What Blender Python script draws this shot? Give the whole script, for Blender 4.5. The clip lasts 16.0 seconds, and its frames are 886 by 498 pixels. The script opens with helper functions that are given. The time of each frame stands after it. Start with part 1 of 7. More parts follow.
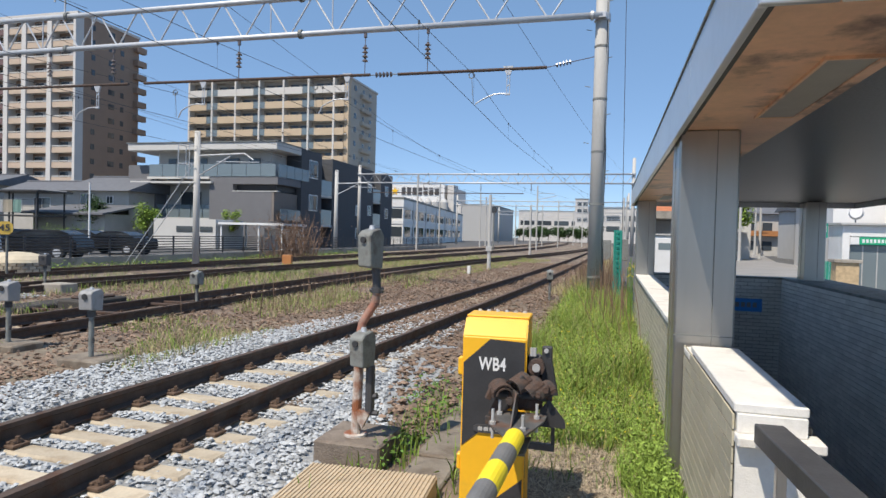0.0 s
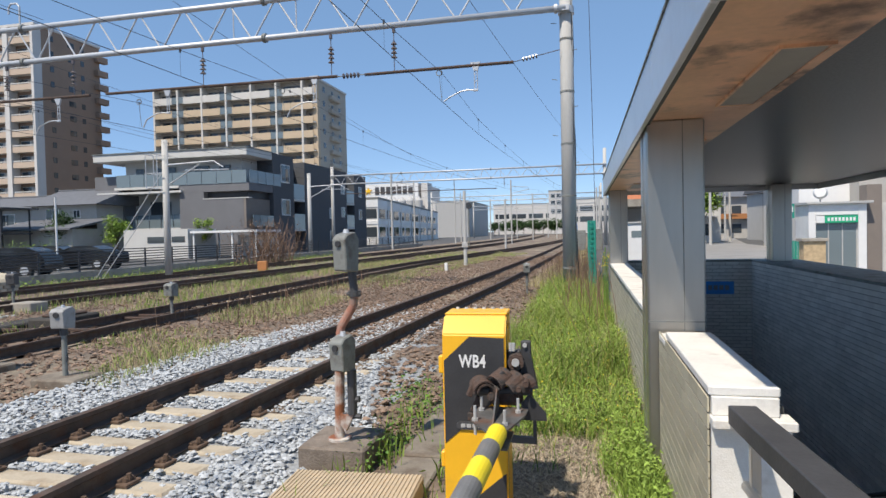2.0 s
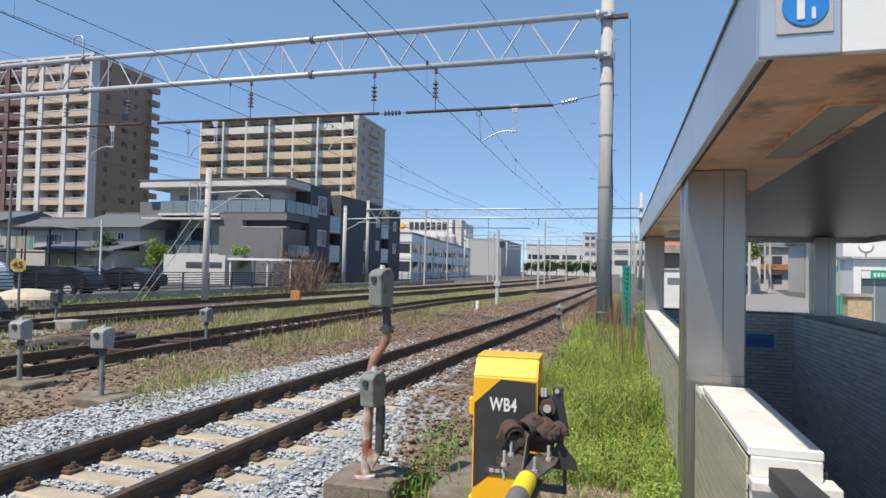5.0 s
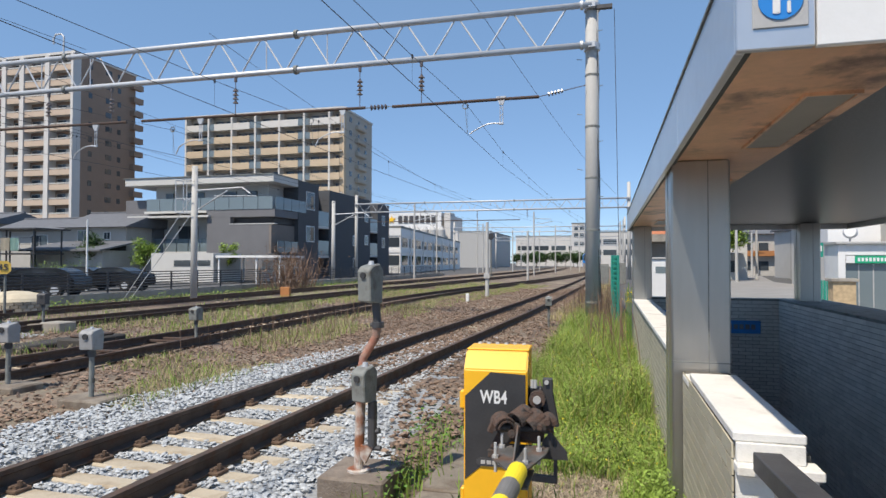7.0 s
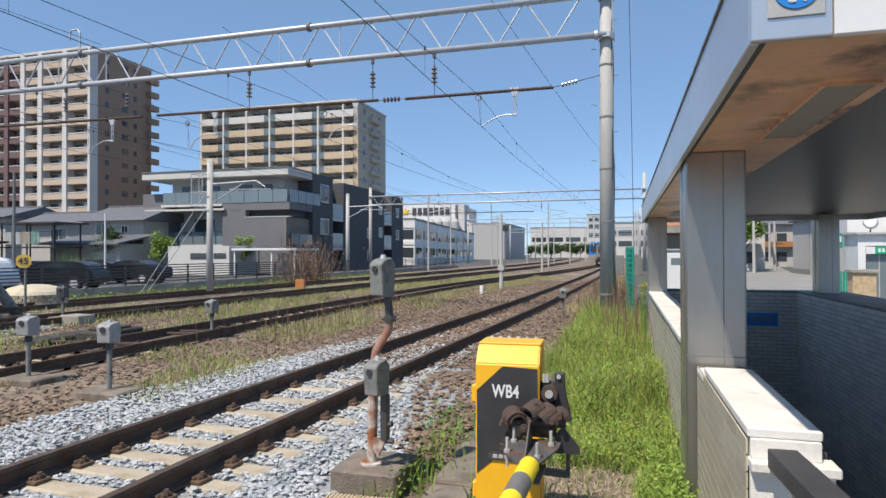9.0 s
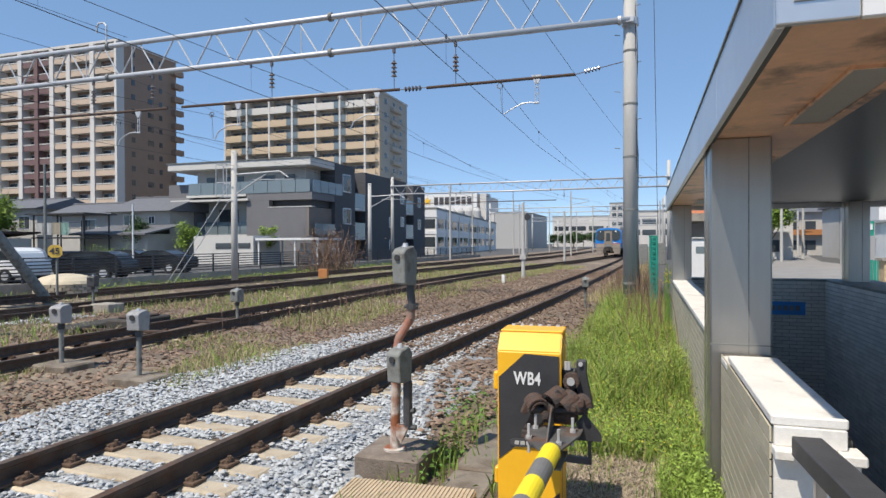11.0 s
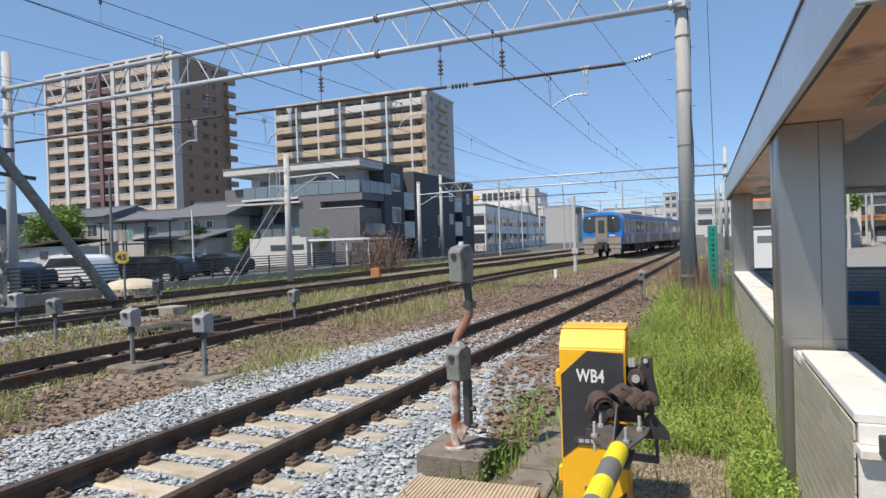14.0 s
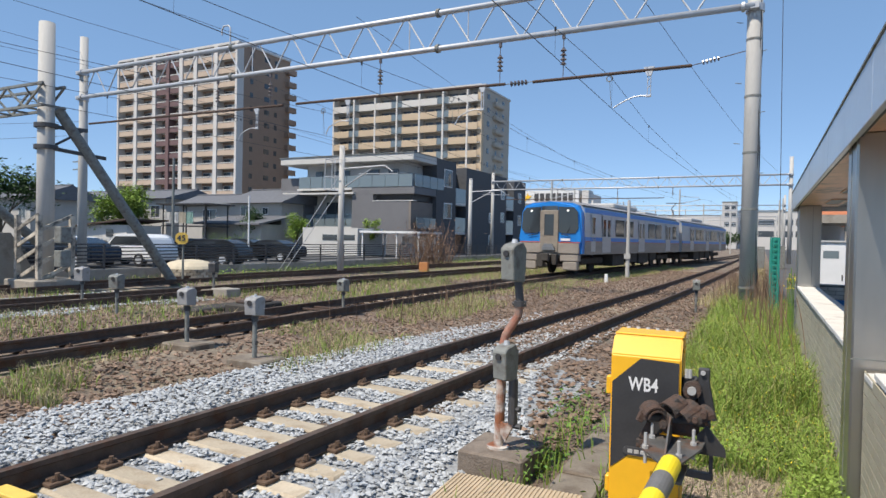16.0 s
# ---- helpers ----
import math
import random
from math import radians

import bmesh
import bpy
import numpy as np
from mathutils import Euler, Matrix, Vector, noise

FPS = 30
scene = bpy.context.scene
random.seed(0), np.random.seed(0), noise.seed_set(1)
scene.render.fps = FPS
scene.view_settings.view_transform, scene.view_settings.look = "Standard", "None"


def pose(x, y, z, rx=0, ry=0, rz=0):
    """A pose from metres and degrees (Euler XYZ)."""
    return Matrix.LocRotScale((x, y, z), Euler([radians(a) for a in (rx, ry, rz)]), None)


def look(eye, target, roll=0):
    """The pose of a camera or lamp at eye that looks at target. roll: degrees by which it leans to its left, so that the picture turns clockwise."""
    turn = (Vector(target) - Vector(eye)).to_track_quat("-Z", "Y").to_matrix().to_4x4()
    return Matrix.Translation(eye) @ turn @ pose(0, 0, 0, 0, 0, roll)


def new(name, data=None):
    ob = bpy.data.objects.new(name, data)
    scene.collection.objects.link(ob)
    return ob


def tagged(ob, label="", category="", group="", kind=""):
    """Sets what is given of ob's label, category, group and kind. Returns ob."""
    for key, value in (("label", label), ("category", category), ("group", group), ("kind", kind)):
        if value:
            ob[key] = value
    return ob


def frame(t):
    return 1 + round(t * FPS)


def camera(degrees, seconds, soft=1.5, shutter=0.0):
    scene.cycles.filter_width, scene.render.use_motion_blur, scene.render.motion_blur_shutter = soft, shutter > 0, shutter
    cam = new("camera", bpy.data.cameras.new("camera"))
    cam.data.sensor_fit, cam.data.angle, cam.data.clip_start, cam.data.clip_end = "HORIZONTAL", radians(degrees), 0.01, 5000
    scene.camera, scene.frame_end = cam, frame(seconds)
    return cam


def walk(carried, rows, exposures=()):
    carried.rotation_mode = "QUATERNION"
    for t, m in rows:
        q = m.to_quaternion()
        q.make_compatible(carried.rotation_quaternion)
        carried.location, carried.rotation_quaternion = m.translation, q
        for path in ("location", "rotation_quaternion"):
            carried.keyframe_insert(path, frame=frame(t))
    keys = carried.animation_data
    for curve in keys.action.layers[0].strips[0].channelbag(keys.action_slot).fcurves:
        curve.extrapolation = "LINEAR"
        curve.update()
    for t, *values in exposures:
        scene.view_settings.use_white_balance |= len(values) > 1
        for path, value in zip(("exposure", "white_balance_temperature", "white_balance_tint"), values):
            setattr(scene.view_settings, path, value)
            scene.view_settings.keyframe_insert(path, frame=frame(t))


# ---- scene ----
cam = camera(70.9, 16.0)
PATH = [
    (0, (-0.009, 0.07, 1.287), (-0.527, 2.001, 1.243), 1.5),
    (0.5, (-0.012, 0.069, 1.294), (-0.485, 2.012, 1.256), 0.1),
    (1, (-0.006, 0.068, 1.294), (-0.464, 2.014, 1.246), 0.1),
    (1.5, (-0.003, 0.06, 1.302), (-0.45, 2.009, 1.276), -0.6),
    (2, (0.007, 0.054, 1.302), (-0.438, 2.003, 1.25), -1.3),
    (2.5, (0.01, 0.044, 1.31), (-0.438, 1.993, 1.296), -2.0),
    (3, (0.012, 0.048, 1.312), (-0.406, 2.003, 1.291), -1.9),
    (3.5, (0.012, 0.048, 1.306), (-0.463, 1.99, 1.308), 0.1),
    (3.7, (0.008, 0.037, 1.307), (-0.499, 1.971, 1.341), -0.1),
    (5.8, (-0.013, 0.015, 1.326), (-0.569, 1.936, 1.39), 2.1),
    (6, (-0.005, 0.011, 1.322), (-0.548, 1.935, 1.358), 2.5),
    (6.5, (-0.003, 0.023, 1.331), (-0.456, 1.971, 1.351), 1.9),
    (7, (0.003, 0.006, 1.332), (-0.509, 1.939, 1.376), 0.1),
    (7.5, (0.011, 0.009, 1.336), (-0.478, 1.948, 1.324), -0.5),
    (8, (0.026, 0.018, 1.332), (-0.466, 1.957, 1.3), -0.8),
    (8.5, (0.016, 0.032, 1.341), (-0.468, 1.972, 1.343), -1.3),
    (9, (0.016, 0.023, 1.344), (-0.54, 1.944, 1.362), -0.1),
    (9.2, (0.004, 0.023, 1.333), (-0.552, 1.943, 1.353), -0.1),
    (11.3, (0.023, -0.007, 1.34), (-0.615, 1.888, 1.322), -0.4),
    (11.5, (0.004, -0.016, 1.355), (-0.644, 1.876, 1.339), -0.5),
    (12, (0.002, -0.02, 1.349), (-0.671, 1.863, 1.349), -0.5),
    (12.5, (-0.002, -0.009, 1.35), (-0.692, 1.869, 1.34), -1.0),
    (13, (-0.001, 0.001, 1.35), (-0.705, 1.873, 1.349), -1.2),
    (13.5, (-0.012, 0.019, 1.352), (-0.754, 1.877, 1.34), -1.3),
    (14, (-0.024, -0.009, 1.349), (-0.796, 1.836, 1.325), -1.8),
    (14.5, (-0.018, -0.002, 1.335), (-0.788, 1.844, 1.289), -0.5),
    (15, (-0.03, 0.006, 1.341), (-0.843, 1.833, 1.297), -0.6),
    (15.5, (-0.045, -0.003, 1.335), (-0.896, 1.807, 1.304), 0.6),
    (16, (-0.071, 0.027, 1.336), (-0.985, 1.806, 1.303), 1.2),
]
walk(cam, [(t, look(eye, target, roll)) for t, eye, target, roll in PATH], exposures=[(0, 0.48, 6700, 10), (16, 0.48, 6700, 10)])

# ---- world, sun, exposure ----
SUN_FROM = Vector((-0.22, -0.50, 0.86)).normalized()
world = bpy.data.worlds.new("sky")
scene.world = world
world.use_nodes = True
_wn = world.node_tree.nodes
_sky = _wn.new("ShaderNodeTexSky")
_sky.sky_type = "NISHITA"
_sky.sun_disc = False
_sky.sun_elevation = math.asin(SUN_FROM.z)
_sky.sun_rotation = math.atan2(SUN_FROM.x, SUN_FROM.y)
_sky.air_density = 0.6
_sky.dust_density = 0.1
_sky.ozone_density = 2.6
_wn["Background"].inputs["Strength"].default_value = 0.15
_haze = _wn.new("ShaderNodeMix")
_haze.data_type = "RGBA"
_haze.inputs["Factor"].default_value = 0.6
_haze.inputs["B"].default_value = (1.02, 1.92, 3.30, 1)
world.node_tree.links.new(_sky.outputs[0], _haze.inputs["A"])
world.node_tree.links.new(_haze.outputs["Result"], _wn["Background"].inputs["Color"])
_sun = bpy.data.lights.new("sun", "SUN")
_sun.energy = 3.7
_sun.angle = radians(0.6)
_sun.color = (1.0, 0.92, 0.80)
_sun_ob = new("sun", _sun)
_sun_ob.matrix_world = look(SUN_FROM * 60, (0, 0, 0))

# ---- building helpers ----
RAIL = -0.16      # top of the rails
GROUND = -0.36    # ground beside the tracks


def mat(name, color, rough=0.7, metal=0.0, vary=0.15, scale=6.0, bump=0.1, bump_scale=60.0, tint=None, stain=0.0, stain_scale=1.3,
        per_object=0.0, per_island=0.0, spec=0.5, stretch=(1, 1, 1)):
    """A worn surface: two scales of tone, an optional second tint in patches, and fine relief."""
    m = bpy.data.materials.new(name)
    m.use_nodes = True
    n, l = m.node_tree.nodes, m.node_tree.links
    b = n["Principled BSDF"]
    b.inputs["Roughness"].default_value = rough
    b.inputs["Metallic"].default_value = metal
    b.inputs["Specular IOR Level"].default_value = spec
    co = n.new("ShaderNodeTexCoord")
    mp = n.new("ShaderNodeMapping")
    mp.inputs["Scale"].default_value = stretch
    l.new(co.outputs["Object"], mp.inputs["Vector"])
    big, fine = n.new("ShaderNodeTexNoise"), n.new("ShaderNodeTexNoise")
    for node, s in ((big, scale), (fine, scale * 9)):
        node.inputs["Scale"].default_value = s
        node.inputs["Detail"].default_value = 5
        l.new(mp.outputs[0], node.inputs["Vector"])
    add = n.new("ShaderNodeMath")
    add.operation = "MULTIPLY_ADD"
    add.inputs[1].default_value = 0.45
    l.new(fine.outputs[0], add.inputs[0])
    l.new(big.outputs[0], add.inputs[2])
    rng = n.new("ShaderNodeMapRange")
    rng.inputs["From Min"].default_value, rng.inputs["From Max"].default_value = 0.45, 1.0
    rng.inputs["To Min"].default_value, rng.inputs["To Max"].default_value = 1 - vary, 1 + vary
    l.new(add.outputs[0], rng.inputs["Value"])
    value = rng.outputs[0]
    if per_object or per_island:
        src = n.new("ShaderNodeObjectInfo") if per_object else n.new("ShaderNodeNewGeometry")
        r2 = n.new("ShaderNodeMapRange")
        k = per_object or per_island
        r2.inputs["To Min"].default_value, r2.inputs["To Max"].default_value = 1 - k, 1 + k
        l.new(src.outputs["Random" if per_object else "Random Per Island"], r2.inputs["Value"])
        mul = n.new("ShaderNodeMath")
        mul.operation = "MULTIPLY"
        l.new(value, mul.inputs[0])
        l.new(r2.outputs[0], mul.inputs[1])
        value = mul.outputs[0]
    base = n.new("ShaderNodeMix")
    base.data_type = "RGBA"
    base.inputs["A"].default_value = (*color, 1)
    base.inputs["B"].default_value = (*(tint or color), 1)
    base.inputs["Factor"].default_value = 0
    if tint:
        tn = n.new("ShaderNodeTexNoise")
        tn.inputs["Scale"].default_value = stain_scale
        tn.inputs["Detail"].default_value = 6
        tn.inputs["Roughness"].default_value = 0.65
        l.new(mp.outputs[0], tn.inputs["Vector"])
        tr = n.new("ShaderNodeMapRange")
        tr.inputs["From Min"].default_value, tr.inputs["From Max"].default_value = 0.62 - 0.3 * stain, 0.74 - 0.2 * stain
        l.new(tn.outputs[0], tr.inputs["Value"])
        l.new(tr.outputs[0], base.inputs["Factor"])
    out = n.new("ShaderNodeVectorMath")
    out.operation = "SCALE"
    l.new(base.outputs["Result"], out.inputs[0])
    l.new(value, out.inputs["Scale"])
    l.new(out.outputs[0], b.inputs["Base Color"])
    if bump:
        bn = n.new("ShaderNodeTexNoise")
        bn.inputs["Scale"].default_value = bump_scale
        bn.inputs["Detail"].default_value = 4
        l.new(mp.outputs[0], bn.inputs["Vector"])
        bp = n.new("ShaderNodeBump")
        bp.inputs["Strength"].default_value = bump
        bp.inputs["Distance"].default_value = 0.02
        l.new(bn.outputs[0], bp.inputs["Height"])
        l.new(bp.outputs[0], b.inputs["Normal"])
    return m


def glass(name, color=(0.03, 0.045, 0.06), rough=0.04):
    """Window glass seen from outside against a dark room: a glossy dark pane."""
    m = bpy.data.materials.new(name)
    m.use_nodes = True
    b = m.node_tree.nodes["Principled BSDF"]
    b.inputs["Base Color"].default_value = (*color, 1)
    b.inputs["Roughness"].default_value = rough
    b.inputs["Specular IOR Level"].default_value = 0.7
    return m


def glow(name, color, strength):
    m = bpy.data.materials.new(name)
    m.use_nodes = True
    b = m.node_tree.nodes["Principled BSDF"]
    b.inputs["Base Color"].default_value = (*color, 1)
    b.inputs["Emission Color"].default_value = (*color, 1)
    b.inputs["Emission Strength"].default_value = strength
    return m


def mesh_of(name, bm, materials, smooth=False):
    bmesh.ops.recalc_face_normals(bm, faces=bm.faces)
    me = bpy.data.meshes.new(name)
    bm.to_mesh(me)
    bm.free()
    for m in (materials if isinstance(materials, (list, tuple)) else [materials]):
        me.materials.append(m)
    if smooth:
        me.polygons.foreach_set("use_smooth", [len(p.vertices) < 5 for p in me.polygons])
    return me


def part(name, bm, material, parent=None, label="", at=None, smooth=False):
    ob = new(name, mesh_of(name, bm, material, smooth))
    if parent is not None:
        ob.parent = parent
    if at is not None:
        ob.matrix_basis = at
    if label:
        ob["label"] = label
    return ob


def thing(name, label, category, at=None, group="", kind=""):
    ob = new(name)
    ob.empty_display_size = 0.1
    if at is not None:
        ob.matrix_basis = at
    return tagged(ob, label, category, group, kind)


def box(bm, x0, x1, y0, y1, z0, z1, bevel=0.0, m=None, slot=0):
    """A block with bevelled edges added to bm."""
    r = bmesh.ops.create_cube(bm, size=1)
    vs = r["verts"]
    bmesh.ops.scale(bm, vec=(abs(x1 - x0), abs(y1 - y0), abs(z1 - z0)), verts=vs)
    bmesh.ops.translate(bm, vec=((x0 + x1) / 2, (y0 + y1) / 2, (z0 + z1) / 2), verts=vs)
    if m is not None:
        bmesh.ops.transform(bm, matrix=m, verts=vs)
    faces = {f for v in vs for f in v.link_faces}
    for f in faces:
        f.material_index = slot
    if bevel:
        edges = list({e for v in vs for e in v.link_edges})
        bmesh.ops.bevel(bm, geom=edges, offset=bevel, segments=1, affect="EDGES", profile=0.5)
    return bm


def block(x0, x1, y0, y1, z0, z1, bevel=0.0, m=None):
    return box(bmesh.new(), x0, x1, y0, y1, z0, z1, bevel, m)


def rod(bm, a, b, r, r2=None, seg=10, caps=True, slot=0):
    """A tapered round bar from a to b added to bm."""
    a, b = Vector(a), Vector(b)
    d = b - a
    m = Matrix.Translation((a + b) / 2) @ d.to_track_quat("Z", "Y").to_matrix().to_4x4()
    res = bmesh.ops.create_cone(bm, cap_ends=caps, segments=seg, radius1=r, radius2=r if r2 is None else r2, depth=d.length, matrix=m)
    for f in {f for v in res["verts"] for f in v.link_faces}:
        f.material_index = slot
    return bm


def bar(a, b, r, r2=None, seg=10):
    return rod(bmesh.new(), a, b, r, r2, seg)


def beam(bm, a, b, w, h, up=(0, 0, 1), slot=0):
    """A rectangular bar from a to b, w across and h high."""
    a, b = Vector(a), Vector(b)
    d = (b - a).normalized()
    s = d.cross(Vector(up))
    if s.length < 1e-4:
        s = d.cross(Vector((0, 1, 0)))
    s.normalize()
    u = s.cross(d)
    v = []
    for p in (a, b):
        for i, j in ((-1, -1), (1, -1), (1, 1), (-1, 1)):
            v.append(bm.verts.new(p + s * (w / 2 * i) + u * (h / 2 * j)))
    for q in ((0, 1, 2, 3), (7, 6, 5, 4), (0, 4, 5, 1), (1, 5, 6, 2), (2, 6, 7, 3), (3, 7, 4, 0)):
        bm.faces.new([v[i] for i in q]).material_index = slot
    return bm


def prism(bm, outline, axis, lo, hi, slot=0):
    """An outline (2D, anticlockwise) drawn out along axis 0, 1 or 2 from lo to hi."""
    def put(p, c):
        q = list(p)
        q.insert(axis, c)
        return bm.verts.new(q)
    A, B = [put(p, lo) for p in outline], [put(p, hi) for p in outline]
    n = len(outline)
    fs = [bm.faces.new(A), bm.faces.new(B[::-1])]
    for i in range(n):
        fs.append(bm.faces.new((A[i], B[i], B[(i + 1) % n], A[(i + 1) % n])))
    for f in fs:
        f.material_index = slot
    return bm


def sweep(bm, line, profile, closed_ends=True, slot=0):
    """A 2D profile (across, up) carried along a line in the plan."""
    rings = []
    for i, p in enumerate(line):
        p = Vector(p)
        d = Vector(line[min(i + 1, len(line) - 1)]) - Vector(line[max(i - 1, 0)])
        d.z = 0
        d.normalize()
        s = Vector((d.y, -d.x, 0))
        rings.append([bm.verts.new(p + s * a + Vector((0, 0, u))) for a, u in profile])
    n = len(profile)
    for r, q in zip(rings, rings[1:]):
        for i in range(n):
            bm.faces.new((r[i], r[(i + 1) % n], q[(i + 1) % n], q[i])).material_index = slot
    if closed_ends:
        bm.faces.new(rings[0][::-1]).material_index = slot
        bm.faces.new(rings[-1]).material_index = slot
    return bm


def wire(points, r=0.006, seg=5):
    """A hanging cable through points."""
    bm = bmesh.new()
    d = (Vector(points[-1]) - Vector(points[0])).normalized()
    s = d.cross(Vector((0, 0, 1)))
    s = s.normalized() if s.length > 1e-3 else Vector((1, 0, 0))
    u = s.cross(d)
    rings = [[bm.verts.new(Vector(p) + s * (r * math.cos(i * 2 * math.pi / seg)) + u * (r * math.sin(i * 2 * math.pi / seg))) for i in range(seg)] for p in points]
    for p, q in zip(rings, rings[1:]):
        for i in range(seg):
            bm.faces.new((p[i], p[(i + 1) % seg], q[(i + 1) % seg], q[i]))
    return bm


def sag(a, b, drop, n=10):
    a, b = Vector(a), Vector(b)
    return [a.lerp(b, i / n) - Vector((0, 0, drop * 4 * (i / n) * (1 - i / n))) for i in range(n + 1)]


def path_at(line, s):
    """The place and heading at the distance s along a line in the plan, smoothly bent."""
    for i in range(len(line) - 1):
        a, b = Vector(line[i]), Vector(line[i + 1])
        d = (b - a).length
        if s <= d or i == len(line) - 2:
            return a + (b - a) * (s / d), math.atan2(-(b - a).x, (b - a).y)
        s -= d


def smooth_line(points, step=1.0):
    """Catmull-Rom through plan points (x, y), by y, evenly cut."""
    out = []
    P = [Vector((x, y, 0)) for x, y in points]
    P = [P[0] * 2 - P[1]] + P + [P[-1] * 2 - P[-2]]
    for i in range(1, len(P) - 2):
        n = max(2, int((P[i + 1] - P[i]).length / step))
        for k in range(n):
            t = k / n
            out.append(0.5 * ((2 * P[i]) + (P[i + 1] - P[i - 1]) * t + (2 * P[i - 1] - 5 * P[i] + 4 * P[i + 1] - P[i + 2]) * t * t
                              + (3 * P[i] - P[i - 1] - 3 * P[i + 1] + P[i + 2]) * t ** 3))
    out.append(P[-2])
    return out

# ---- materials ----
M_soil = mat("brown_ballast_soil", (0.175, 0.13, 0.10), 0.95, vary=0.45, scale=1.1, bump=0.9, bump_scale=26, tint=(0.27, 0.23, 0.17), stain=0.5, stain_scale=0.35)
M_far_soil = mat("far_ground", (0.24, 0.23, 0.21), 0.95, vary=0.2, scale=0.05, bump=0.2, bump_scale=3)
M_asphalt = mat("asphalt", (0.09, 0.09, 0.09), 0.9, vary=0.2, scale=0.8, bump=0.3, bump_scale=90)
M_stone = mat("grey_ballast", (0.42, 0.44, 0.46), 0.9, vary=0.2, scale=9, bump=0.2, bump_scale=70, per_island=0.2)
M_bed = mat("ballast_bed", (0.30, 0.31, 0.32), 0.95, vary=0.35, scale=14, bump=0.8, bump_scale=45)
M_brown_stone = mat("rusty_ballast", (0.22, 0.155, 0.115), 0.95, vary=0.3, scale=7, bump=0.2, bump_scale=70, per_island=0.4)
M_rail = mat("rusty_rail_steel", (0.10, 0.072, 0.058), 0.75, metal=0.25, vary=0.3, scale=8, bump=0.15, tint=(0.10, 0.05, 0.03), stain=0.4, stain_scale=5)
M_railtop = mat("worn_rail_head", (0.16, 0.12, 0.10), 0.5, metal=0.6, vary=0.2, scale=10, bump=0.05)
M_sleeper = mat("concrete_sleeper", (0.50, 0.43, 0.33), 0.9, vary=0.2, scale=6, bump=0.3, tint=(0.30, 0.24, 0.17), stain=0.5, stain_scale=3, per_object=0.15)
M_clip = mat("rusty_clip", (0.13, 0.085, 0.06), 0.85, metal=0.2, vary=0.35, scale=15, bump=0.3)
M_concrete = mat("concrete", (0.33, 0.30, 0.26), 0.9, vary=0.15, scale=3, bump=0.2, tint=(0.20, 0.18, 0.155), stain=0.35, stain_scale=1.4)
M_pole = mat("concrete_pole", (0.47, 0.465, 0.45), 0.85, vary=0.12, scale=2, bump=0.1, tint=(0.42, 0.41, 0.39), stain=0.3, stain_scale=1.0, stretch=(3, 3, 0.4))
M_galv = mat("galvanised_steel", (0.50, 0.52, 0.55), 0.5, metal=0.35, vary=0.1, scale=4, bump=0.03)
M_darksteel = mat("dark_steel", (0.09, 0.09, 0.095), 0.6, metal=0.5, vary=0.2, scale=6, bump=0.05)
M_wire = mat("black_cable", (0.05, 0.05, 0.055), 0.6, vary=0.1, bump=0)
M_ceramic = mat("brown_insulator", (0.12, 0.10, 0.10), 0.3, vary=0.1, bump=0)
M_greysteel = mat("grey_painted_steel", (0.20, 0.21, 0.20), 0.6, vary=0.2, scale=10, bump=0.1, tint=(0.12, 0.11, 0.10), stain=0.4, stain_scale=8)
M_lightgrey = mat("pale_grey_paint", (0.42, 0.42, 0.42), 0.6, vary=0.12, scale=8, bump=0.05, tint=(0.35, 0.33, 0.30), stain=0.3, stain_scale=9)
M_sensor = mat("weathered_sensor_grey", (0.30, 0.30, 0.305), 0.6, vary=0.12, scale=8, bump=0.05, tint=(0.20, 0.19, 0.175), stain=0.3, stain_scale=9)
# black paint; also fills house recesses, where the black stands in for shade
M_black = mat("black_paint_and_shade", (0.035, 0.035, 0.038), 0.55, vary=0.2, scale=8, bump=0.05)
M_rustpipe = mat("rusty_white_pipe", (0.55, 0.52, 0.48), 0.7, vary=0.2, scale=6, bump=0.2, tint=(0.25, 0.09, 0.04), stain=0.65, stain_scale=5)
M_redpipe = mat("faded_red_pipe", (0.36, 0.16, 0.11), 0.7, vary=0.25, scale=9, bump=0.2, tint=(0.3, 0.22, 0.18), stain=0.5, stain_scale=8)
M_yellow = mat("yellow_paint", (0.85, 0.455, 0.02), 0.45, vary=0.06, scale=3, bump=0.03, tint=(0.72, 0.40, 0.03), stain=0.2, stain_scale=3)
M_pole_yellow = mat("yellow_tape", (0.90, 0.72, 0.03), 0.45, vary=0.06, scale=8, bump=0.03)
M_pole_black = mat("grey_black_tape", (0.17, 0.17, 0.17), 0.5, vary=0.15, scale=12, bump=0.05)
M_white = mat("white_paint", (0.72, 0.72, 0.72), 0.6, vary=0.05, scale=3, bump=0.03)
M_capstone = mat("white_granite_cap", (0.72, 0.70, 0.66), 0.8, vary=0.10, scale=5, bump=0.15, bump_scale=120, tint=(0.56, 0.53, 0.49), stain=0.25, stain_scale=4)
M_brick = mat("beige_wall_tile", (0.45, 0.41, 0.31), 0.75, vary=0.12, scale=6, bump=0.12, per_object=0.10)
M_brick_i = mat("dark_wall_tile", (0.62, 0.60, 0.56), 0.7, vary=0.12, scale=6, bump=0.12, per_object=0.10, per_island=0)
M_brick_s = mat("dark_wall_tile_rest", (0.62, 0.60, 0.56), 0.7, vary=0.12, scale=6, bump=0.12, per_island=0.10)
M_mortar = mat("mortar", (0.20, 0.19, 0.165), 0.95, vary=0.15, scale=8, bump=0.2)
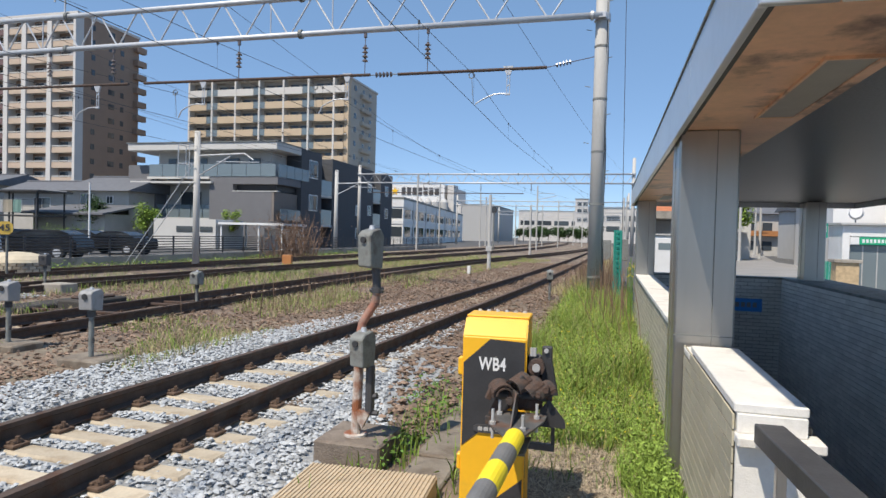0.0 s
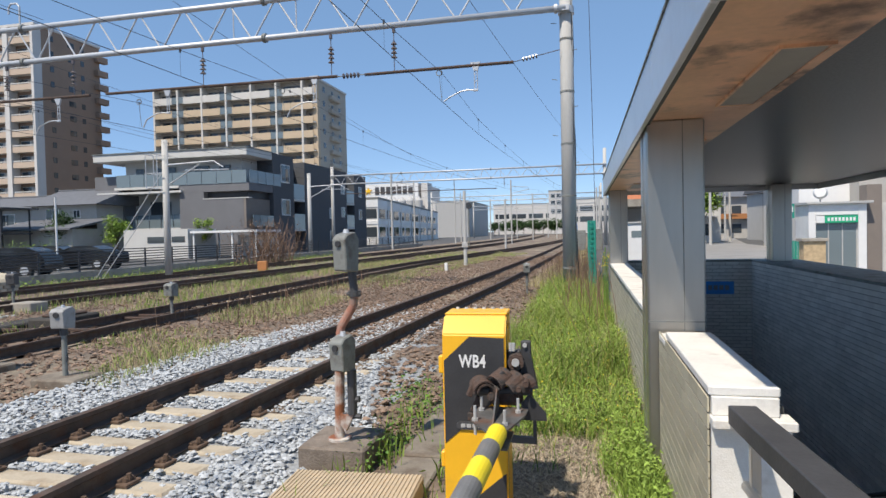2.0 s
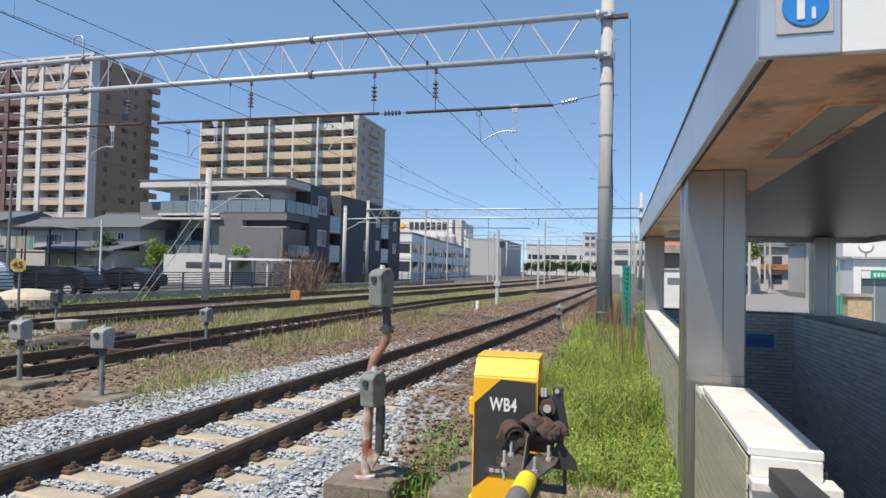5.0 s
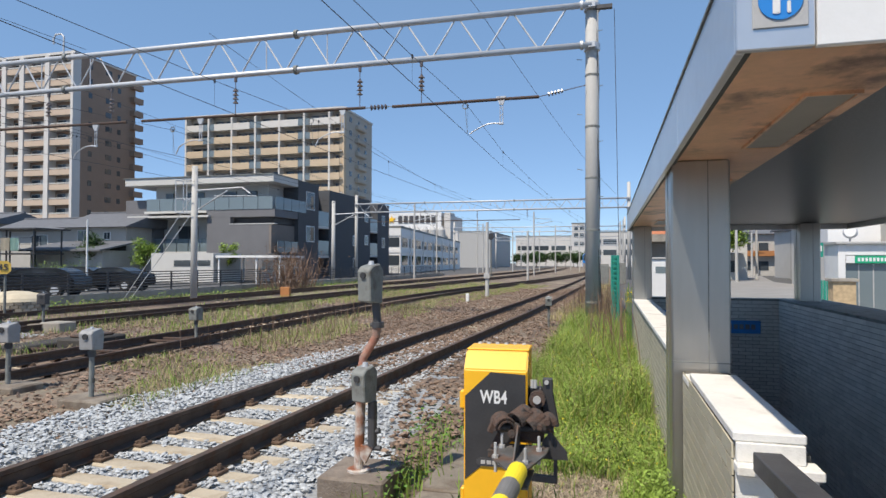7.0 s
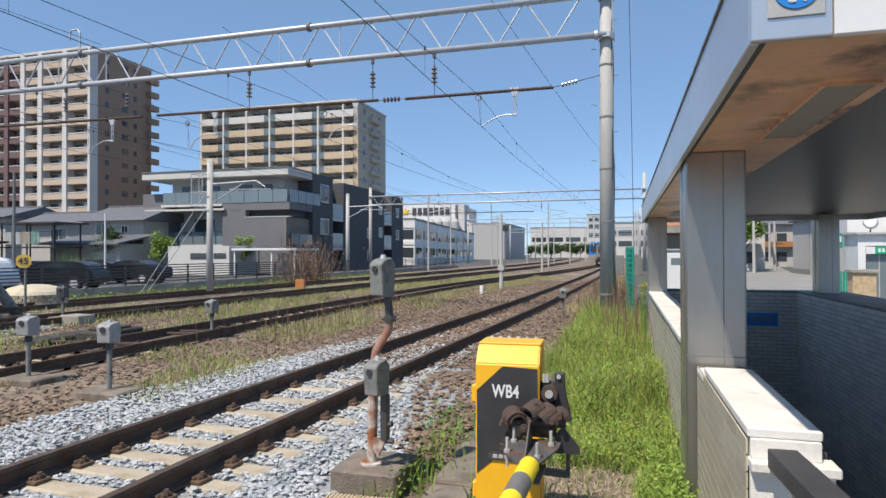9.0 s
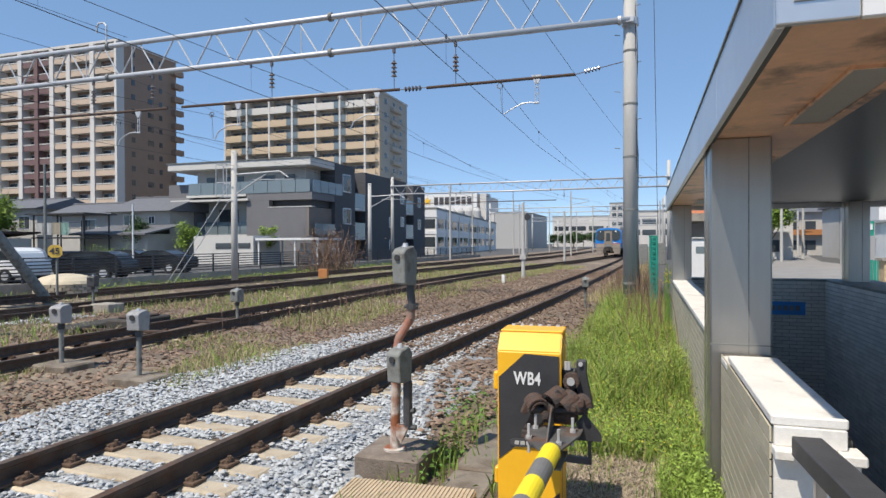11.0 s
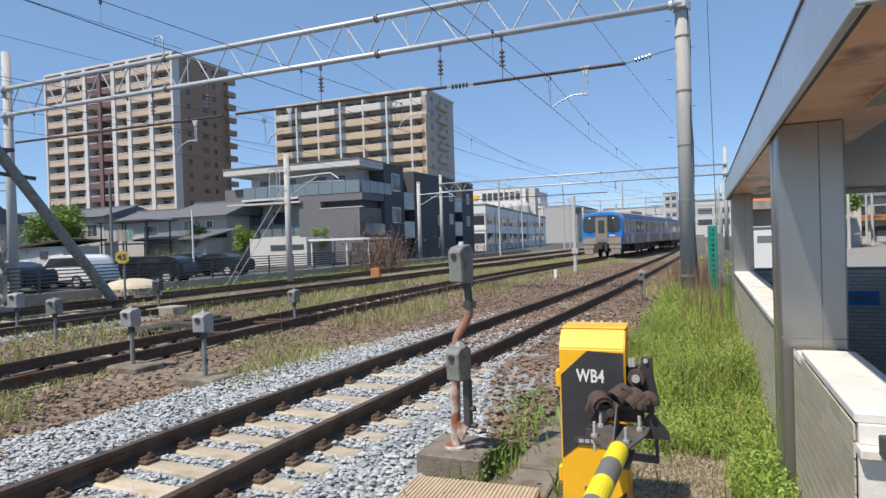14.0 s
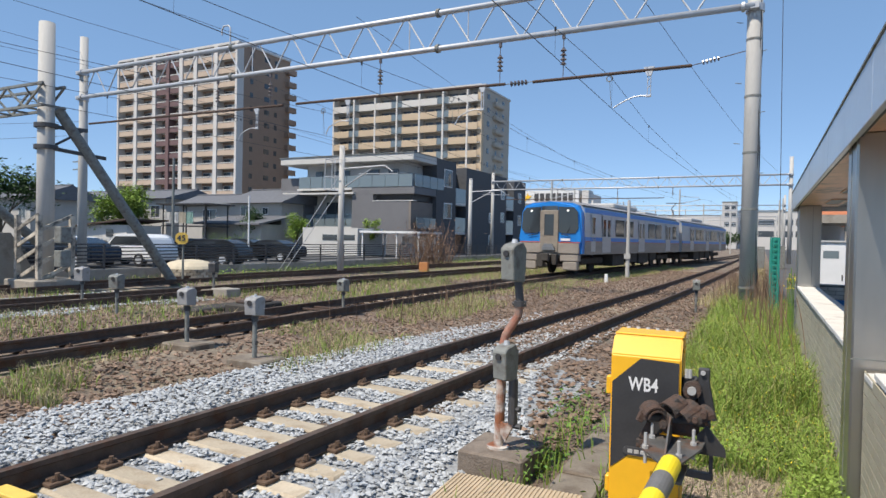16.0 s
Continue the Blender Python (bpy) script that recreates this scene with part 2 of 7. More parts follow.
M_joint = mat("dark_joint", (0.11, 0.10, 0.085), 0.95, vary=0.15, scale=8, bump=0.2)
M_stainless = mat("stainless_cladding", (0.44, 0.425, 0.40), 0.33, metal=0.9, vary=0.10, scale=2, bump=0.02, bump_scale=200, stretch=(1, 1, 0.15))
M_fascia = mat("bright_fascia_steel", (0.66, 0.67, 0.68), 0.3, metal=0.7, vary=0.08, scale=1.5, bump=0.01)
M_office = mat("office_white_panel", (0.78, 0.76, 0.73), 0.8, vary=0.04, scale=0.3, bump=0)
M_soffit = mat("copper_soffit", (0.80, 0.50, 0.32), 0.40, metal=0.25, vary=0.15, scale=3, bump=0.03, tint=(0.22, 0.14, 0.10), stain=0.3, stain_scale=2.2)
M_granite_dark = mat("black_granite", (0.085, 0.087, 0.09), 0.35, vary=0.5, scale=60, bump=0.05)
M_stair = mat("stair_tile", (0.42, 0.42, 0.41), 0.8, vary=0.2, scale=5, bump=0.1)
M_blue_sign = mat("blue_sign", (0.02, 0.22, 0.62), 0.4, vary=0.05, bump=0)
M_rust = mat("rusted_iron", (0.11, 0.068, 0.052), 0.85, metal=0.2, vary=0.35, scale=14, bump=0.4, tint=(0.05, 0.045, 0.043), stain=0.6, stain_scale=14)
M_plate = mat("scuffed_steel_plate", (0.28, 0.28, 0.28), 0.45, metal=0.7, vary=0.2, scale=12, bump=0.1)
M_clamp = mat("dark_clamp_plate", (0.13, 0.13, 0.13), 0.55, metal=0.3, vary=0.3, scale=12, bump=0.1, tint=(0.16, 0.09, 0.06), stain=0.4, stain_scale=9)
M_tactile = mat("beige_ribbed_panel", (0.48, 0.38, 0.26), 0.8, vary=0.12, scale=5, bump=0.1)
M_green = mat("green_fence_paint", (0.02, 0.26, 0.20), 0.5, vary=0.1, scale=6, bump=0.02)
M_glass = glass("window_glass", (0.05, 0.06, 0.07))
M_glass_blue = glass("pale_glass", (0.16, 0.20, 0.22), 0.1)
M_trainglass = glass("train_glass", (0.03, 0.035, 0.04), 0.08)
M_trainblue = mat("blue_train_paint", (0.01, 0.20, 0.60), 0.35, vary=0.05, scale=2, bump=0)
M_trainsteel = mat("train_stainless", (0.50, 0.50, 0.51), 0.42, metal=0.55, vary=0.06, scale=1.5, bump=0.01, stretch=(1, 0.2, 6))
M_trainroof = mat("train_roof", (0.25, 0.25, 0.26), 0.7, vary=0.1, scale=2, bump=0.02)
M_red = mat("red_stripe", (0.5, 0.10, 0.05), 0.5, vary=0.05, bump=0)
M_bogie = mat("dusty_black_underframe", (0.05, 0.045, 0.04), 0.85, vary=0.3, scale=3, bump=0.1)
M_tower = mat("tower_brown_tile", (0.33, 0.22, 0.16), 0.8, vary=0.06, scale=0.3, bump=0)
M_tower_side = mat("tower_side_tile", (0.30, 0.205, 0.15), 0.8, vary=0.08, scale=0.5, bump=0.05, bump_scale=4)
M_tower_purple = mat("tower_dark_tile", (0.16, 0.10, 0.10), 0.8, vary=0.06, scale=0.3, bump=0)
M_tower_white = mat("tower_white_concrete", (0.58, 0.56, 0.54), 0.8, vary=0.05, scale=0.3, bump=0)
M_tower_beige = mat("tower_balcony_beige", (0.52, 0.41, 0.32), 0.8, vary=0.05, scale=0.3, bump=0)
# dark tone with balcony and recess shade in it; plain brown on the pier
M_shade = mat("shade_and_pier_brown", (0.20, 0.17, 0.15), 0.9, vary=0.1, scale=0.5, bump=0)
M_apt_wall = mat("apartment_beige_wall", (0.45, 0.40, 0.34), 0.85, vary=0.05, scale=0.3, bump=0)
M_apt_balc = mat("apartment_tan_balcony", (0.52, 0.41, 0.29), 0.8, vary=0.05, scale=0.4, bump=0)
M_apt_white = mat("apartment_white", (0.58, 0.56, 0.53), 0.8, vary=0.05, scale=0.4, bump=0)
M_house_grey = mat("house_grey_panel", (0.155, 0.155, 0.165), 0.85, vary=0.06, scale=1, bump=0.05)
M_house_dark = mat("house_charcoal_panel", (0.075, 0.078, 0.086), 0.8, vary=0.1, scale=1.5, bump=0.1, bump_scale=12, stretch=(1, 1, 5))
M_house_pale = mat("house_pale_render", (0.54, 0.53, 0.51), 0.85, vary=0.05, scale=1, bump=0.03)
M_roof_dark = mat("dark_roof_tile", (0.13, 0.135, 0.15), 0.7, vary=0.15, scale=2, bump=0.3, bump_scale=8, stretch=(1, 1, 3))
M_oldwall = mat("old_house_wall", (0.44, 0.42, 0.39), 0.9, vary=0.1, scale=1, bump=0.05)
M_car_black = mat("black_car_paint", (0.018, 0.019, 0.022), 0.2, vary=0.05, bump=0)
M_car_white = mat("white_car_paint", (0.75, 0.76, 0.77), 0.25, vary=0.03, bump=0)
M_car_blue = mat("navy_car_paint", (0.016, 0.028, 0.05), 0.22, vary=0.05, bump=0)
M_car_silver = mat("silver_car_paint", (0.42, 0.43, 0.45), 0.3, metal=0.4, vary=0.03, bump=0)
M_tyre = mat("tyre_rubber", (0.02, 0.02, 0.02), 0.9, vary=0.1, bump=0.1)
M_orange = mat("orange_paint", (0.40, 0.17, 0.06), 0.6, vary=0.1, bump=0.05)
M_signyellow = mat("faded_yellow_sign", (0.75, 0.50, 0.10), 0.6, vary=0.12, scale=8, bump=0.05)
M_bark = mat("bark", (0.12, 0.09, 0.065), 0.95, vary=0.25, scale=8, bump=0.5)


def leaf_mat(name, color, var=0.35):
    m = mat(name, color, 0.65, vary=0.2, scale=3, bump=0, per_island=var, spec=0.25)
    b = m.node_tree.nodes["Principled BSDF"]
    b.inputs["Subsurface Weight"].default_value = 0.0
    return m


M_grass = leaf_mat("bright_grass", (0.215, 0.315, 0.06))
M_grass_yel = leaf_mat("yellowing_grass", (0.33, 0.32, 0.09))
M_grass_dry = leaf_mat("dry_grass", (0.42, 0.35, 0.21))
M_weed = leaf_mat("dark_weed", (0.10, 0.19, 0.035))
M_flower = leaf_mat("yellow_flower", (0.80, 0.62, 0.03), 0.1)
M_leaf = leaf_mat("tree_leaf", (0.19, 0.28, 0.05))
M_leaf_dark = leaf_mat("dark_leaf", (0.05, 0.095, 0.03))
M_straw = leaf_mat("grey_straw", (0.42, 0.35, 0.26))
M_twig = leaf_mat("dry_twig", (0.20, 0.13, 0.09))

# ---- ground and tracks ----
TRACKS = [
    [(-3.8, -30), (-3.72, -5), (-3.68, 2), (-3.58, 5.3), (-3.42, 9), (-3.2, 13.5), (-2.88, 20), (-2.62, 28), (-2.28, 40), (-2.0, 54), (-1.8, 75), (-1.9, 100), (-2.6, 140), (-5.0, 220)],
    [(-8.9, -30), (-8.55, -5), (-8.5, 5), (-8.5, 14), (-8.5, 22), (-8.3, 29), (-7.8, 36), (-7.15, 42), (-6.5, 48), (-5.75, 55), (-4.95, 64), (-4.1, 76), (-3.3, 92), (-2.8, 112), (-3.0, 145), (-3.8, 190), (-5.0, 240)],
    [(-14.6, -30), (-14.2, 0), (-13.95, 8), (-13.6, 13.5), (-13.0, 24), (-12.2, 40), (-11.2, 60), (-10.2, 90), (-10.6, 140), (-13.5, 220)],
    [(-18.4, -30), (-18.0, 0), (-17.6, 12), (-17.3, 20), (-16.6, 34), (-15.6, 55), (-14.8, 90), (-15.4, 140), (-18.5, 220)],
]
LINES = [smooth_line(t, 1.5) for t in TRACKS]


def build_ground():
    rnd = random.Random(5)
    bm = bmesh.new()
    xs = sorted(set([-2500, -900, -400, -200, -120, -70, -45, -32, 12, 20, 40, 80, 200, 500, 2500] + [round(-24 + i * 0.5, 2) for i in range(49)]))
    ys = sorted(set([-2500, -500, -120, -60, -30, 60, 70, 85, 100, 130, 180, 260, 500, 1200, 2500] + [round(-14 + i * 0.75, 2) for i in range(96)]))
    # the stairwell is cut out of the sheet
    xs = sorted(set(x for x in xs if not 0.2 < x < 3.9) | {0.55, 3.75})
    ys = sorted(set(y for y in ys if not 3.0 < y < 13.4 or True) | {2.9, 13.1})
    V = {}
    for i, x in enumerate(xs):
        for j, y in enumerate(ys):
            z = GROUND
            if -24 < x < 0 and -14 < y < 58:
                z += 0.05 * (noise.noise((x * 0.5, y * 0.4, 0)) + 0.5 * noise.noise((x * 1.7, y * 1.5, 3)))
            V[i, j] = bm.verts.new((x, y, z))
    for i in range(len(xs) - 1):
        for j in range(len(ys) - 1):
            if xs[i] >= 0.54 and xs[i + 1] <= 3.76 and ys[j] >= 2.89 and ys[j + 1] <= 13.11:
                continue
            f = bm.faces.new((V[i, j], V[i + 1, j], V[i + 1, j + 1], V[i, j + 1]))
            cx, cy = (xs[i] + xs[i + 1]) / 2, (ys[j] + ys[j + 1]) / 2
            f.material_index = 0 if -21 < cx < 0.6 and cy < 250 else 1
    ob = part("ground", bm, [M_soil, M_asphalt])
    tagged(ob, "brown stony railway ground with asphalt beyond it", "ground", kind="structure")


RAIL_PROFILE = [(-0.0325, 0), (0.0325, 0), (0.0325, -0.035), (0.010, -0.05), (0.009, -0.125), (0.0635, -0.145), (0.0635, -0.155), (-0.0635, -0.155), (-0.0635, -0.145), (-0.009, -0.125), (-0.010, -0.05), (-0.0325, -0.035)]


def offset(line, d, z):
    out = []
    for i, p in enumerate(line):
        q = line[min(i + 1, len(line) - 1)] - line[max(i - 1, 0)]
        q.normalize()
        out.append(Vector((p.x + q.y * d, p.y - q.x * d, z)))
    return out


def sleeper_step(k, y):
    """Sleepers lie closer beside the crossing on the near track."""
    if k:
        return 0.62
    return 0.372 if y < 4.2 else 0.435 if y < 5.1 else 0.62


SLEEPER_ROWS = []


def sleeper_mesh():
    bm = bmesh.new()
    prism(bm, [(-0.12, -0.17), (0.12, -0.17), (0.09, 0.0), (-0.09, 0.0)], 0, -1.0, 1.0)
    bmesh.ops.bevel(bm, geom=[e for e in bm.edges if abs(e.verts[0].co.z) < 0.01 and abs(e.verts[1].co.z) < 0.01], offset=0.015, segments=1, affect="EDGES")
    return mesh_of("sleeper", bm, M_sleeper)


def clip_mesh():
    bm = bmesh.new()
    box(bm, -0.05, 0.05, -0.07, 0.07, 0.0, 0.025, 0.005)
    rod(bm, (0, -0.04, 0.03), (0, 0.04, 0.03), 0.022, seg=8)
    rod(bm, (0.01, 0, 0.02), (0.01, 0, 0.075), 0.017, seg=6)
    box(bm, -0.055, -0.015, -0.05, 0.05, 0.02, 0.045, 0.006)
    return mesh_of("rail_clip", bm, M_clip)


def build_tracks():
    sm, cm = sleeper_mesh(), clip_mesh()
    for k, line in enumerate(LINES):
        label = ["rusty single railway track on concrete sleepers", "railway track used by the train among weeds", "rusty siding track in weedy ground", "outer track beside the fence"][k]
        tr = thing("railway_track", label, "railway track", kind="structure")
        for side in (-1, 1):
            part("rail", sweep(bmesh.new(), offset(line, side * 0.566, RAIL), RAIL_PROFILE), M_rail, tr)
        # sleepers from the back of the place to the distance where they merge
        s = 25.03
        end = (100 if k == 0 else 75)
        while s < end:
            p, h = path_at(line, s)
            near = -2 < p.y < (32 if k == 0 else 24)
            if near:
                zs = RAIL - 0.165 - 0.05 * min(1, max(0, (p.y - 7) / 2.5)) if k == 0 else RAIL - 0.21
                so = new("sleeper", sm)
                so.parent = tr
                so.matrix_basis = Matrix.Translation((p.x, p.y, zs)) @ Matrix.Rotation(h, 4, "Z")
                if k < 2 and p.y < 22:
                    for x, flip in ((-0.566 - 0.10, 0), (-0.566 + 0.10, 1), (0.566 - 0.10, 0), (0.566 + 0.10, 1)):
                        co = new("rail_clip", cm)
                        co.parent = so
                        co.matrix_basis = pose(x, 0, 0.005, 0, 0, 0 if flip else 180)
            if k == 0:
                SLEEPER_ROWS.append(p.y)
            s += sleeper_step(k, p.y)


build_ground()
build_tracks()


# ---- overhead line ----
def gantry(y, xl, xr, zl, zh, top, drop_bars=(), insulators=(), node=-4.88, seams=(), label=""):
    """Two poles and a flat truss: two tube chords, diagonals in pairs from the lower nodes, flanged seams with uprights beside them."""
    g = thing("overhead_line_gantry", label or "grey lattice truss between two concrete poles over the tracks", "gantry", group="overhead line gantries")
    c = y - 0.25
    for x in (xl, xr):
        part("pole", bar((x, y, GROUND - 0.4), (x, y, top if x == xl else top + 0.6), 0.20, 0.165, 20), M_pole, g, smooth=True)
        for z in (zl, zh):
            bm = bmesh.new()
            rod(bm, (x, y, z - 0.09), (x, y, z + 0.09), 0.215, seg=20)
            box(bm, x - 0.1, x + 0.1, y - 0.32, y - 0.15, z - 0.08, z + 0.08, 0.01)
            part("pole_clamp", bm, M_galv, g)
            s = 1 if x == xl else -1
            part("chord_flange", bar((x + s * 0.22, c, z), (x + s * 0.30, c, z), 0.125, seg=14), M_galv, g)
    for z in (zl, zh):
        part("chord", bar((xl, c, z), (xr, c, z), 0.085, seg=14), M_galv, g, smooth=True)
    bm = bmesh.new()
    x = node - 1.55 * int((node - xl) / 1.55)
    while x < xr + 0.3:
        for side in (-1, 1):
            e = x + side * 0.72
            if xl < x + side * 0.06 < xr and xl < e < xr:
                rod(bm, (x + side * 0.06, c, zl + 0.04), (e, c, zh - 0.04), 0.026, seg=7)
        x += 1.55
    for x in seams:
        for e in (x - 1.02, x + 1.02):
            if xl < e < xr:
                rod(bm, (e, c, zl), (e, c, zh), 0.02, seg=6)
    part("lattice", bm, M_galv, g)
    for x in seams:
        for z in (zl, zh):
            for d in (-0.027, 0.027):
                part("flange", bar((x + d - 0.024, c, z), (x + d + 0.024, c, z), 0.135, seg=14), M_greysteel, g)
    for p, q, z0, z1 in drop_bars:
        part("cross_bar", bar((p, c, z0), (q, c, z1), 0.045, seg=8), M_rust, g, "rust-brown cross bar")
    for x in insulators:
        zb = 5.92
        for p, q, z0, z1 in drop_bars:
            if p <= x <= q:
                zb = z0 + (z1 - z0) * (x - p) / (q - p)
        bm = bmesh.new()
        rod(bm, (x, c, zb), (x, c, zl - 0.05), 0.012, seg=6)
        box(bm, x - 0.04, x + 0.04, c - 0.04, c + 0.04, zl - 0.22, zl - 0.07, 0.01)
        mid = zb + (zl - zb) * 0.46
        for q in range(4):
            z = mid - 0.20 + q * 0.125
            rod(bm, (x, c, z), (x, c, z + 0.05), 0.092, 0.05, seg=12)
            rod(bm, (x, c, z + 0.05), (x, c, z + 0.09), 0.035, seg=8)
        part("insulator", bm, M_ceramic, g)
    return g


G1 = gantry(17.3, -27.0, -0.39, 7.19, 8.28, 9.9, drop_bars=((-26.2, -15.3, 6.0, 5.94), (-14.7, -6.89, 5.94, 5.89), (-6.04, -1.8, 5.87, 5.88)), insulators=(-18.5, -15.9, -11.23, -7.06, -5.16), seams=(-17.8, -9.14))
G2 = gantry(66.0, -27.7, 2.1, 7.0, 7.95, 9.0, drop_bars=((-26, -9, 5.9, 5.9),), insulators=(-20, -13.6, -8.2), seams=(-19.5, -9.6, -1.5))
for gy in (118.0, 165.0, 215.0):
    gantry(gy, -29.0, 3.0, 7.2, 8.1, 9.2)


def single_pole(x, y, top, r=0.17, arm=None, cage=False):
    p = thing("catenary_pole", "slim grey concrete pole with a hinged bracket arm", "pole", group="catenary poles")
    part("mast", bar((x, y, GROUND - 0.3), (x, y, top), r, r * 0.8, 16), M_pole, p, smooth=True)
    if arm:
        bm = bmesh.new()
        rod(bm, (x, y, top - 1.05), (x + arm * 0.85, y, top - 0.98), 0.035, seg=8)
        rod(bm, (x + arm * 0.85, y, top - 0.98), (x + arm, y, top - 1.25), 0.025, seg=8)
        rod(bm, (x, y, top - 1.95), (x + arm * 0.6, y, top - 1.08), 0.03, seg=8)
        rod(bm, (x + arm * 0.35, y, top - 1.3), (x + arm * 1.1, y, top - 1.35), 0.02, seg=6)
        part("bracket_arm", bm, M_galv, p)
        if cage:
            for cx in (x - 0.75, x - 0.2):
                for cy in (y - 0.25, y + 0.25):
                    part("cage_post", bar((cx, cy, top - 2.0), (cx, cy, top - 0.6), 0.018, seg=6), M_galv, p)
            for z in (top - 2.0, top - 1.4, top - 0.6):
                for cy in (y - 0.25, y + 0.25):
                    part("cage_rail", bar((x - 0.75, cy, z), (x, cy, z), 0.018, seg=6), M_galv, p)
                part("cage_rail", bar((x - 0.75, y - 0.25, z), (x - 0.75, y + 0.25, z), 0.018, seg=6), M_galv, p)
    return p


single_pole(-17.1, 23.0, 5.45, 0.15, arm=2.7, cage=True)
single_pole(-21.0, 45.4, 6.2, 0.17, arm=3.0)


# ---- level crossing edge: barrier machine, sensors, slab ----
def star(bm, pts, y, slot=0):
    bm.faces.new([bm.verts.new((x, y, z)) for x, z in pts]).material_index = slot


def text_part(name, body, size, material, parent, m, depth=0.0015, label=""):
    cu = bpy.data.curves.new(name, "FONT")
    cu.body, cu.size, cu.extrude = body, size, depth
    cu.size, cu.space_character, cu.offset = size, 1.06, size * 0.022
    cu.align_x, cu.align_y = "CENTER", "CENTER"
    cu.materials.append(material)
    ob = new(name, cu)
    ob.parent = parent
    ob.matrix_basis = m
    if label:
        ob["label"] = label
    return ob


def build_barrier():
    b = thing("barrier_machine", "yellow steel crossing barrier machine with black warning panel", "barrier machine", pose(-0.614, 3.49, 0, 0, 0, 2))
    # local: x across -0.18..0.18, front at y=0, depth 0.31
    bm = bmesh.new()
    prism(bm, [(0.0, -0.34), (0.31, -0.34), (0.31, 0.822), (0.085, 0.822), (0.0, 0.725)], 0, -0.18, 0.18)
    bmesh.ops.bevel(bm, geom=bm.edges[:], offset=0.007, segments=2, affect="EDGES")
    part("cabinet", bm, M_yellow, b, "glossy yellow steel cabinet with sloping top front")
    part("lid", block(-0.178, 0.183, 0.09, 0.314, 0.823, 0.835, 0.005), M_yellow, b)
    for i in range(6):
        part("lid_rivet", bar((-0.135 + i * 0.054, 0.30, 0.834), (-0.135 + i * 0.054, 0.30, 0.845), 0.014, 0.010, 8), M_lightgrey, b)
    bm = bmesh.new()
    prism(bm, [(-0.025, 0.714), (0.170, 0.706), (0.170, 0.40), (0.060, 0.305), (-0.172, 0.105), (-0.172, 0.575)][::-1], 1, -0.004, -0.0005)
    part("warning_panel", bm, M_black, b, "flat black slanted panel")
    bm = bmesh.new()
    prism(bm, [(0.0, -0.20), (0.172, -0.055), (0.172, -0.33), (0.0, -0.33)], 1, -0.004, -0.0005)
    part("lower_panel", bm, M_black, b)
    text_part("machine_code", "WB4", 0.100, M_white, b, pose(-0.008, -0.006, 0.572, 90, 0, 0) @ Matrix.Diagonal((0.70, 1.0, 1, 1)), label="white stencilled code")
    bm = bmesh.new()
    prism(bm, [(-0.085, 0.188), (0.080, 0.188), (0.100, 0.200), (0.100, 0.222), (0.080, 0.234), (-0.085, 0.234), (-0.105, 0.222), (-0.105, 0.200)][::-1], 1, -0.012, -0.002)
    plate = part("name_plate", bm, M_darksteel, b, "dark oval maker's plate")
    bm = bmesh.new()
    for i in range(5):
        box(bm, -0.080 + i * 0.033, -0.054 + i * 0.033, -0.015, -0.012, 0.200, 0.222, 0.002)
    part("plate_mark", bm, M_lightgrey, plate)
    part("lock_cover", block(-0.055, -0.005, -0.012, -0.001, -0.095, -0.045, 0.004), M_darksteel, b)
    part("side_hinge", block(-0.206, -0.178, 0.01, 0.06, 0.50, 0.60, 0.006), M_yellow, b)
    part("side_hinge", block(-0.202, -0.178, 0.01, 0.06, -0.04, 0.05, 0.006), M_yellow, b)
    part("door_seam", block(0.1795, 0.1815, 0.055, 0.061, -0.3, 0.80), M_clamp, b)
    part("side_handle", block(0.181, 0.190, 0.10, 0.20, 0.745, 0.765, 0.003), M_yellow, b)
    # drive head on the right flank
    bm = bmesh.new()
    box(bm, 0.18, 0.262, 0.05, 0.11, 0.46, 0.63, 0.01)
    box(bm, 0.262, 0.318, 0.03, 0.075, 0.40, 0.685, 0.005)
    beam(bm, (0.29, 0.04, 0.62), (0.33, 0.03, 0.42), 0.02, 0.05)
    part("drive_bracket", bm, M_black, b, "black steel drive bracket")
    part("bearing_cap", bar((0.235, -0.015, 0.575), (0.235, 0.06, 0.575), 0.045, seg=18), M_rust, b)
    for x, y, z, r in ((0.235, -0.03, 0.575, 0.022), (0.285, 0.015, 0.665, 0.012), (0.272, 0.0, 0.575, 0.009)):
        part("bolt", bar((x, y, z), (x, y + 0.02, z), r, seg=12), M_lightgrey, b)
    for x in (0.205, 0.222):
        part("bolt", bar((x, 0.03, 0.63), (x, 0.03, 0.675), 0.010, seg=8), M_lightgrey, b)

    def saddle(c, r, length, turn, tilt, a0, a1, w=0.008):
        """A bent strap: part of a tube wall about its own axis."""
        bm = bmesh.new()
        n = 9
        rings = []
        for i in range(n):
            a = a0 + (a1 - a0) * i / (n - 1)
            rings.append([bm.verts.new((q * math.cos(a), e, q * math.sin(a))) for q, e in ((r, -length / 2), (r, length / 2), (r - w, length / 2), (r - w, -length / 2))])
        for p, q in zip(rings, rings[1:]):
            for i in range(4):
                bm.faces.new((p[i], p[(i + 1) % 4], q[(i + 1) % 4], q[i]))
        bm.faces.new(rings[0])
        bm.faces.new(rings[-1][::-1])
        part("strap", bm, M_rust, b, "rust-brown bent strap", at=pose(*c, tilt, 0, turn))

    saddle((0.065, -0.16, 0.460), 0.062, 0.10, 25, 8, 0.2, 2.9)
    saddle((0.065, -0.15, 0.460), 0.048, 0.13, 25, 8, 0.0, 3.1)
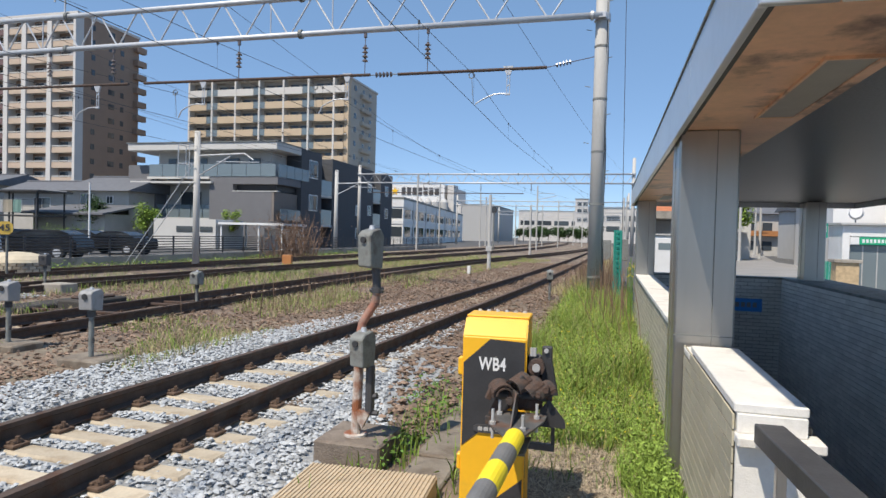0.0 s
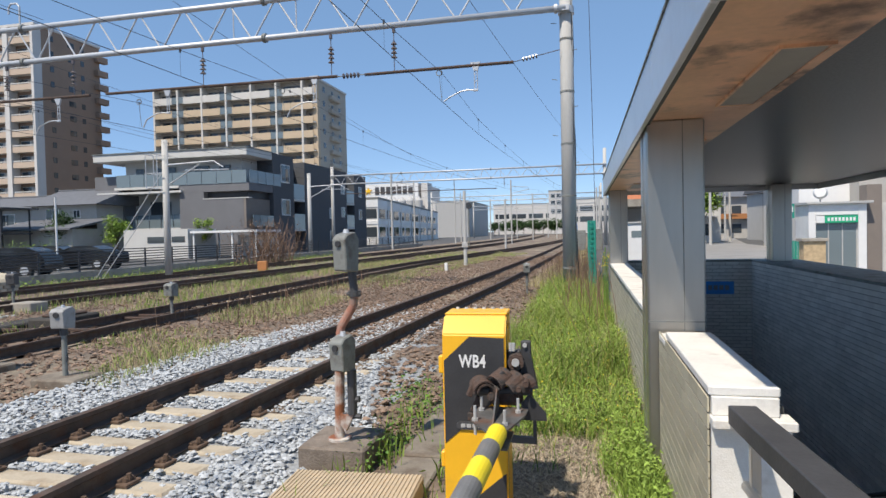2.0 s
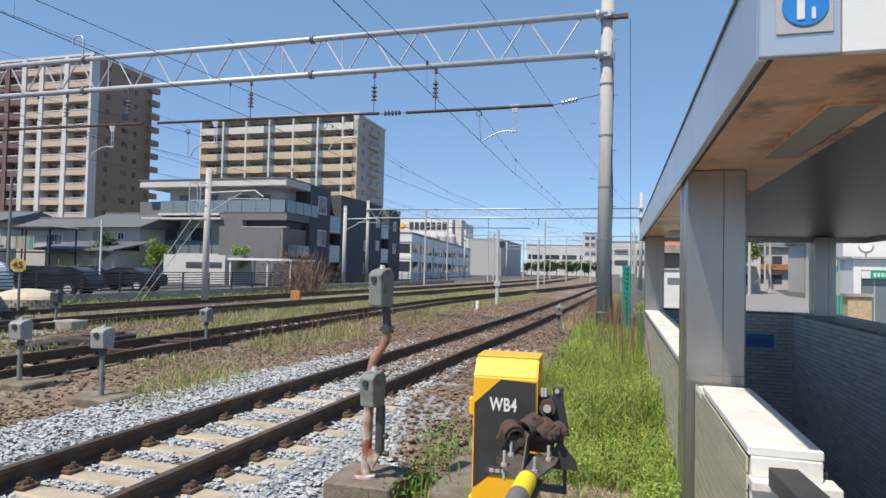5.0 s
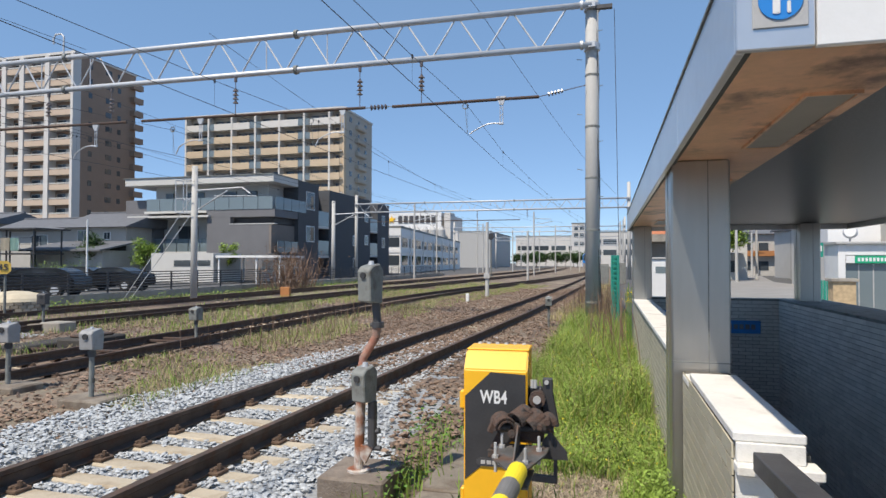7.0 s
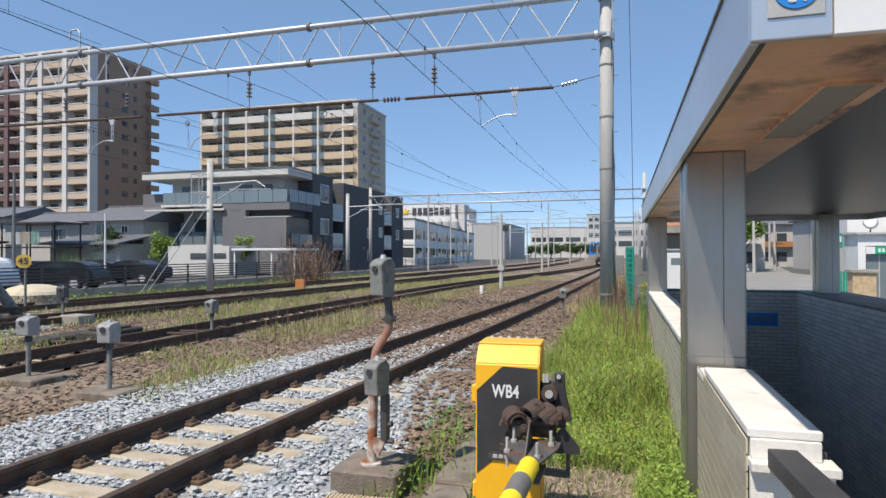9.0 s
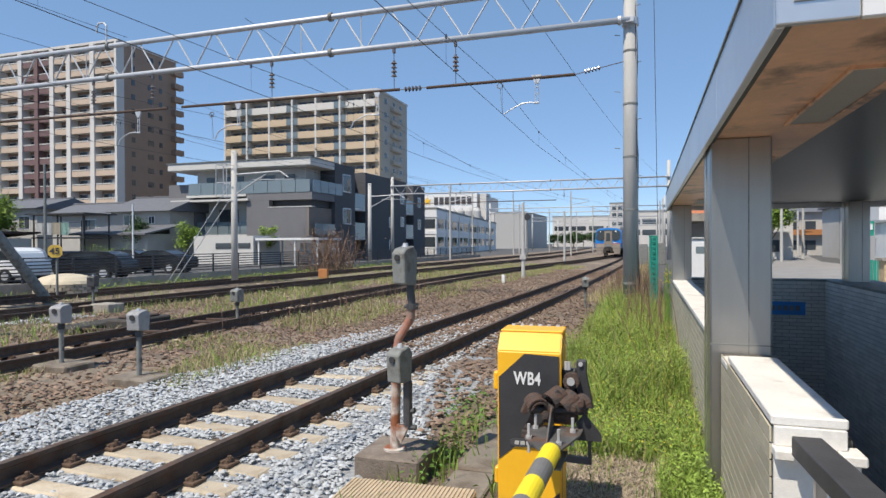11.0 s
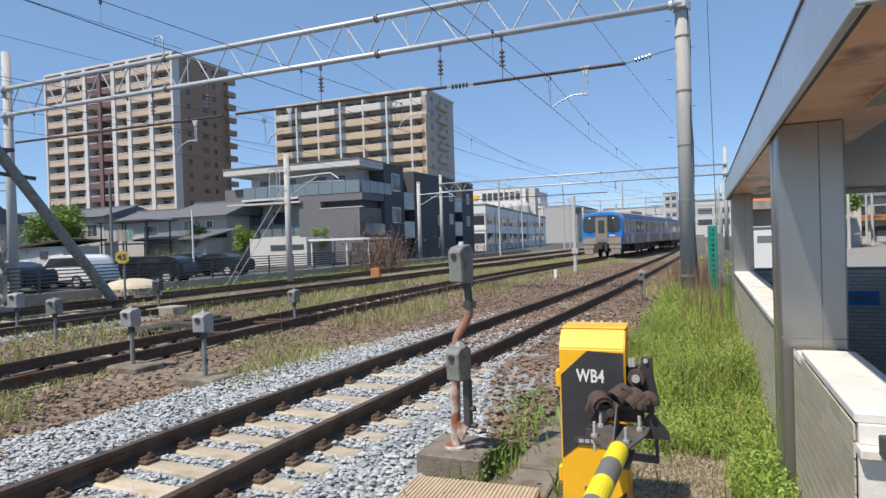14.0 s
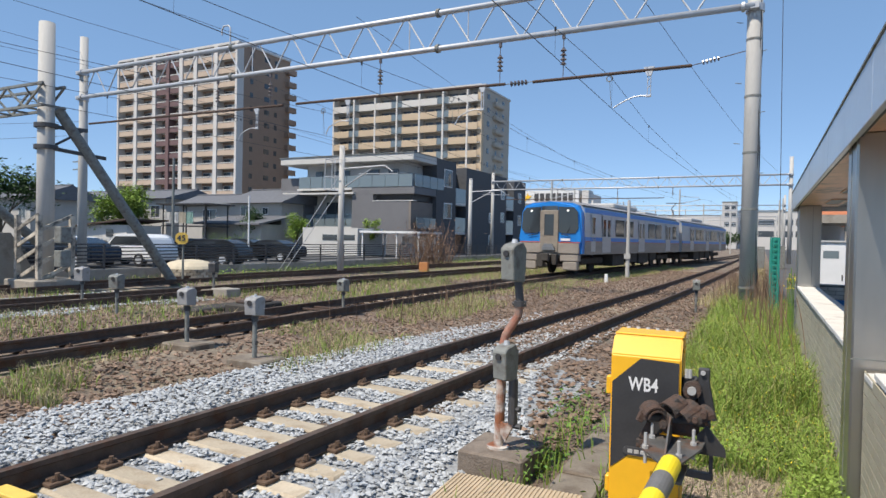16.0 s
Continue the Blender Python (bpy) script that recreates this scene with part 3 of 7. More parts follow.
    saddle((0.160, -0.15, 0.505), 0.055, 0.10, -38, 20, -0.3, 2.6)
    saddle((0.220, -0.13, 0.475), 0.060, 0.11, -38, 25, 0.1, 3.0)
    saddle((0.275, -0.11, 0.460), 0.055, 0.12, -45, 15, 0.0, 2.7)
    for p, q, w, h in (((0.110, -0.15, 0.465), (0.190, -0.13, 0.555), 0.012, 0.06), ((0.165, -0.17, 0.555), (0.245, -0.14, 0.475), 0.03, 0.03), ((0.230, -0.14, 0.515), (0.320, -0.10, 0.425), 0.05, 0.02), ((0.020, -0.17, 0.485), (-0.005, -0.18, 0.425), 0.03, 0.03),
                       ((-0.020, -0.13, 0.300), (0.110, -0.13, 0.305), 0.03, 0.04), ((0.010, -0.13, 0.325), (0.050, -0.13, 0.410), 0.02, 0.04), ((0.120, -0.17, 0.395), (0.140, -0.19, 0.485), 0.012, 0.07), ((0.280, -0.10, 0.315), (0.375, -0.08, 0.310), 0.03, 0.04)):
        bm = beam(bmesh.new(), p, q, w, h)
        bmesh.ops.bevel(bm, geom=bm.edges[:], offset=0.003, segments=1, affect="EDGES")
        part("crank_link", bm, M_rust, b, "rust-brown crank link")
    part("crank_hub", block(0.09, 0.28, -0.13, -0.07, 0.36, 0.45, 0.025), M_rust, b, "rust-brown cast crank hub")
    part("crank_shaft", bar((0.02, -0.12, 0.44), (0.33, -0.10, 0.44), 0.024, seg=14), M_darksteel, b)
    for x, z, r in ((0.03, 0.455, 0.014), (0.115, 0.43, 0.02), (0.262, 0.47, 0.014), (0.30, 0.50, 0.016)):
        part("crank_pin", bar((x, -0.21, z), (x, -0.10, z), r, seg=10), M_rust, b)
    bm = bmesh.new()
    prism(bm, [(0.315, 0.435), (0.40, 0.33), (0.405, 0.29), (0.27, 0.29), (0.27, 0.38)], 1, -0.135, -0.12)
    part("side_wing", bm, M_black, b, "black side plate")
    bm = bmesh.new()
    prism(bm, [(0.04, -0.12), (0.31, -0.12), (0.30, -0.26), (0.22, -0.54), (0.13, -0.54), (0.03, -0.36)], 2, 0.345, 0.355)
    prism(bm, [(0.125, -0.34), (0.245, -0.34), (0.235, -0.6), (0.125, -0.6)], 2, 0.285, 0.295)
    prism(bm, [(-0.12, 0.355), (-0.44, 0.355), (-0.20, 0.48), (-0.12, 0.48)], 0, 0.145, 0.153)
    part("boom_clamp", bm, M_clamp, b, "dark scuffed steel boom clamp plate")
    for x, y in ((0.065, -0.20), (0.26, -0.22), (0.055, -0.38), (0.21, -0.44)):
        bm = bmesh.new()
        rod(bm, (x, y, 0.285), (x, y, 0.43), 0.008, seg=8)
        rod(bm, (x, y, 0.355), (x, y, 0.37), 0.016, seg=6)
        part("clamp_bolt", bm, M_lightgrey, b)
    bm = bmesh.new()
    beam(bm, (0.16, 0.0, 0.145), (0.345, -0.02, 0.145), 0.03, 0.035)
    beam(bm, (0.335, -0.02, 0.13), (0.335, -0.02, 0.36), 0.018, 0.018)
    part("stay_frame", bm, M_darksteel, b)
    # boom: fat striped tube reaching back over the road
    a, e = Vector((0.185, -0.50, 0.348)), Vector((-0.02, -3.9, 0.33))
    n = 16
    boom = part("boom", bar(a.lerp(e, 0), a.lerp(e, 0.02), 0.040, seg=18), M_plate, b, smooth=False)
    for i in range(n):
        p, q = a.lerp(e, 0.012 + i * 0.0615), a.lerp(e, 0.012 + (i + 1) * 0.0615)
        part("boom_band", bar(p, q, 0.047, seg=20), M_pole_yellow if i % 2 == 0 else M_pole_black, boom, "yellow band" if i % 2 == 0 else "dark grey reflective band", smooth=False)


def sensor_head(parent, x, y, z0, z1, w, d, material, yaw, lens=True):
    """A weather housing with a round window, a hood and a finial."""
    m = Matrix.Translation((x, y, 0)) @ Matrix.Rotation(yaw, 4, "Z")
    bm = bmesh.new()
    prism(bm, [(-d / 2 - 0.02, z0 + 0.02), (d / 2, z0), (d / 2 + 0.015, z1 - 0.05), (d / 2 - 0.03, z1), (-d / 2, z1 - 0.02), (-d / 2 - 0.035, z1 - 0.05)], 0, -w / 2, w / 2)
    bmesh.ops.bevel(bm, geom=bm.edges[:], offset=0.008, segments=1, affect="EDGES")
    bmesh.ops.transform(bm, matrix=m, verts=bm.verts)
    head = part("housing", bm, material, parent, "weathered grey sensor housing")
    if lens:
        bm = bmesh.new()
        zc = z1 - 0.085
        rod(bm, (0, -d / 2 - 0.045, zc), (0, -d / 2 + 0.01, zc), w * 0.2, seg=16)
        bmesh.ops.transform(bm, matrix=m, verts=bm.verts)
        part("lens", bm, M_black, head, "round black lens")
    bm = bmesh.new()
    rod(bm, (0, 0, z1 - 0.01), (0, 0, z1 + 0.02), 0.025, 0.018, seg=10)
    bmesh.ops.transform(bm, matrix=m, verts=bm.verts)
    part("finial", bm, M_galv, head)
    return head


def build_double_sensor():
    s = thing("obstacle_sensor_post", "two grey obstacle sensors on a bent rusty pipe", "sensor post")
    x, y = -1.76, 4.27
    bm = block(x - 0.24, x + 0.26, y - 0.20, y + 0.30, GROUND - 0.1, -0.185, 0.015)
    part("base_block", bm, mat("stained_block", (0.20, 0.165, 0.135), 0.9, vary=0.25, scale=5, bump=0.4, tint=(0.13, 0.10, 0.08), stain=0.5, stain_scale=4), s, "stained concrete block")
    bm = bmesh.new()
    rod(bm, (x, y, -0.185), (x, y, -0.17), 0.085, seg=16)
    rod(bm, (x, y, -0.17), (x + 0.02, y, 0.56), 0.036, seg=14)
    part("lower_pipe", bm, M_rustpipe, s, "white pipe streaked with rust", smooth=False)
    pts = [(x + 0.02, 0.56), (x + 0.035, 0.64), (x + 0.085, 0.72), (x + 0.13, 0.79), (x + 0.14, 0.87)]
    bm = bmesh.new()
    for (xa, za), (xb, zb) in zip(pts, pts[1:]):
        rod(bm, (xa, y, za), (xb, y, zb), 0.031, seg=12)
    part("bent_pipe", bm, M_redpipe, s, "faded red bent pipe")
    bm = bmesh.new()
    rod(bm, (x + 0.145, y, 0.86), (x + 0.125, y, 1.06), 0.03, seg=12)
    rod(bm, (x + 0.145, y, 0.86), (x + 0.145, y, 0.90), 0.045, seg=12)
    rod(bm, (x + 0.09, y - 0.01, 0.88), (x + 0.19, y - 0.01, 0.88), 0.014, seg=8)
    part("upper_stem", bm, M_darksteel, s)
    sensor_head(s, x + 0.10, y - 0.02, 1.03, 1.325, 0.112, 0.13, M_greysteel, radians(-14))
    sensor_head(s, x + 0.075, y - 0.07, 0.325, 0.595, 0.115, 0.125, M_greysteel, radians(-14))
    bm = bmesh.new()
    rod(bm, (x + 0.125, y - 0.05, 0.02), (x + 0.125, y - 0.05, 0.34), 0.034, seg=10)
    rod(bm, (x + 0.125, y - 0.05, 0.12), (x + 0.18, y - 0.05, 0.13), 0.022, seg=8)
    rod(bm, (x + 0.05, y - 0.05, 0.005), (x + 0.19, y - 0.05, 0.005), 0.02, seg=8)
    part("swivel", bm, M_darksteel, s)
    bm = bmesh.new()
    prism(bm, [(x + 0.04, 0.02), (x + 0.04, -0.06), (x + 0.075, -0.11), (x + 0.14, 0.02)], 1, y - 0.07, y - 0.03)
    part("gusset", bm, M_rustpipe, s)


M_footing = mat("dirty_footing", (0.22, 0.19, 0.155), 0.95, vary=0.25, scale=5, bump=0.3, tint=(0.14, 0.11, 0.085), stain=0.5, stain_scale=3)


def build_single_sensor(x, y, ztop, w, material, yaw, base=True, tilt=0.0):
    s = thing("obstacle_sensor", "small grey obstacle sensor on a thin steel post beside the track", "sensor", group="obstacle sensors")
    hz = 0.29 * w / 0.19
    part("post", bar((x, y, GROUND - 0.1), (x + tilt, y, ztop - hz + 0.02), 0.03, seg=10), M_greysteel, s)
    part("collar", bar((x + tilt, y, ztop - hz - 0.07), (x + tilt, y, ztop - hz), 0.045, seg=10), M_darksteel, s)
    sensor_head(s, x + tilt, y, ztop - hz, ztop, w, w, material, yaw)
    bm = block(x - 0.04, x + 0.04, y - 0.015, y + 0.015, GROUND + 0.28, GROUND + 0.34, 0.004)
    part("lug", bm, M_darksteel, s)
    if base:
        bm = block(x - 0.28, x + 0.32, y - 0.22, y + 0.25, GROUND - 0.1, GROUND + 0.12, 0.02, None)
        part("foot_block", bm, M_footing, s, "low concrete foot block")


build_barrier()
build_double_sensor()
build_single_sensor(-5.84, 6.02, 0.555, 0.17, M_sensor, radians(8))
build_single_sensor(-7.48, 6.36, 0.55, 0.175, M_sensor, radians(10))
build_single_sensor(-7.96, 10.8, 0.44, 0.18, M_greysteel, radians(0), base=False)
build_single_sensor(-11.72, 8.24, 0.48, 0.2, M_greysteel, radians(20), base=False)
build_single_sensor(-13.94, 8.94, 0.52, 0.22, M_sensor, radians(20))
build_single_sensor(-13.89, 12.74, 0.55, 0.20, M_darksteel, radians(20))
build_single_sensor(-1.50, 16.5, 0.45, 0.17, M_greysteel, radians(5), base=False)


def build_trough():
    t = thing("cable_trough", "line of weathered concrete cable trough lids", "cable trough", kind="structure")
    rnd = random.Random(3)
    for i in range(9):
        y = 3.75 + i * 0.62
        x = -1.16 - 0.012 * i
        bm = block(x - 0.16, x + 0.16, y, y + 0.60, GROUND - 0.08, -0.305 + rnd.uniform(-0.012, 0.012), 0.012)
        part("lid_slab", bm, M_footing, t)
    p = thing("crossing_deck_panel", "beige ribbed rubber deck panel at the crossing edge", "deck panel", kind="structure")
    m = pose(-1.40, 3.35, 0, 0, 0, 3)
    bm = block(-0.42, 0.42, -1.2, 0.42, GROUND - 0.05, -0.215, 0.01)
    part("panel", bm, M_tactile, p, at=m)
    bm = bmesh.new()
    for i in range(32):
        box(bm, -0.41 + i * 0.026, -0.396 + i * 0.026, -1.19, 0.41, -0.215, -0.209)
    part("ribs", bm, M_tactile, p, at=m)
    # road deck by the camera and the guard timber at the track
    r = thing("road", "worn asphalt crossing road beside the tracks", "road", kind="structure")
    part("asphalt", block(-1.86, 14, -9, 1.9, GROUND - 0.1, -0.24, 0.0), M_asphalt, r)
    d = thing("guard_timber", "yellow-edged guard beam of the crossing deck", "guard beam")
    part("beam", block(-4.05, -3.62, 0.2, 2.06, GROUND, -0.17, 0.01), M_darksteel, d)
    part("edge_strip", block(-3.93, -3.63, 1.98, 2.075, -0.165, -0.135, 0.006), M_signyellow, d, "worn yellow edge strip")


build_trough()


# ---- loose stones, one mesh of each kind ----
def stone_field(name, label, material, spots, rnd):
    """Angular stones at (x, y, z, size)."""
    base_v = np.array([(0, 0, 0.6), (0.9, 0, 0.1), (0.28, 0.86, 0.12), (-0.73, 0.53, 0.05), (-0.7, -0.55, 0.15), (0.3, -0.85, 0.08), (0, 0, -0.5)])
    base_f = [(0, 1, 2), (0, 2, 3), (0, 3, 4), (0, 4, 5), (0, 5, 1), (6, 2, 1), (6, 3, 2), (6, 4, 3), (6, 5, 4), (6, 1, 5)]
    gen = np.random.RandomState(rnd)
    V, Fc = [], []
    for k, (x, y, z, s) in enumerate(spots):
        a = gen.uniform(0, 6.28)
        q = base_v * (1 + gen.uniform(-0.33, 0.33, base_v.shape)) * np.array([1, gen.uniform(0.6, 1), gen.uniform(0.55, 1.1)]) * s
        t = gen.uniform(-0.5, 0.5)
        ca, sa, ct, st = math.cos(a), math.sin(a), math.cos(t), math.sin(t)
        q = q @ np.array([[1, 0, 0], [0, ct, st], [0, -st, ct]]) @ np.array([[ca, sa, 0], [-sa, ca, 0], [0, 0, 1]])
        V.append(q + (x, y, z))
        Fc.extend([(i + 7 * k, j + 7 * k, m + 7 * k) for i, j, m in base_f])
    me = bpy.data.meshes.new(name)
    me.from_pydata(np.concatenate(V).tolist(), [], Fc)
    me.materials.append(material)
    ob = new(name, me)
    return tagged(ob, label, "ballast", kind="stuff")


def track_x(k, y):
    p, _ = along(LINES[k], y)
    return p.x


def along(line, y):
    for a, b in zip(line, line[1:]):
        if a.y <= y <= b.y:
            k = (y - a.y) / (b.y - a.y)
            return Vector((a.x + (b.x - a.x) * k, y, RAIL)), math.atan2(-(b - a).x, (b - a).y)
    return Vector((line[-1].x, y, RAIL)), 0.0


def scatter_stones():
    rnd = random.Random(11)
    grey, brown = [], []
    for _ in range(60000):
        y = -1.0 + 15.0 * rnd.random() ** 1.5
        c = track_x(0, y)
        left = -2.35 + 0.10 * (y - 3) + 0.25 * noise.noise((y * 0.8, 0, 0)) if y > 3 else -2.35
        left = max(-2.45, min(-1.0, left))
        right = 1.95 - (0.28 * max(0, y - 4.2)) + 0.25 * noise.noise((y * 0.9, 5, 0))
        right = max(0.9, right)
        x = rnd.uniform(-2.5, 2.1)
        if x < left or x > right:
            continue
        if abs(abs(x) - 0.566) < 0.085:
            continue
        if -2.1 < c + x < -1.45 and 4.0 < y < 4.6:
            continue
        # bare sleeper tops between stones
        on = abs(x) < 1.0 and min(abs(y - q) for q in SLEEPER_ROWS) < 0.115
        if on and rnd.random() < (0.985 if y < 7 else 0.7):
            continue
        h = -0.35 + (0.015 if abs(x) < 1.0 else 0.02) + (0.05 if -2.0 < x < -0.7 else 0.0)
        if c + x > -1.92 and y < 3.95:
            continue
        if y > 8 and rnd.random() < (y - 8) / 7:
            brown.append((c + x, y, h, rnd.uniform(0.022, 0.038)))
        else:
            grey.append((c + x, y, h + rnd.uniform(-0.02, 0.015), rnd.uniform(0.018, 0.036)))
    for _ in range(46000):
        y = 2 + 38 * rnd.random() ** 1.4
        x = rnd.uniform(-7.6, -0.9) if rnd.random() < 0.75 else rnd.uniform(-13, -9.2)
        c = track_x(0, min(y, 100))
        if c - 1.4 < x < c + 0.95 and y < 9 or c < x < c + 1.9 - 0.28 * max(0, y - 4.2) or (x > -2.0 and y < 4.6) or (-1.4 < x < -0.9 and y < 9.5):
            continue
        if abs(abs(x - c) - 0.566) < 0.09:
            continue
        brown.append((x, y, GROUND + rnd.uniform(0.01, 0.05), rnd.uniform(0.02, 0.05)))
    for _ in range(7000):
        y = rnd.uniform(4.5, 11.5)
        c = track_x(2, y)
        x = c + rnd.uniform(-2.3, 1.5)
        if abs(abs(x - c) - 0.566) > 0.09 and x < c + 1.3 + 0.6 * noise.noise((y * 0.6, 3, 0)):
            grey.append((x, y, GROUND + rnd.uniform(0.0, 0.05), rnd.uniform(0.03, 0.05)))
    stone_field("grey_ballast", "fresh blue-grey crushed ballast stones", M_stone, grey, 1)
    stone_field("brown_ballast", "old rust-brown ballast stones", M_brown_stone, brown, 2)


def ballast_bed():
    bm = bmesh.new()
    line = [p for p in LINES[0] if -6 < p.y < 9.8]
    prof = [(-2.3, GROUND - 0.03), (-1.9, -0.345), (-1.2, -0.325), (-0.75, -0.345), (0.75, -0.352), (1.1, -0.338), (1.7, GROUND), (1.7, GROUND - 0.2), (-2.3, GROUND - 0.2)]
    sweep(bm, line, prof)
    tagged(part("ballast_bed", bm, M_bed), "packed grey ballast bed under the track", "ballast", kind="structure")


ballast_bed()
scatter_stones()


# ---- underpass entrance: parapet, stairs, canopy ----
PX0, PX1 = 0.50, 0.785     # left parapet
WR = 3.07                  # right wall face
YE = 12.75                 # end wall face
TOP = 0.60


def tile_mesh(name, lx, h, d, material):
    bm = block(-lx / 2, lx / 2, -d, 0, -h / 2, h / 2, 0.0)
    me = mesh_of(name, bm, material)
    return me


def tiled_face(parent, origin, u, n, length, z0, z1, limit, materials, tl=0.227, th=0.060, gap=0.008, near=0.0):
    """Courses of long tiles on a wall face. u: along, n: outward. The first limit tiles nearest the start are pieces of their own."""
    u, n = Vector(u), Vector(n)
    rot = Matrix((( u.x, -n.x, 0), (u.y, -n.y, 0), (0, 0, 1))).to_4x4()
    me = tile_mesh("brick", tl, th, 0.008, materials[0])
    rows = int((z1 - z0) / (th + gap))
    rest_v, rest_f = [], []
    spots = []
    for r in range(rows):
        z = z1 - gap - th / 2 - r * (th + gap)
        s = -(tl + gap) / 2 * (r % 2)
        while s < length:
            a, b = max(s, 0), min(s + tl, length)
            if b - a > 0.03:
                spots.append((a, b, z))
            s += tl + gap
    spots.sort(key=lambda q: q[0] + (z1 - q[2]) * 0.2)
    for i, (a, b, z) in enumerate(spots):
        c = Vector(origin) + u * ((a + b) / 2) + Vector((0, 0, z)) + n * 0.008
        if i < limit:
            ob = new("brick", me)
            ob.parent = parent
            ob.matrix_basis = Matrix.Translation(c) @ rot @ Matrix.Diagonal(((b - a) / tl, 1, 1, 1))
        else:
            k = len(rest_v)
            for du, dz in ((-1, -1), (1, -1), (1, 1), (-1, 1)):
                rest_v.append(c + u * (du * (b - a) / 2) + Vector((0, 0, dz * th / 2)))
            for du, dz in ((-1, -1), (1, -1), (1, 1), (-1, 1)):
                rest_v.append(c - n * 0.008 + u * (du * (b - a) / 2) + Vector((0, 0, dz * th / 2)))
            rest_f += [(k, k + 1, k + 2, k + 3), (k, k + 4, k + 5, k + 1), (k + 1, k + 5, k + 6, k + 2), (k + 2, k + 6, k + 7, k + 3), (k + 3, k + 7, k + 4, k)]
    if rest_v:
        m2 = bpy.data.meshes.new("brick_courses")
        m2.from_pydata([tuple(v) for v in rest_v], [], rest_f)
        m2.materials.append(materials[1])
        ob = new("brick_courses", m2)
        ob.parent = parent
        tagged(ob, kind="stuff")


M_brick_beige_s = mat("beige_wall_tile_rest", (0.45, 0.41, 0.31), 0.75, vary=0.12, scale=6, bump=0.12, per_island=0.10)


def build_underpass():
    w = thing("wall_left", "parapet faced with long beige tiles under a white stone cap", "parapet wall", kind="structure")
    part("core", block(PX0, PX1, 2.81, 4.42, -4.2, 0.56), M_joint, w)
    part("upper_core", block(PX0, 0.745, 2.81, 4.12, 0.56, TOP), M_joint, w)
    part("core", block(PX0, PX1, 4.42, YE + 0.3, -4.2, TOP), M_joint, w)
    part("end_face", block(PX0 - 0.004, PX1 + 0.01, 2.735, 2.757, -0.4, 0.505), M_capstone, w)
    # stepped white cap
    part("cap", block(PX0 - 0.012, 0.757, 2.745, 4.12, 0.615, 0.655, 0.006), M_capstone, w, "white granite cap")
    part("cap_course", block(PX0 - 0.002, 0.750, 2.752, 4.10, 0.601, 0.614, 0.003), M_capstone, w)
    part("lower_cap", block(PX0 - 0.008, PX1 + 0.018, 2.68, 2.80, 0.495, 0.536, 0.006), M_capstone, w)
    part("end_course", block(PX0 - 0.002, 0.750, 2.735, 2.80, 0.537, 0.614, 0.003), M_capstone, w)
    part("end_cap", block(PX0 - 0.02, PX1 + 0.004, 4.13, 4.42, 0.56, 0.60, 0.006), M_capstone, w)
    part("cap", block(PX0 - 0.03, PX1 + 0.004, 4.96, YE + 0.3, 0.605, 0.650, 0.006), M_capstone, w, "white granite cap")
    tiled_face(w, (PX0, 2.76, 0), (0, 1, 0), (-1, 0, 0), 1.70, -0.42, 0.612, 130, (M_brick, M_brick_beige_s))
    tiled_face(w, (PX0, 4.95, 0), (0, 1, 0), (-1, 0, 0), YE + 0.3 - 4.95, -0.42, 0.605, 170, (M_brick, M_brick_beige_s))
    # unseen pale sheet, added to throw more light onto the stairwell walls
    part("bounce_lining", block(PX1 + 0.001, PX1 + 0.012, 2.9, YE, -4.2, 0.55), M_house_pale, w, "pale lining added to bounce light into the stairwell")
    e = thing("wall_end", "dark tiled end wall of the stairwell with a blue sign", "retaining wall", kind="structure")
    part("core", block(PX0 + 0.29, 3.80, YE, YE + 0.3, -4.2, TOP + 0.04), M_mortar, e)
    part("coping", block(PX0 + 0.29, 3.80, YE - 0.01, YE + 0.31, TOP + 0.04, TOP + 0.07, 0.004), M_greysteel, e)
    tiled_face(e, (WR, YE, 0), (-1, 0, 0), (0, -1, 0), WR - PX1, -4.0, TOP + 0.04, 150, (M_brick_i, M_brick_s))
    r = thing("wall_right", "long dark tiled wall of the stairwell", "retaining wall", kind="structure")
    part("core", block(WR, 3.80, 1.0, YE, -4.2, TOP + 0.04), M_mortar, r)
    part("coping", block(WR - 0.01, 3.81, 1.0, YE - 0.01, TOP + 0.04, TOP + 0.07, 0.004), M_greysteel, r)
    tiled_face(r, (WR, YE, 0), (0, -1, 0), (-1, 0, 0), YE - 2.0, -3.2, TOP + 0.04, 140, (M_brick_i, M_brick_s), tl=0.30)
    sg = thing("wall_sign", "blue information plate on the tiled end wall", "sign")
    part("plate", block(1.93, 2.74, YE - 0.045, YE - 0.012, 0.02, 0.26, 0.004), M_blue_sign, sg)
    bm = bmesh.new()
    for i in range(7):
        box(bm, 1.98 + i * 0.1, 2.05 + i * 0.1, YE - 0.05, YE - 0.045, 0.10, 0.19)
    part("lettering_bar", bm, M_glass_blue, sg)
    sg2 = thing("wall_sign", "blue information plate on the tiled end wall", "sign")
    part("plate", block(0.95, 1.35, YE - 0.045, YE - 0.012, 0.05, 0.42, 0.004), M_blue_sign, sg2)
    # inner face of the left parapet, stairs and floor
    st = thing("stairs", "grey tiled steps going down into the underpass", "stairs", kind="structure")
    n = 20
    sm = mesh_of("step", block(PX1, WR, 0, 0.36, -0.9, 0, 0.006), M_stair)
    for i in range(n):
        so = new("step", sm)
        so.parent = st
        so.matrix_basis = Matrix.Translation((0, 2.9 + i * 0.36, GROUND + 0.09 - 0.17 * (i + 1)))
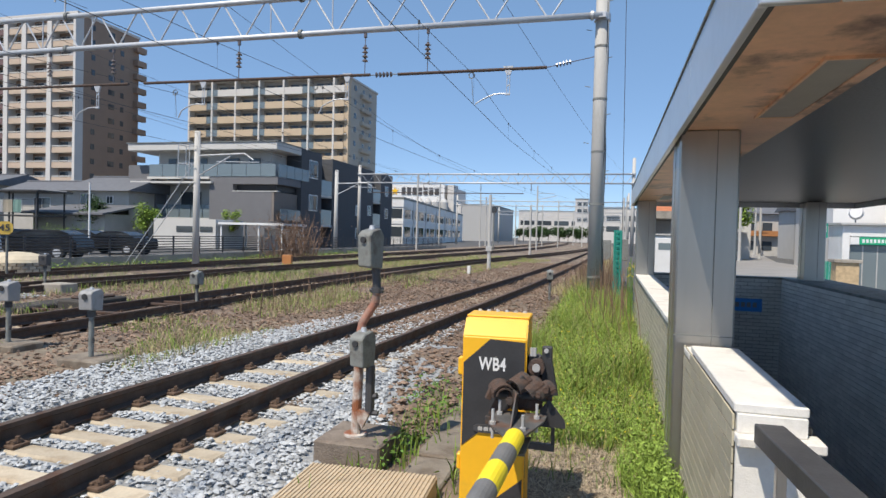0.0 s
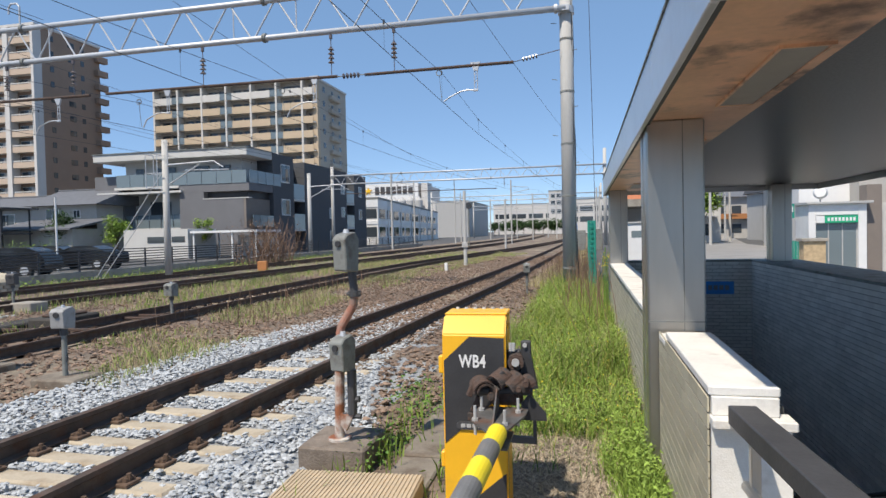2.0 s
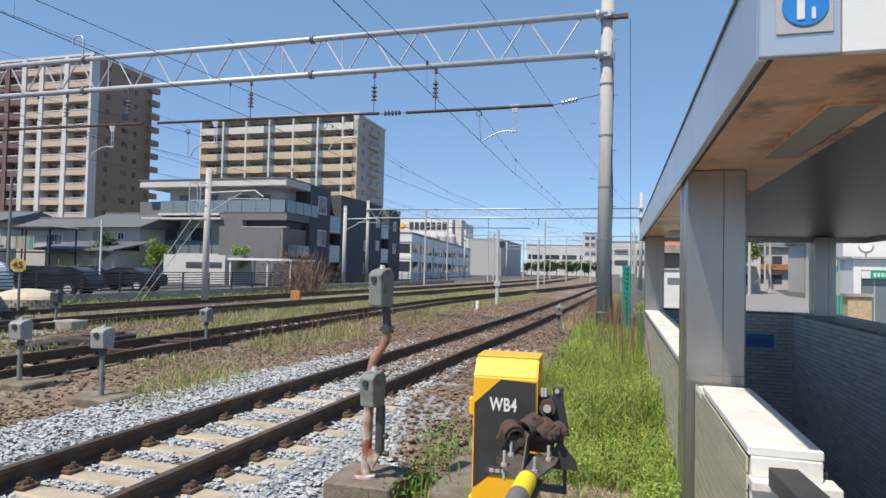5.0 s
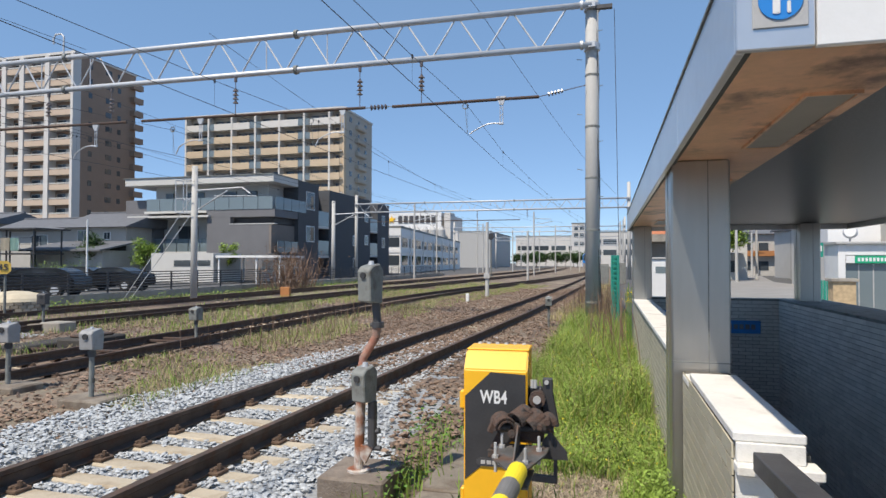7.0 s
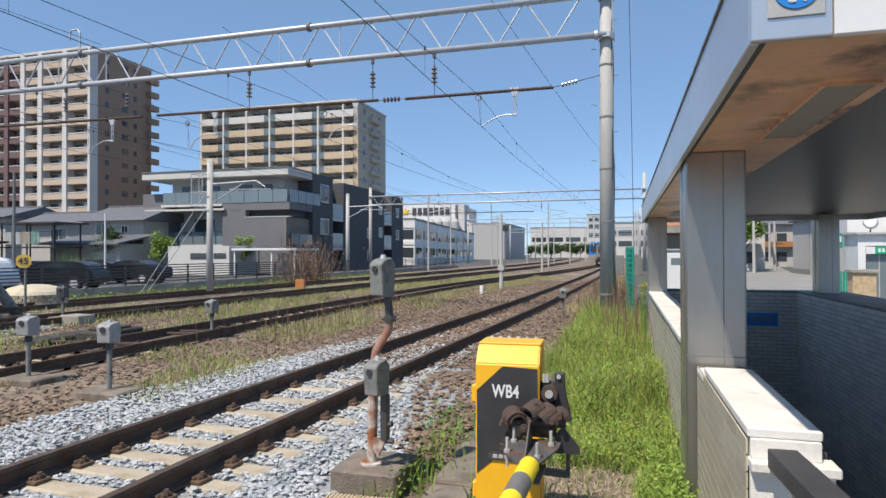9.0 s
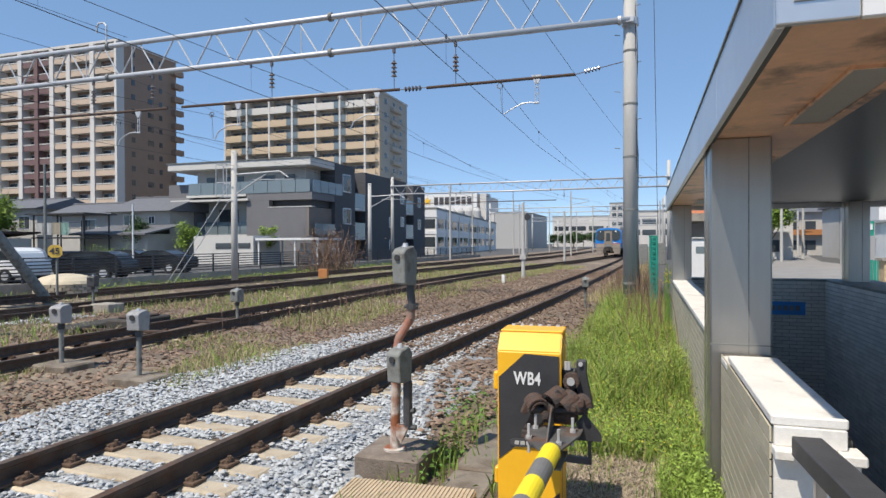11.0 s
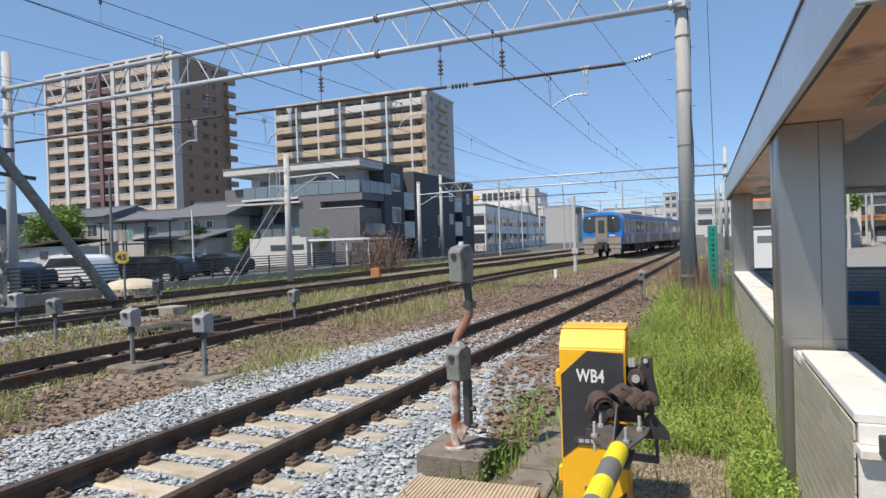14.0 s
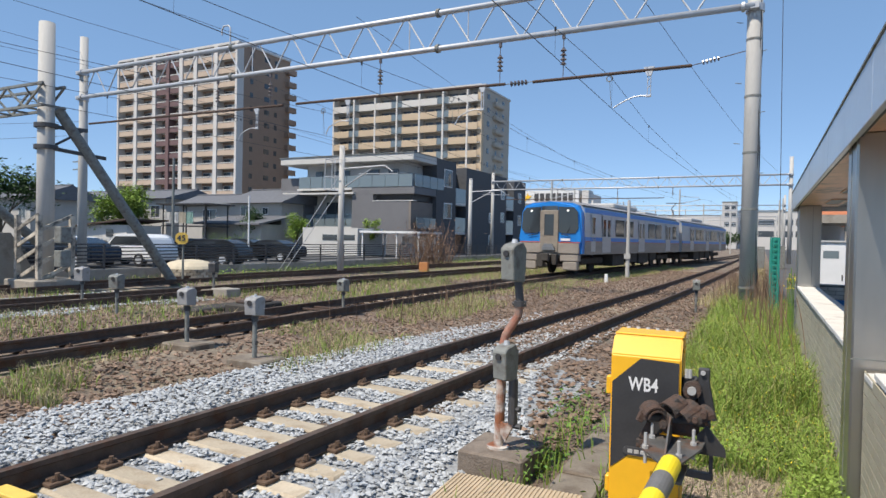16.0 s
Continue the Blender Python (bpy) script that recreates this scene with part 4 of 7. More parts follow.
    part("landing", block(PX1, WR, 2.9 + n * 0.36, YE, -4.3, GROUND + 0.09 - 0.17 * n - 0.02), M_stair, st)
    fl = thing("floor", "pale paving at the head of the stairs", "floor", kind="structure")
    part("paving", block(PX0 + 0.0, 3.80, 0.4, 2.9, GROUND - 0.3, -0.225), M_concrete, fl)
    # handrail inside
    hr = thing("handrail", "dark steel stair handrail with two bars", "handrail")
    for k, z in enumerate((0.78, 0.42)):
        bm = bmesh.new()
        rod(bm, (2.55, 3.0, GROUND + z), (2.55, 9.8, GROUND + z - 3.2), 0.02, seg=10)
        part("rail_bar", bm, M_darksteel, hr)
    for i in range(6):
        y = 3.1 + i * 1.3
        part("rail_post", bar((2.55, y, GROUND + 0.8 - (y - 3) * 0.47), (2.55, y, GROUND - 0.25 - (y - 3) * 0.47), 0.018, seg=8), M_darksteel, hr)
    gr = thing("grab_rail", "dark flat steel rail running off the end of the parapet", "rail")
    bm = bmesh.new()
    beam(bm, (0.595, 2.66, 0.565), (0.66, 1.25, 0.60), 0.105, 0.075)
    bmesh.ops.bevel(bm, geom=bm.edges[:], offset=0.004, segments=1, affect="EDGES")
    part("bar", bm, M_darksteel, gr)
    part("leg", block(0.60, 0.635, 2.55, 2.59, -0.23, 0.53, 0.003), M_stainless, gr)
    part("leg", block(0.64, 0.675, 1.30, 1.34, -0.23, 0.56, 0.003), M_stainless, gr)
    part("lower_bar", bar((0.60, 2.62, 0.30), (0.65, 1.3, 0.32), 0.022, seg=10), M_stainless, gr)


def column(x0, x1, y0, y1, z0, z1, inset=0.0):
    c = thing("canopy_column", "square column clad in brushed stainless steel sheet", "column", group="canopy columns")
    part("cladding", block(x0, x1, y0, y1, z0, z1, 0.012), M_stainless, c, "brushed stainless cladding")
    part("seam", block(x0 + (x1 - x0) * 0.62, x0 + (x1 - x0) * 0.62 + 0.006, y0 - 0.004, y0 - 0.001, z0 + 0.02, z1 - 0.002), M_greysteel, c)
    part("seam", block(x0 - 0.004, x0 - 0.001, y0 + (y1 - y0) * 0.5, y0 + (y1 - y0) * 0.5 + 0.006, z0 + 0.02, z1 - 0.002), M_greysteel, c)
    if z0 < 0:
        part("base_course", block(x0 - 0.003, x1 + 0.003, y0 - 0.003, y0 + 0.0, 0.66, 0.668), M_greysteel, c)
    return c


def build_canopy():
    column(0.42, 0.795, 4.50, 4.93, GROUND - 0.2, 2.03)
    column(0.46, 0.80, 12.25, 12.65, 0.64, 2.03)
    column(WR + 0.18, WR + 0.50, 12.1, 12.5, 0.66, 2.03)
    column(WR + 0.20, WR + 0.55, 4.50, 4.93, 0.66, 2.03)
    c = thing("canopy", "flat steel canopy with bright fascia and copper-toned soffit", "canopy")
    y0, y1, x0, x1 = 2.03, 12.85, 0.375, 4.25
    # fascia panels down the long side
    n = 5
    cuts = [y0, 3.62, 5.9, 8.2, 10.5, y1]
    for a, b in zip(cuts, cuts[1:]):
        part("fascia_panel", block(x0, x0 + 0.03, a + 0.004, b - 0.004, 1.96, 2.28, 0.004), M_fascia, c)
    part("fascia_cap", block(x0 - 0.008, x0 + 0.04, y0 - 0.008, y1, 2.282, 2.295), M_greysteel, c)
    part("fascia_panel", block(x0, 0.585, y0 - 0.03, y0, 1.96, 2.62, 0.004), M_fascia, c)
    part("end_panel", block(0.59, x1, y0 - 0.028, y0, 1.96, 2.62, 0.003), M_white, c, "white painted fascia board")
    part("fascia_panel", block(x1 - 0.03, x1, y0, y1, 1.96, 2.28, 0.004), M_fascia, c)
    part("fascia_panel", block(x0 + 0.03, x1 - 0.03, y1 - 0.03, y1, 1.96, 2.28, 0.004), M_fascia, c)
    part("roof_deck", block(x0 + 0.03, x1 - 0.03, y0, y1 - 0.03, 2.20, 2.28), M_greysteel, c)
    # recessed copper border, stepped inside the fascia
    for (a, b, p, q) in ((x0 + 0.075, 1.06, y0 + 0.10, y1 - 0.1),):
        for k in range(5):
            s, e = p + (q - p) * k / 5, p + (q - p) * (k + 1) / 5
            part("soffit_panel", block(a, b, s + 0.003, e - 0.003, 2.03, 2.05), M_soffit, c, "copper-toned stained soffit sheet")
    part("soffit_panel", block(1.064, x1 - 0.06, y0 + 0.10, y0 + 0.42, 2.03, 2.05), M_soffit, c, "copper-toned stained soffit sheet")
    part("shadow_gap", block(x0 + 0.03, x0 + 0.072, y0, y1 - 0.03, 2.0, 2.04), M_darksteel, c)
    part("shadow_gap", block(x0 + 0.075, x1 - 0.03, y0 + 0.002, y0 + 0.095, 2.005, 2.04), M_darksteel, c)
    for y in (2.85, 5.6, 8.2, 10.6):
        lp = part("light_panel", block(0.80, 0.985, y, y + 1.22, 2.022, 2.028), mat("frosted_panel", (0.30, 0.29, 0.26), 0.5, vary=0.08, bump=0.02), c, "frosted grey light cover")
        for a, b, p, q in ((0.785, 0.80, y - 0.015, y + 1.235), (0.985, 1.0, y - 0.015, y + 1.235), (0.80, 0.985, y - 0.015, y), (0.80, 0.985, y + 1.22, y + 1.235)):
            part("light_frame", block(a, b, p, q, 2.016, 2.03), M_soffit, c)
    part("dark_ceiling", block(1.062, x1 - 0.06, y0 + 0.425, y1 - 0.1, 2.05, 2.08), M_granite_dark, c, "dark speckled ceiling panels")
    # round pedestrian sign on a pale plate
    s = thing("pedestrian_sign", "round blue pedestrian sign on a pale square plate", "sign")
    cx, cz, y = 0.492, 2.098, y0 - 0.034
    part("plate", block(cx - 0.074, cx + 0.074, y - 0.002, y + 0.003, cz - 0.078, cz + 0.085, 0.002), M_lightgrey, s)
    part("disc", bar((cx, y - 0.006, cz + 0.003), (cx, y - 0.002, cz + 0.003), 0.060, seg=40), M_blue_sign, s)
    bm = bmesh.new()
    box(bm, cx - 0.022, cx - 0.002, y - 0.009, y - 0.006, cz - 0.040, cz + 0.038, 0.003)
    box(bm, cx + 0.016, cx + 0.026, y - 0.009, y - 0.006, cz - 0.040, cz - 0.004, 0.003)
    part("symbol_bar", bm, M_white, s, "plain white upright symbol bars")


build_underpass()
build_canopy()


# ---- wires and line furniture ----
def build_wires():
    for k, line in enumerate(LINES):
        o = thing("catenary_wire", "thin black overhead contact wire with droppers above a track", "wire", group="catenary wires")
        ys = [-24, 17.05, 66, 118, 165]
        con, mes = [], []
        zc = 4.95 if k == 0 else 4.78

        def over(y):
            """Where the wire hangs across the track: pulled aside at the near gantry."""
            if k:
                return along(line, y)[0].x + (0.12 if k % 2 else -0.12)
            return -3.8 if y <= 24 else -3.8 + (along(line, 66)[0].x - 0.1 + 3.8) * min(1, (y - 24) / 42) if y < 66 else along(line, y)[0].x - 0.1

        for a, b in zip(ys, ys[1:]):
            con += [Vector((over(a + (b - a) * i / 8), a + (b - a) * i / 8, zc)) for i in range(8)]
            for i in range(8):
                f = i / 8
                y = a + (b - a) * f
                mes.append(Vector((over(y), y, zc + 0.80 - 0.55 * 4 * f * (1 - f))))
        part("contact_wire", wire(con, 0.0075), M_wire, o)
        part("messenger_wire", wire(mes, 0.0065), M_wire, o)
        for c, m in list(zip(con, mes))[1:24]:
            bm = bar(m - Vector((0, 0, 0.05)), m + Vector((0, 0, 0.03)), 0.022, seg=6)
            rod(bm, c, m - Vector((0, 0, 0.04)), 0.003, seg=4, caps=False)
            part("dropper", bm, M_wire, o)
    f = thing("feeder_wire", "black feeder cables strung along the gantries", "wire", group="feeder wires")
    for pts in (((-3.4, 17.05, 8.32), (1.0, 66, 8.3)), ((-5.9, -22, 8.4), (-3.4, 17.05, 8.32)), ((-26.6, 17.05, 8.6), (-27.3, 66, 8.2)), ((-26.6, -24, 8.7), (-26.6, 17.05, 8.6)),
                ((-20.5, -24, 8.9), (-20.5, 17.05, 8.5)), ((-20.5, 17.05, 8.5), (-22, 66, 8.2)), ((-17.0, -24, 9.0), (-17.0, 17.05, 8.5)), ((-24.0, -24, 9.8), (-27.0, 17.3, 9.2)),
                ((-12.2, 17.05, 8.6), (-15, 66, 8.2)), ((-27.0, 17.3, 6.2), (-60, 15, 7.5)), ((-27.0, 17.3, 5.6), (-60, 16, 6.4)), ((0.2, 17.3, 8.2), (0.3, 17.3, 1.0))):
        part("cable", wire(sag(*pts, 0.5 if abs(pts[0][1] - pts[1][1]) > 5 else 0.05), 0.008), M_wire, f)
    # registration arms under the cross bar
    for k, line in enumerate(LINES):
        x = along(line, 17.05)[0].x - 0.73 if k == 0 else along(line, 17.05)[0].x
        z = 4.95 if k == 0 else 4.8
        a = thing("registration_arm", "grey steel arm that steadies the contact wire", "bracket", group="registration arms")
        bm = bmesh.new()
        prism(bm, [(x + 0.76, 5.96), (x + 1.04, 5.96), (x + 0.96, 5.72), (x + 0.86, 5.72)], 1, 17.02, 17.08)
        for dx in (0.87, 0.95):
            rod(bm, (x + dx, 17.05, 5.96), (x + dx, 17.05, 5.2), 0.013, seg=6)
        for q in (5.4, 5.6):
            rod(bm, (x + 0.87, 17.05, q), (x + 0.95, 17.05, q + 0.08), 0.012, seg=6)
        box(bm, x + 0.83, x + 0.97, 17.02, 17.08, 5.17, 5.23, 0.01)
        part("drop_bracket", bm, M_galv, a)
        bm = bmesh.new()
        pts = [(x + 0.9, 5.2), (x + 0.7, 5.22), (x + 0.5, 5.2), (x + 0.3, 5.12), (x + 0.12, 5.03), (x, z)]
        for p, q in zip(pts, pts[1:]):
            rod(bm, (p[0], 17.05, p[1]), (q[0], 17.05, q[1]), 0.02, seg=8)
        part("steady_arm", bm, M_galv, a)
        bm = bmesh.new()
        for i in range(7):
            t = i * 0.9
            rod(bm, (x - 0.12 + 0.09 * math.cos(t), 17.05, z + 0.80 + 0.09 * math.sin(t)), (x - 0.12 + 0.09 * math.cos(t + 1.3), 17.03, z + 0.80 + 0.1 * math.sin(t + 1.3)), 0.012, seg=5)
        rod(bm, (x - 0.12, 17.05, z + 0.75), (x - 0.06, 17.05, z + 0.02), 0.007, seg=5)
        part("hanger_clamp", bm, M_greysteel, a)
    h = thing("strain_insulator", "brown strain insulator string at the near pole", "insulator")
    bm = bmesh.new()
    rod(bm, (-1.8, 17.05, 5.88), (-0.56, 17.1, 6.12), 0.012, seg=6)
    for i in range(5):
        c = Vector((-1.8, 17.05, 5.88)).lerp(Vector((-0.56, 17.1, 6.12)), 0.2 + i * 0.07)
        rod(bm, c, c + Vector((0.04, 0, 0.008)), 0.06, seg=8)
    part("string", bm, M_ceramic, h)
    h = thing("strain_insulator", "brown strain insulator set into the cross bar", "insulator")
    for i in range(5):
        c = Vector((-6.70 + i * 0.11, 17.05, 5.88))
        part("disc", bar(c, c + Vector((0.045, 0, 0)), 0.085, 0.05, seg=10), M_ceramic, h)
    part("link", bar((-6.9, 17.05, 5.88), (-6.03, 17.05, 5.88), 0.014, seg=6), M_greysteel, h)
    gw = thing("guy_wire", "pair of thin steel guy wires staying the bracket pole", "wire")
    for dx in (0, 0.35):
        part("stay", wire([(-17.1, 23.0, 4.3 - dx * 2), (-20.3 + dx, 22.5, GROUND)], 0.018), M_galv, gw)
    lm = thing("gantry_lamp", "small hooked pipe lamp on the truss", "lamp")
    bm = bmesh.new()
    for a, b in (((-17.9, 8.3), (-17.9, 9.0)), ((-17.9, 9.0), (-18.0, 9.12)), ((-18.0, 9.12), (-18.25, 9.12)), ((-18.25, 9.12), (-18.33, 9.0)), ((-18.33, 9.0), (-18.33, 8.8))):
        rod(bm, (a[0], 17.05, a[1]), (b[0], 17.05, b[1]), 0.03, seg=8)
    part("pipe", bm, M_galv, lm)
    # cable runs, bands and spikes on the near pole
    p = thing("pole_cable", "black cables strapped down the near concrete pole", "cable")
    for dx, dy in ((0.20, -0.02), (0.21, 0.05), (0.17, -0.10)):
        part("cable_run", wire([(-0.41 + dx * (1 - 0.02 * i) + 0.02 * math.sin(i * 1.7 + dx * 30), 17.3 + dy, -0.3 + i * 0.8) for i in range(13)], 0.022, 6), M_wire, p)
    for z in (0.25, 2.2, 3.6, 5.0, 6.4):
        part("band", bar((-0.39, 17.3, z), (-0.39, 17.3, z + 0.05), 0.207 - 0.003 * z, seg=20), M_greysteel, p)
    for i in range(9):
        z = 1.6 + i * 0.75
        part("climbing_spike", rod(bmesh.new(), (-0.45 + (-0.2 if i % 2 else 0.2), 17.22, z), (-0.45 + (-0.34 if i % 2 else 0.34), 17.2, z + 0.02), 0.010, seg=5), M_greysteel, p)
    part("top_bracket", block(-0.45, 0.15, 17.1, 17.25, 8.18, 8.28), M_darksteel, p)


build_wires()


def build_line_signs():
    s = thing("speed_sign", "faded yellow eight-sided speed board on a thin post", "sign")
    x, y = -17.0, 14.3
    part("post", bar((x, y, GROUND - 0.2), (x, y, 1.0), 0.035, seg=8), M_greysteel, s)
    bm = bmesh.new()
    prism(bm, [(-0.19, -0.1), (-0.1, -0.19), (0.1, -0.19), (0.19, -0.1), (0.19, 0.1), (0.1, 0.19), (-0.1, 0.19), (-0.19, 0.1)], 1, -0.015, 0.015)
    part("board", bm, M_signyellow, s, at=pose(x, y - 0.06, 1.17, 0, 0, 40))
    text_part("number", "45", 0.26, M_darksteel, s, pose(x + 0.012, y - 0.085, 1.17, 90, 0, 40))
    w = thing("marker_post", "short white marker post in the weeds", "post")
    part("stake", block(-5.85, -5.72, 25.9, 26.0, GROUND - 0.1, 0.02, 0.015), M_white, w)
    m = thing("signal_post", "slim grey post with a small plate between the tracks", "post")
    part("tube", bar((-5.8, 30.5, GROUND - 0.2), (-5.8, 30.5, 3.35), 0.10, 0.07, 10), M_pole, m)
    part("plate", block(-5.95, -5.65, 30.36, 30.39, 0.55, 0.8, 0.01), M_lightgrey, m)
    o = thing("orange_marker", "faded orange block marker by the outer track", "marker")
    part("block", block(-15.6, -15.1, 27.6, 27.8, GROUND - 0.05, 0.12, 0.02), M_orange, o)
    part("stake", block(-15.4, -15.3, 27.8, 27.85, GROUND - 0.2, 0.05), M_greysteel, o)
    pm = thing("point_machine", "dark oily point machine with rods beside the rails", "point machine")
    part("case", block(-9.95, -9.35, 9.4, 10.5, GROUND, -0.1, 0.03), M_bogie, pm)
    part("cover", block(-9.85, -9.45, 9.6, 10.3, -0.1, -0.05, 0.02), M_rust, pm)
    for y in (9.2, 10.7, 11.1):
        part("throw_rod", bar((-10.8, y, GROUND + 0.08), (-8.2, y + 0.1, GROUND + 0.1), 0.03, seg=6), M_rust, pm)
    part("case", block(-10.9, -10.3, 9.0, 10.9, GROUND, -0.22, 0.03), M_bogie, pm)
    pc = thing("relay_box", "squat concrete relay block in the weeds", "relay box")
    part("block", block(-13.2, -12.6, 12.0, 12.5, GROUND - 0.1, -0.12, 0.02), M_concrete, pc)
    g = thing("green_fence", "green painted mesh fence beside the parapet", "fence")
    for y in (15.9, 18, 20.2, 22.5, 25):
        part("post", bar((0.2, y, GROUND - 0.2), (0.2, y, 1.5), 0.05 if y > 16 else 0.045, seg=8), M_green, g)
    for i in range(10):
        part("rail_bar", bar((0.2, 15.9, -0.15 + i * 0.17), (0.2, 25, -0.15 + i * 0.17), 0.012, seg=5), M_green, g)
    bm = bmesh.new()
    for i in range(110):
        y = 15.95 + i * 0.082
        beam(bm, (0.2, y, -0.2), (0.2, y, 1.42), 0.012, 0.012)
    part("mesh_wires", bm, M_green, g)
    for x in (0.10, 0.25):
        part("gate_post", bar((x, 15.8, GROUND), (x, 15.8, 1.52), 0.028, seg=8), M_green, g)
    for i in range(15):
        part("rung", block(0.10, 0.25, 15.785, 15.815, -0.2 + i * 0.12, -0.16 + i * 0.12), M_green, g)


build_line_signs()


# ---- far side of the tracks ----
def build_side_pole():
    p = thing("strutted_pole", "thick concrete line pole with lattice arm and hazard-striped guard", "pole")
    x, y = -17.9, 10.4
    part("mast", bar((x, y, GROUND - 0.3), (x, y, 7.1), 0.235, 0.20, 20), M_pole, p, smooth=True)
    bm = bmesh.new()
    for z in (4.75, 5.35):
        for dy in (-0.3, 0.3):
            beam(bm, (x + 0.35, y + dy, z), (x - 10, y + dy, z), 0.07, 0.07)
    for i in range(12):
        xa, xb = x + 0.35 - i * 0.86, x + 0.35 - (i + 1) * 0.86
        for dy in (-0.3, 0.3):
            beam(bm, (xa, y + dy, 4.75 if i % 2 else 5.35), (xb, y + dy, 5.35 if i % 2 else 4.75), 0.05, 0.05)
        beam(bm, (xa, y - 0.3, 5.35), (xb, y + 0.3, 5.35), 0.04, 0.04)
        beam(bm, (xa, y - 0.3, 4.75), (xa, y + 0.3, 4.75), 0.05, 0.05)
    part("lattice_arm", bm, M_greysteel, p, "dark grey steel lattice arm")
    bm = bmesh.new()
    beam(bm, (x, y + 0.1, 4.25), (x + 0.3, y + 1.0, 4.25), 0.1, 0.1)
    beam(bm, (x, y + 0.1, 3.65), (x + 0.4, y + 1.5, 3.5), 0.1, 0.1)
    beam(bm, (x, y + 0.1, 3.65), (x + 0.3, y + 0.9, 4.25), 0.07, 0.07)
    for z in (3.65, 4.25):
        rod(bm, (x, y, z - 0.06), (x, y, z + 0.06), 0.30, seg=20)
    part("strut_bracket", bm, M_darksteel, p)
    part("strut", bar((x + 0.1, y + 0.25, 4.75), (-17.1, 14.25, GROUND - 0.2), 0.15, 0.15, 12), M_greysteel, p, "dark leaning strut")
    M_guard = mat("pale_guard", (0.5, 0.45, 0.38), 0.8, vary=0.3, scale=4, tint=(0.08, 0.08, 0.08), stain=0.5, stain_scale=3)
    for dx, dy in ((-0.5, -0.45), (0.5, -0.45), (0.5, 0.45), (-0.5, 0.45)):
        part("guard_post", beam(bmesh.new(), (x + dx, y + dy, GROUND + 0.3), (x + dx, y + dy, 1.75), 0.12, 0.12), M_guard, p)
    M_striped = mat("striped_guard", (0.55, 0.50, 0.42), 0.8, vary=0.3, scale=4, tint=(0.06, 0.06, 0.06), stain=0.6, stain_scale=2.5)
    for i in range(4):
        z = GROUND + 0.35 + i * 0.45
        for a, c in (((x - 0.5, y - 0.47, z), (x + 0.5, y - 0.47, z + 0.42)), ((x + 0.52, y - 0.45, z), (x + 0.52, y + 0.45, z + 0.42))):
            part("guard_brace", beam(bmesh.new(), a, c, 0.04, 0.09), M_striped, p, "black and pale striped brace")
    part("footing", block(x - 0.7, x + 0.75, y - 0.7, y + 0.7, GROUND - 0.1, GROUND + 0.35, 0.03), M_concrete, p)
    for i, (dx, z) in enumerate(((0.75, 1.0), (0.75, 0.35))):
        part("switch_box", block(x + dx, x + dx + 0.3, y - 0.2, y + 0.1, z, z + 0.45, 0.02), M_greysteel, p)
    q = thing("leaning_strut", "dark leaning steel strut beyond the fence", "strut")
    part("tube", bar((-19.3, 7.2, 4.2), (-18.9, 12.6, GROUND - 0.2), 0.14, 0.14, 12), M_greysteel, q)
    rw = thing("abutment", "grey concrete abutment wall at the end of the fence", "wall")
    bm = bmesh.new()
    prism(bm, [(8.2, GROUND - 0.1), (11.2, GROUND - 0.1), (10.2, 1.25), (8.2, 1.25)], 0, -20.2, -19.2)
    part("block", bm, M_concrete, rw)
    # dome-topped store of rounded bricks
    d = thing("gravel_store", "low round brick store with a pale domed top", "store")
    cx, cy = -18.75, 16.1
    bm = bmesh.new()
    prof = [(0.97, 0.06), (0.90, 0.16), (0.72, 0.28), (0.42, 0.36), (0.08, 0.39)]
    rings = [[bm.verts.new((cx + r * math.cos(a * math.pi / 12), cy + r * math.sin(a * math.pi / 12), z)) for a in range(24)] for r, z in prof]
    for r, s in zip(rings, rings[1:]):
        for i in range(24):
            bm.faces.new((r[i], r[(i + 1) % 24], s[(i + 1) % 24], s[i]))
    bm.faces.new(rings[-1])
    bm.faces.new(rings[0][::-1])
    part("dome", bm, mat("pale_dome", (0.55, 0.48, 0.36), 0.9, vary=0.1, scale=3, bump=0.1), d)
    bl = mesh_of("brick", block(-0.10, 0.10, -0.06, 0.06, -0.05, 0.05, 0.012), mat("store_brick", (0.40, 0.35, 0.27), 0.9, vary=0.2, per_object=0.25))
    for row in range(4):
        for i in range(27):
            a = (i + 0.5 * (row % 2)) * 2 * math.pi / 27
            ob = new("brick", bl)
            ob.parent = d
            ob.matrix_basis = Matrix.Translation((cx + 0.90 * math.cos(a), cy + 0.90 * math.sin(a), GROUND + 0.05 + row * 0.105)) @ Matrix.Rotation(a + math.pi / 2, 4, "Z")
    part("core", bar((cx, cy, GROUND - 0.1), (cx, cy, 0.05), 0.87, seg=24), M_mortar, d)


def build_fence():
    f = thing("trackside_fence", "dark horizontal-bar fence on a low concrete wall", "fence")
    x = -20.6
    part("plinth", block(x - 0.12, x + 0.12, -6, 78, GROUND - 0.2, 0.02, 0.01), M_concrete, f, "low concrete plinth")
    for i in range(42):
        y = -6 + i * 2.0
        part("post", block(x - 0.03, x + 0.03, y - 0.03, y + 0.03, 0.02, 0.92), M_darksteel, f)
    for k in range(7):
        z = 0.12 + k * 0.125
        part("rail_bar", block(x - 0.022, x + 0.022, -6, 76, z, z + 0.045), M_darksteel, f)


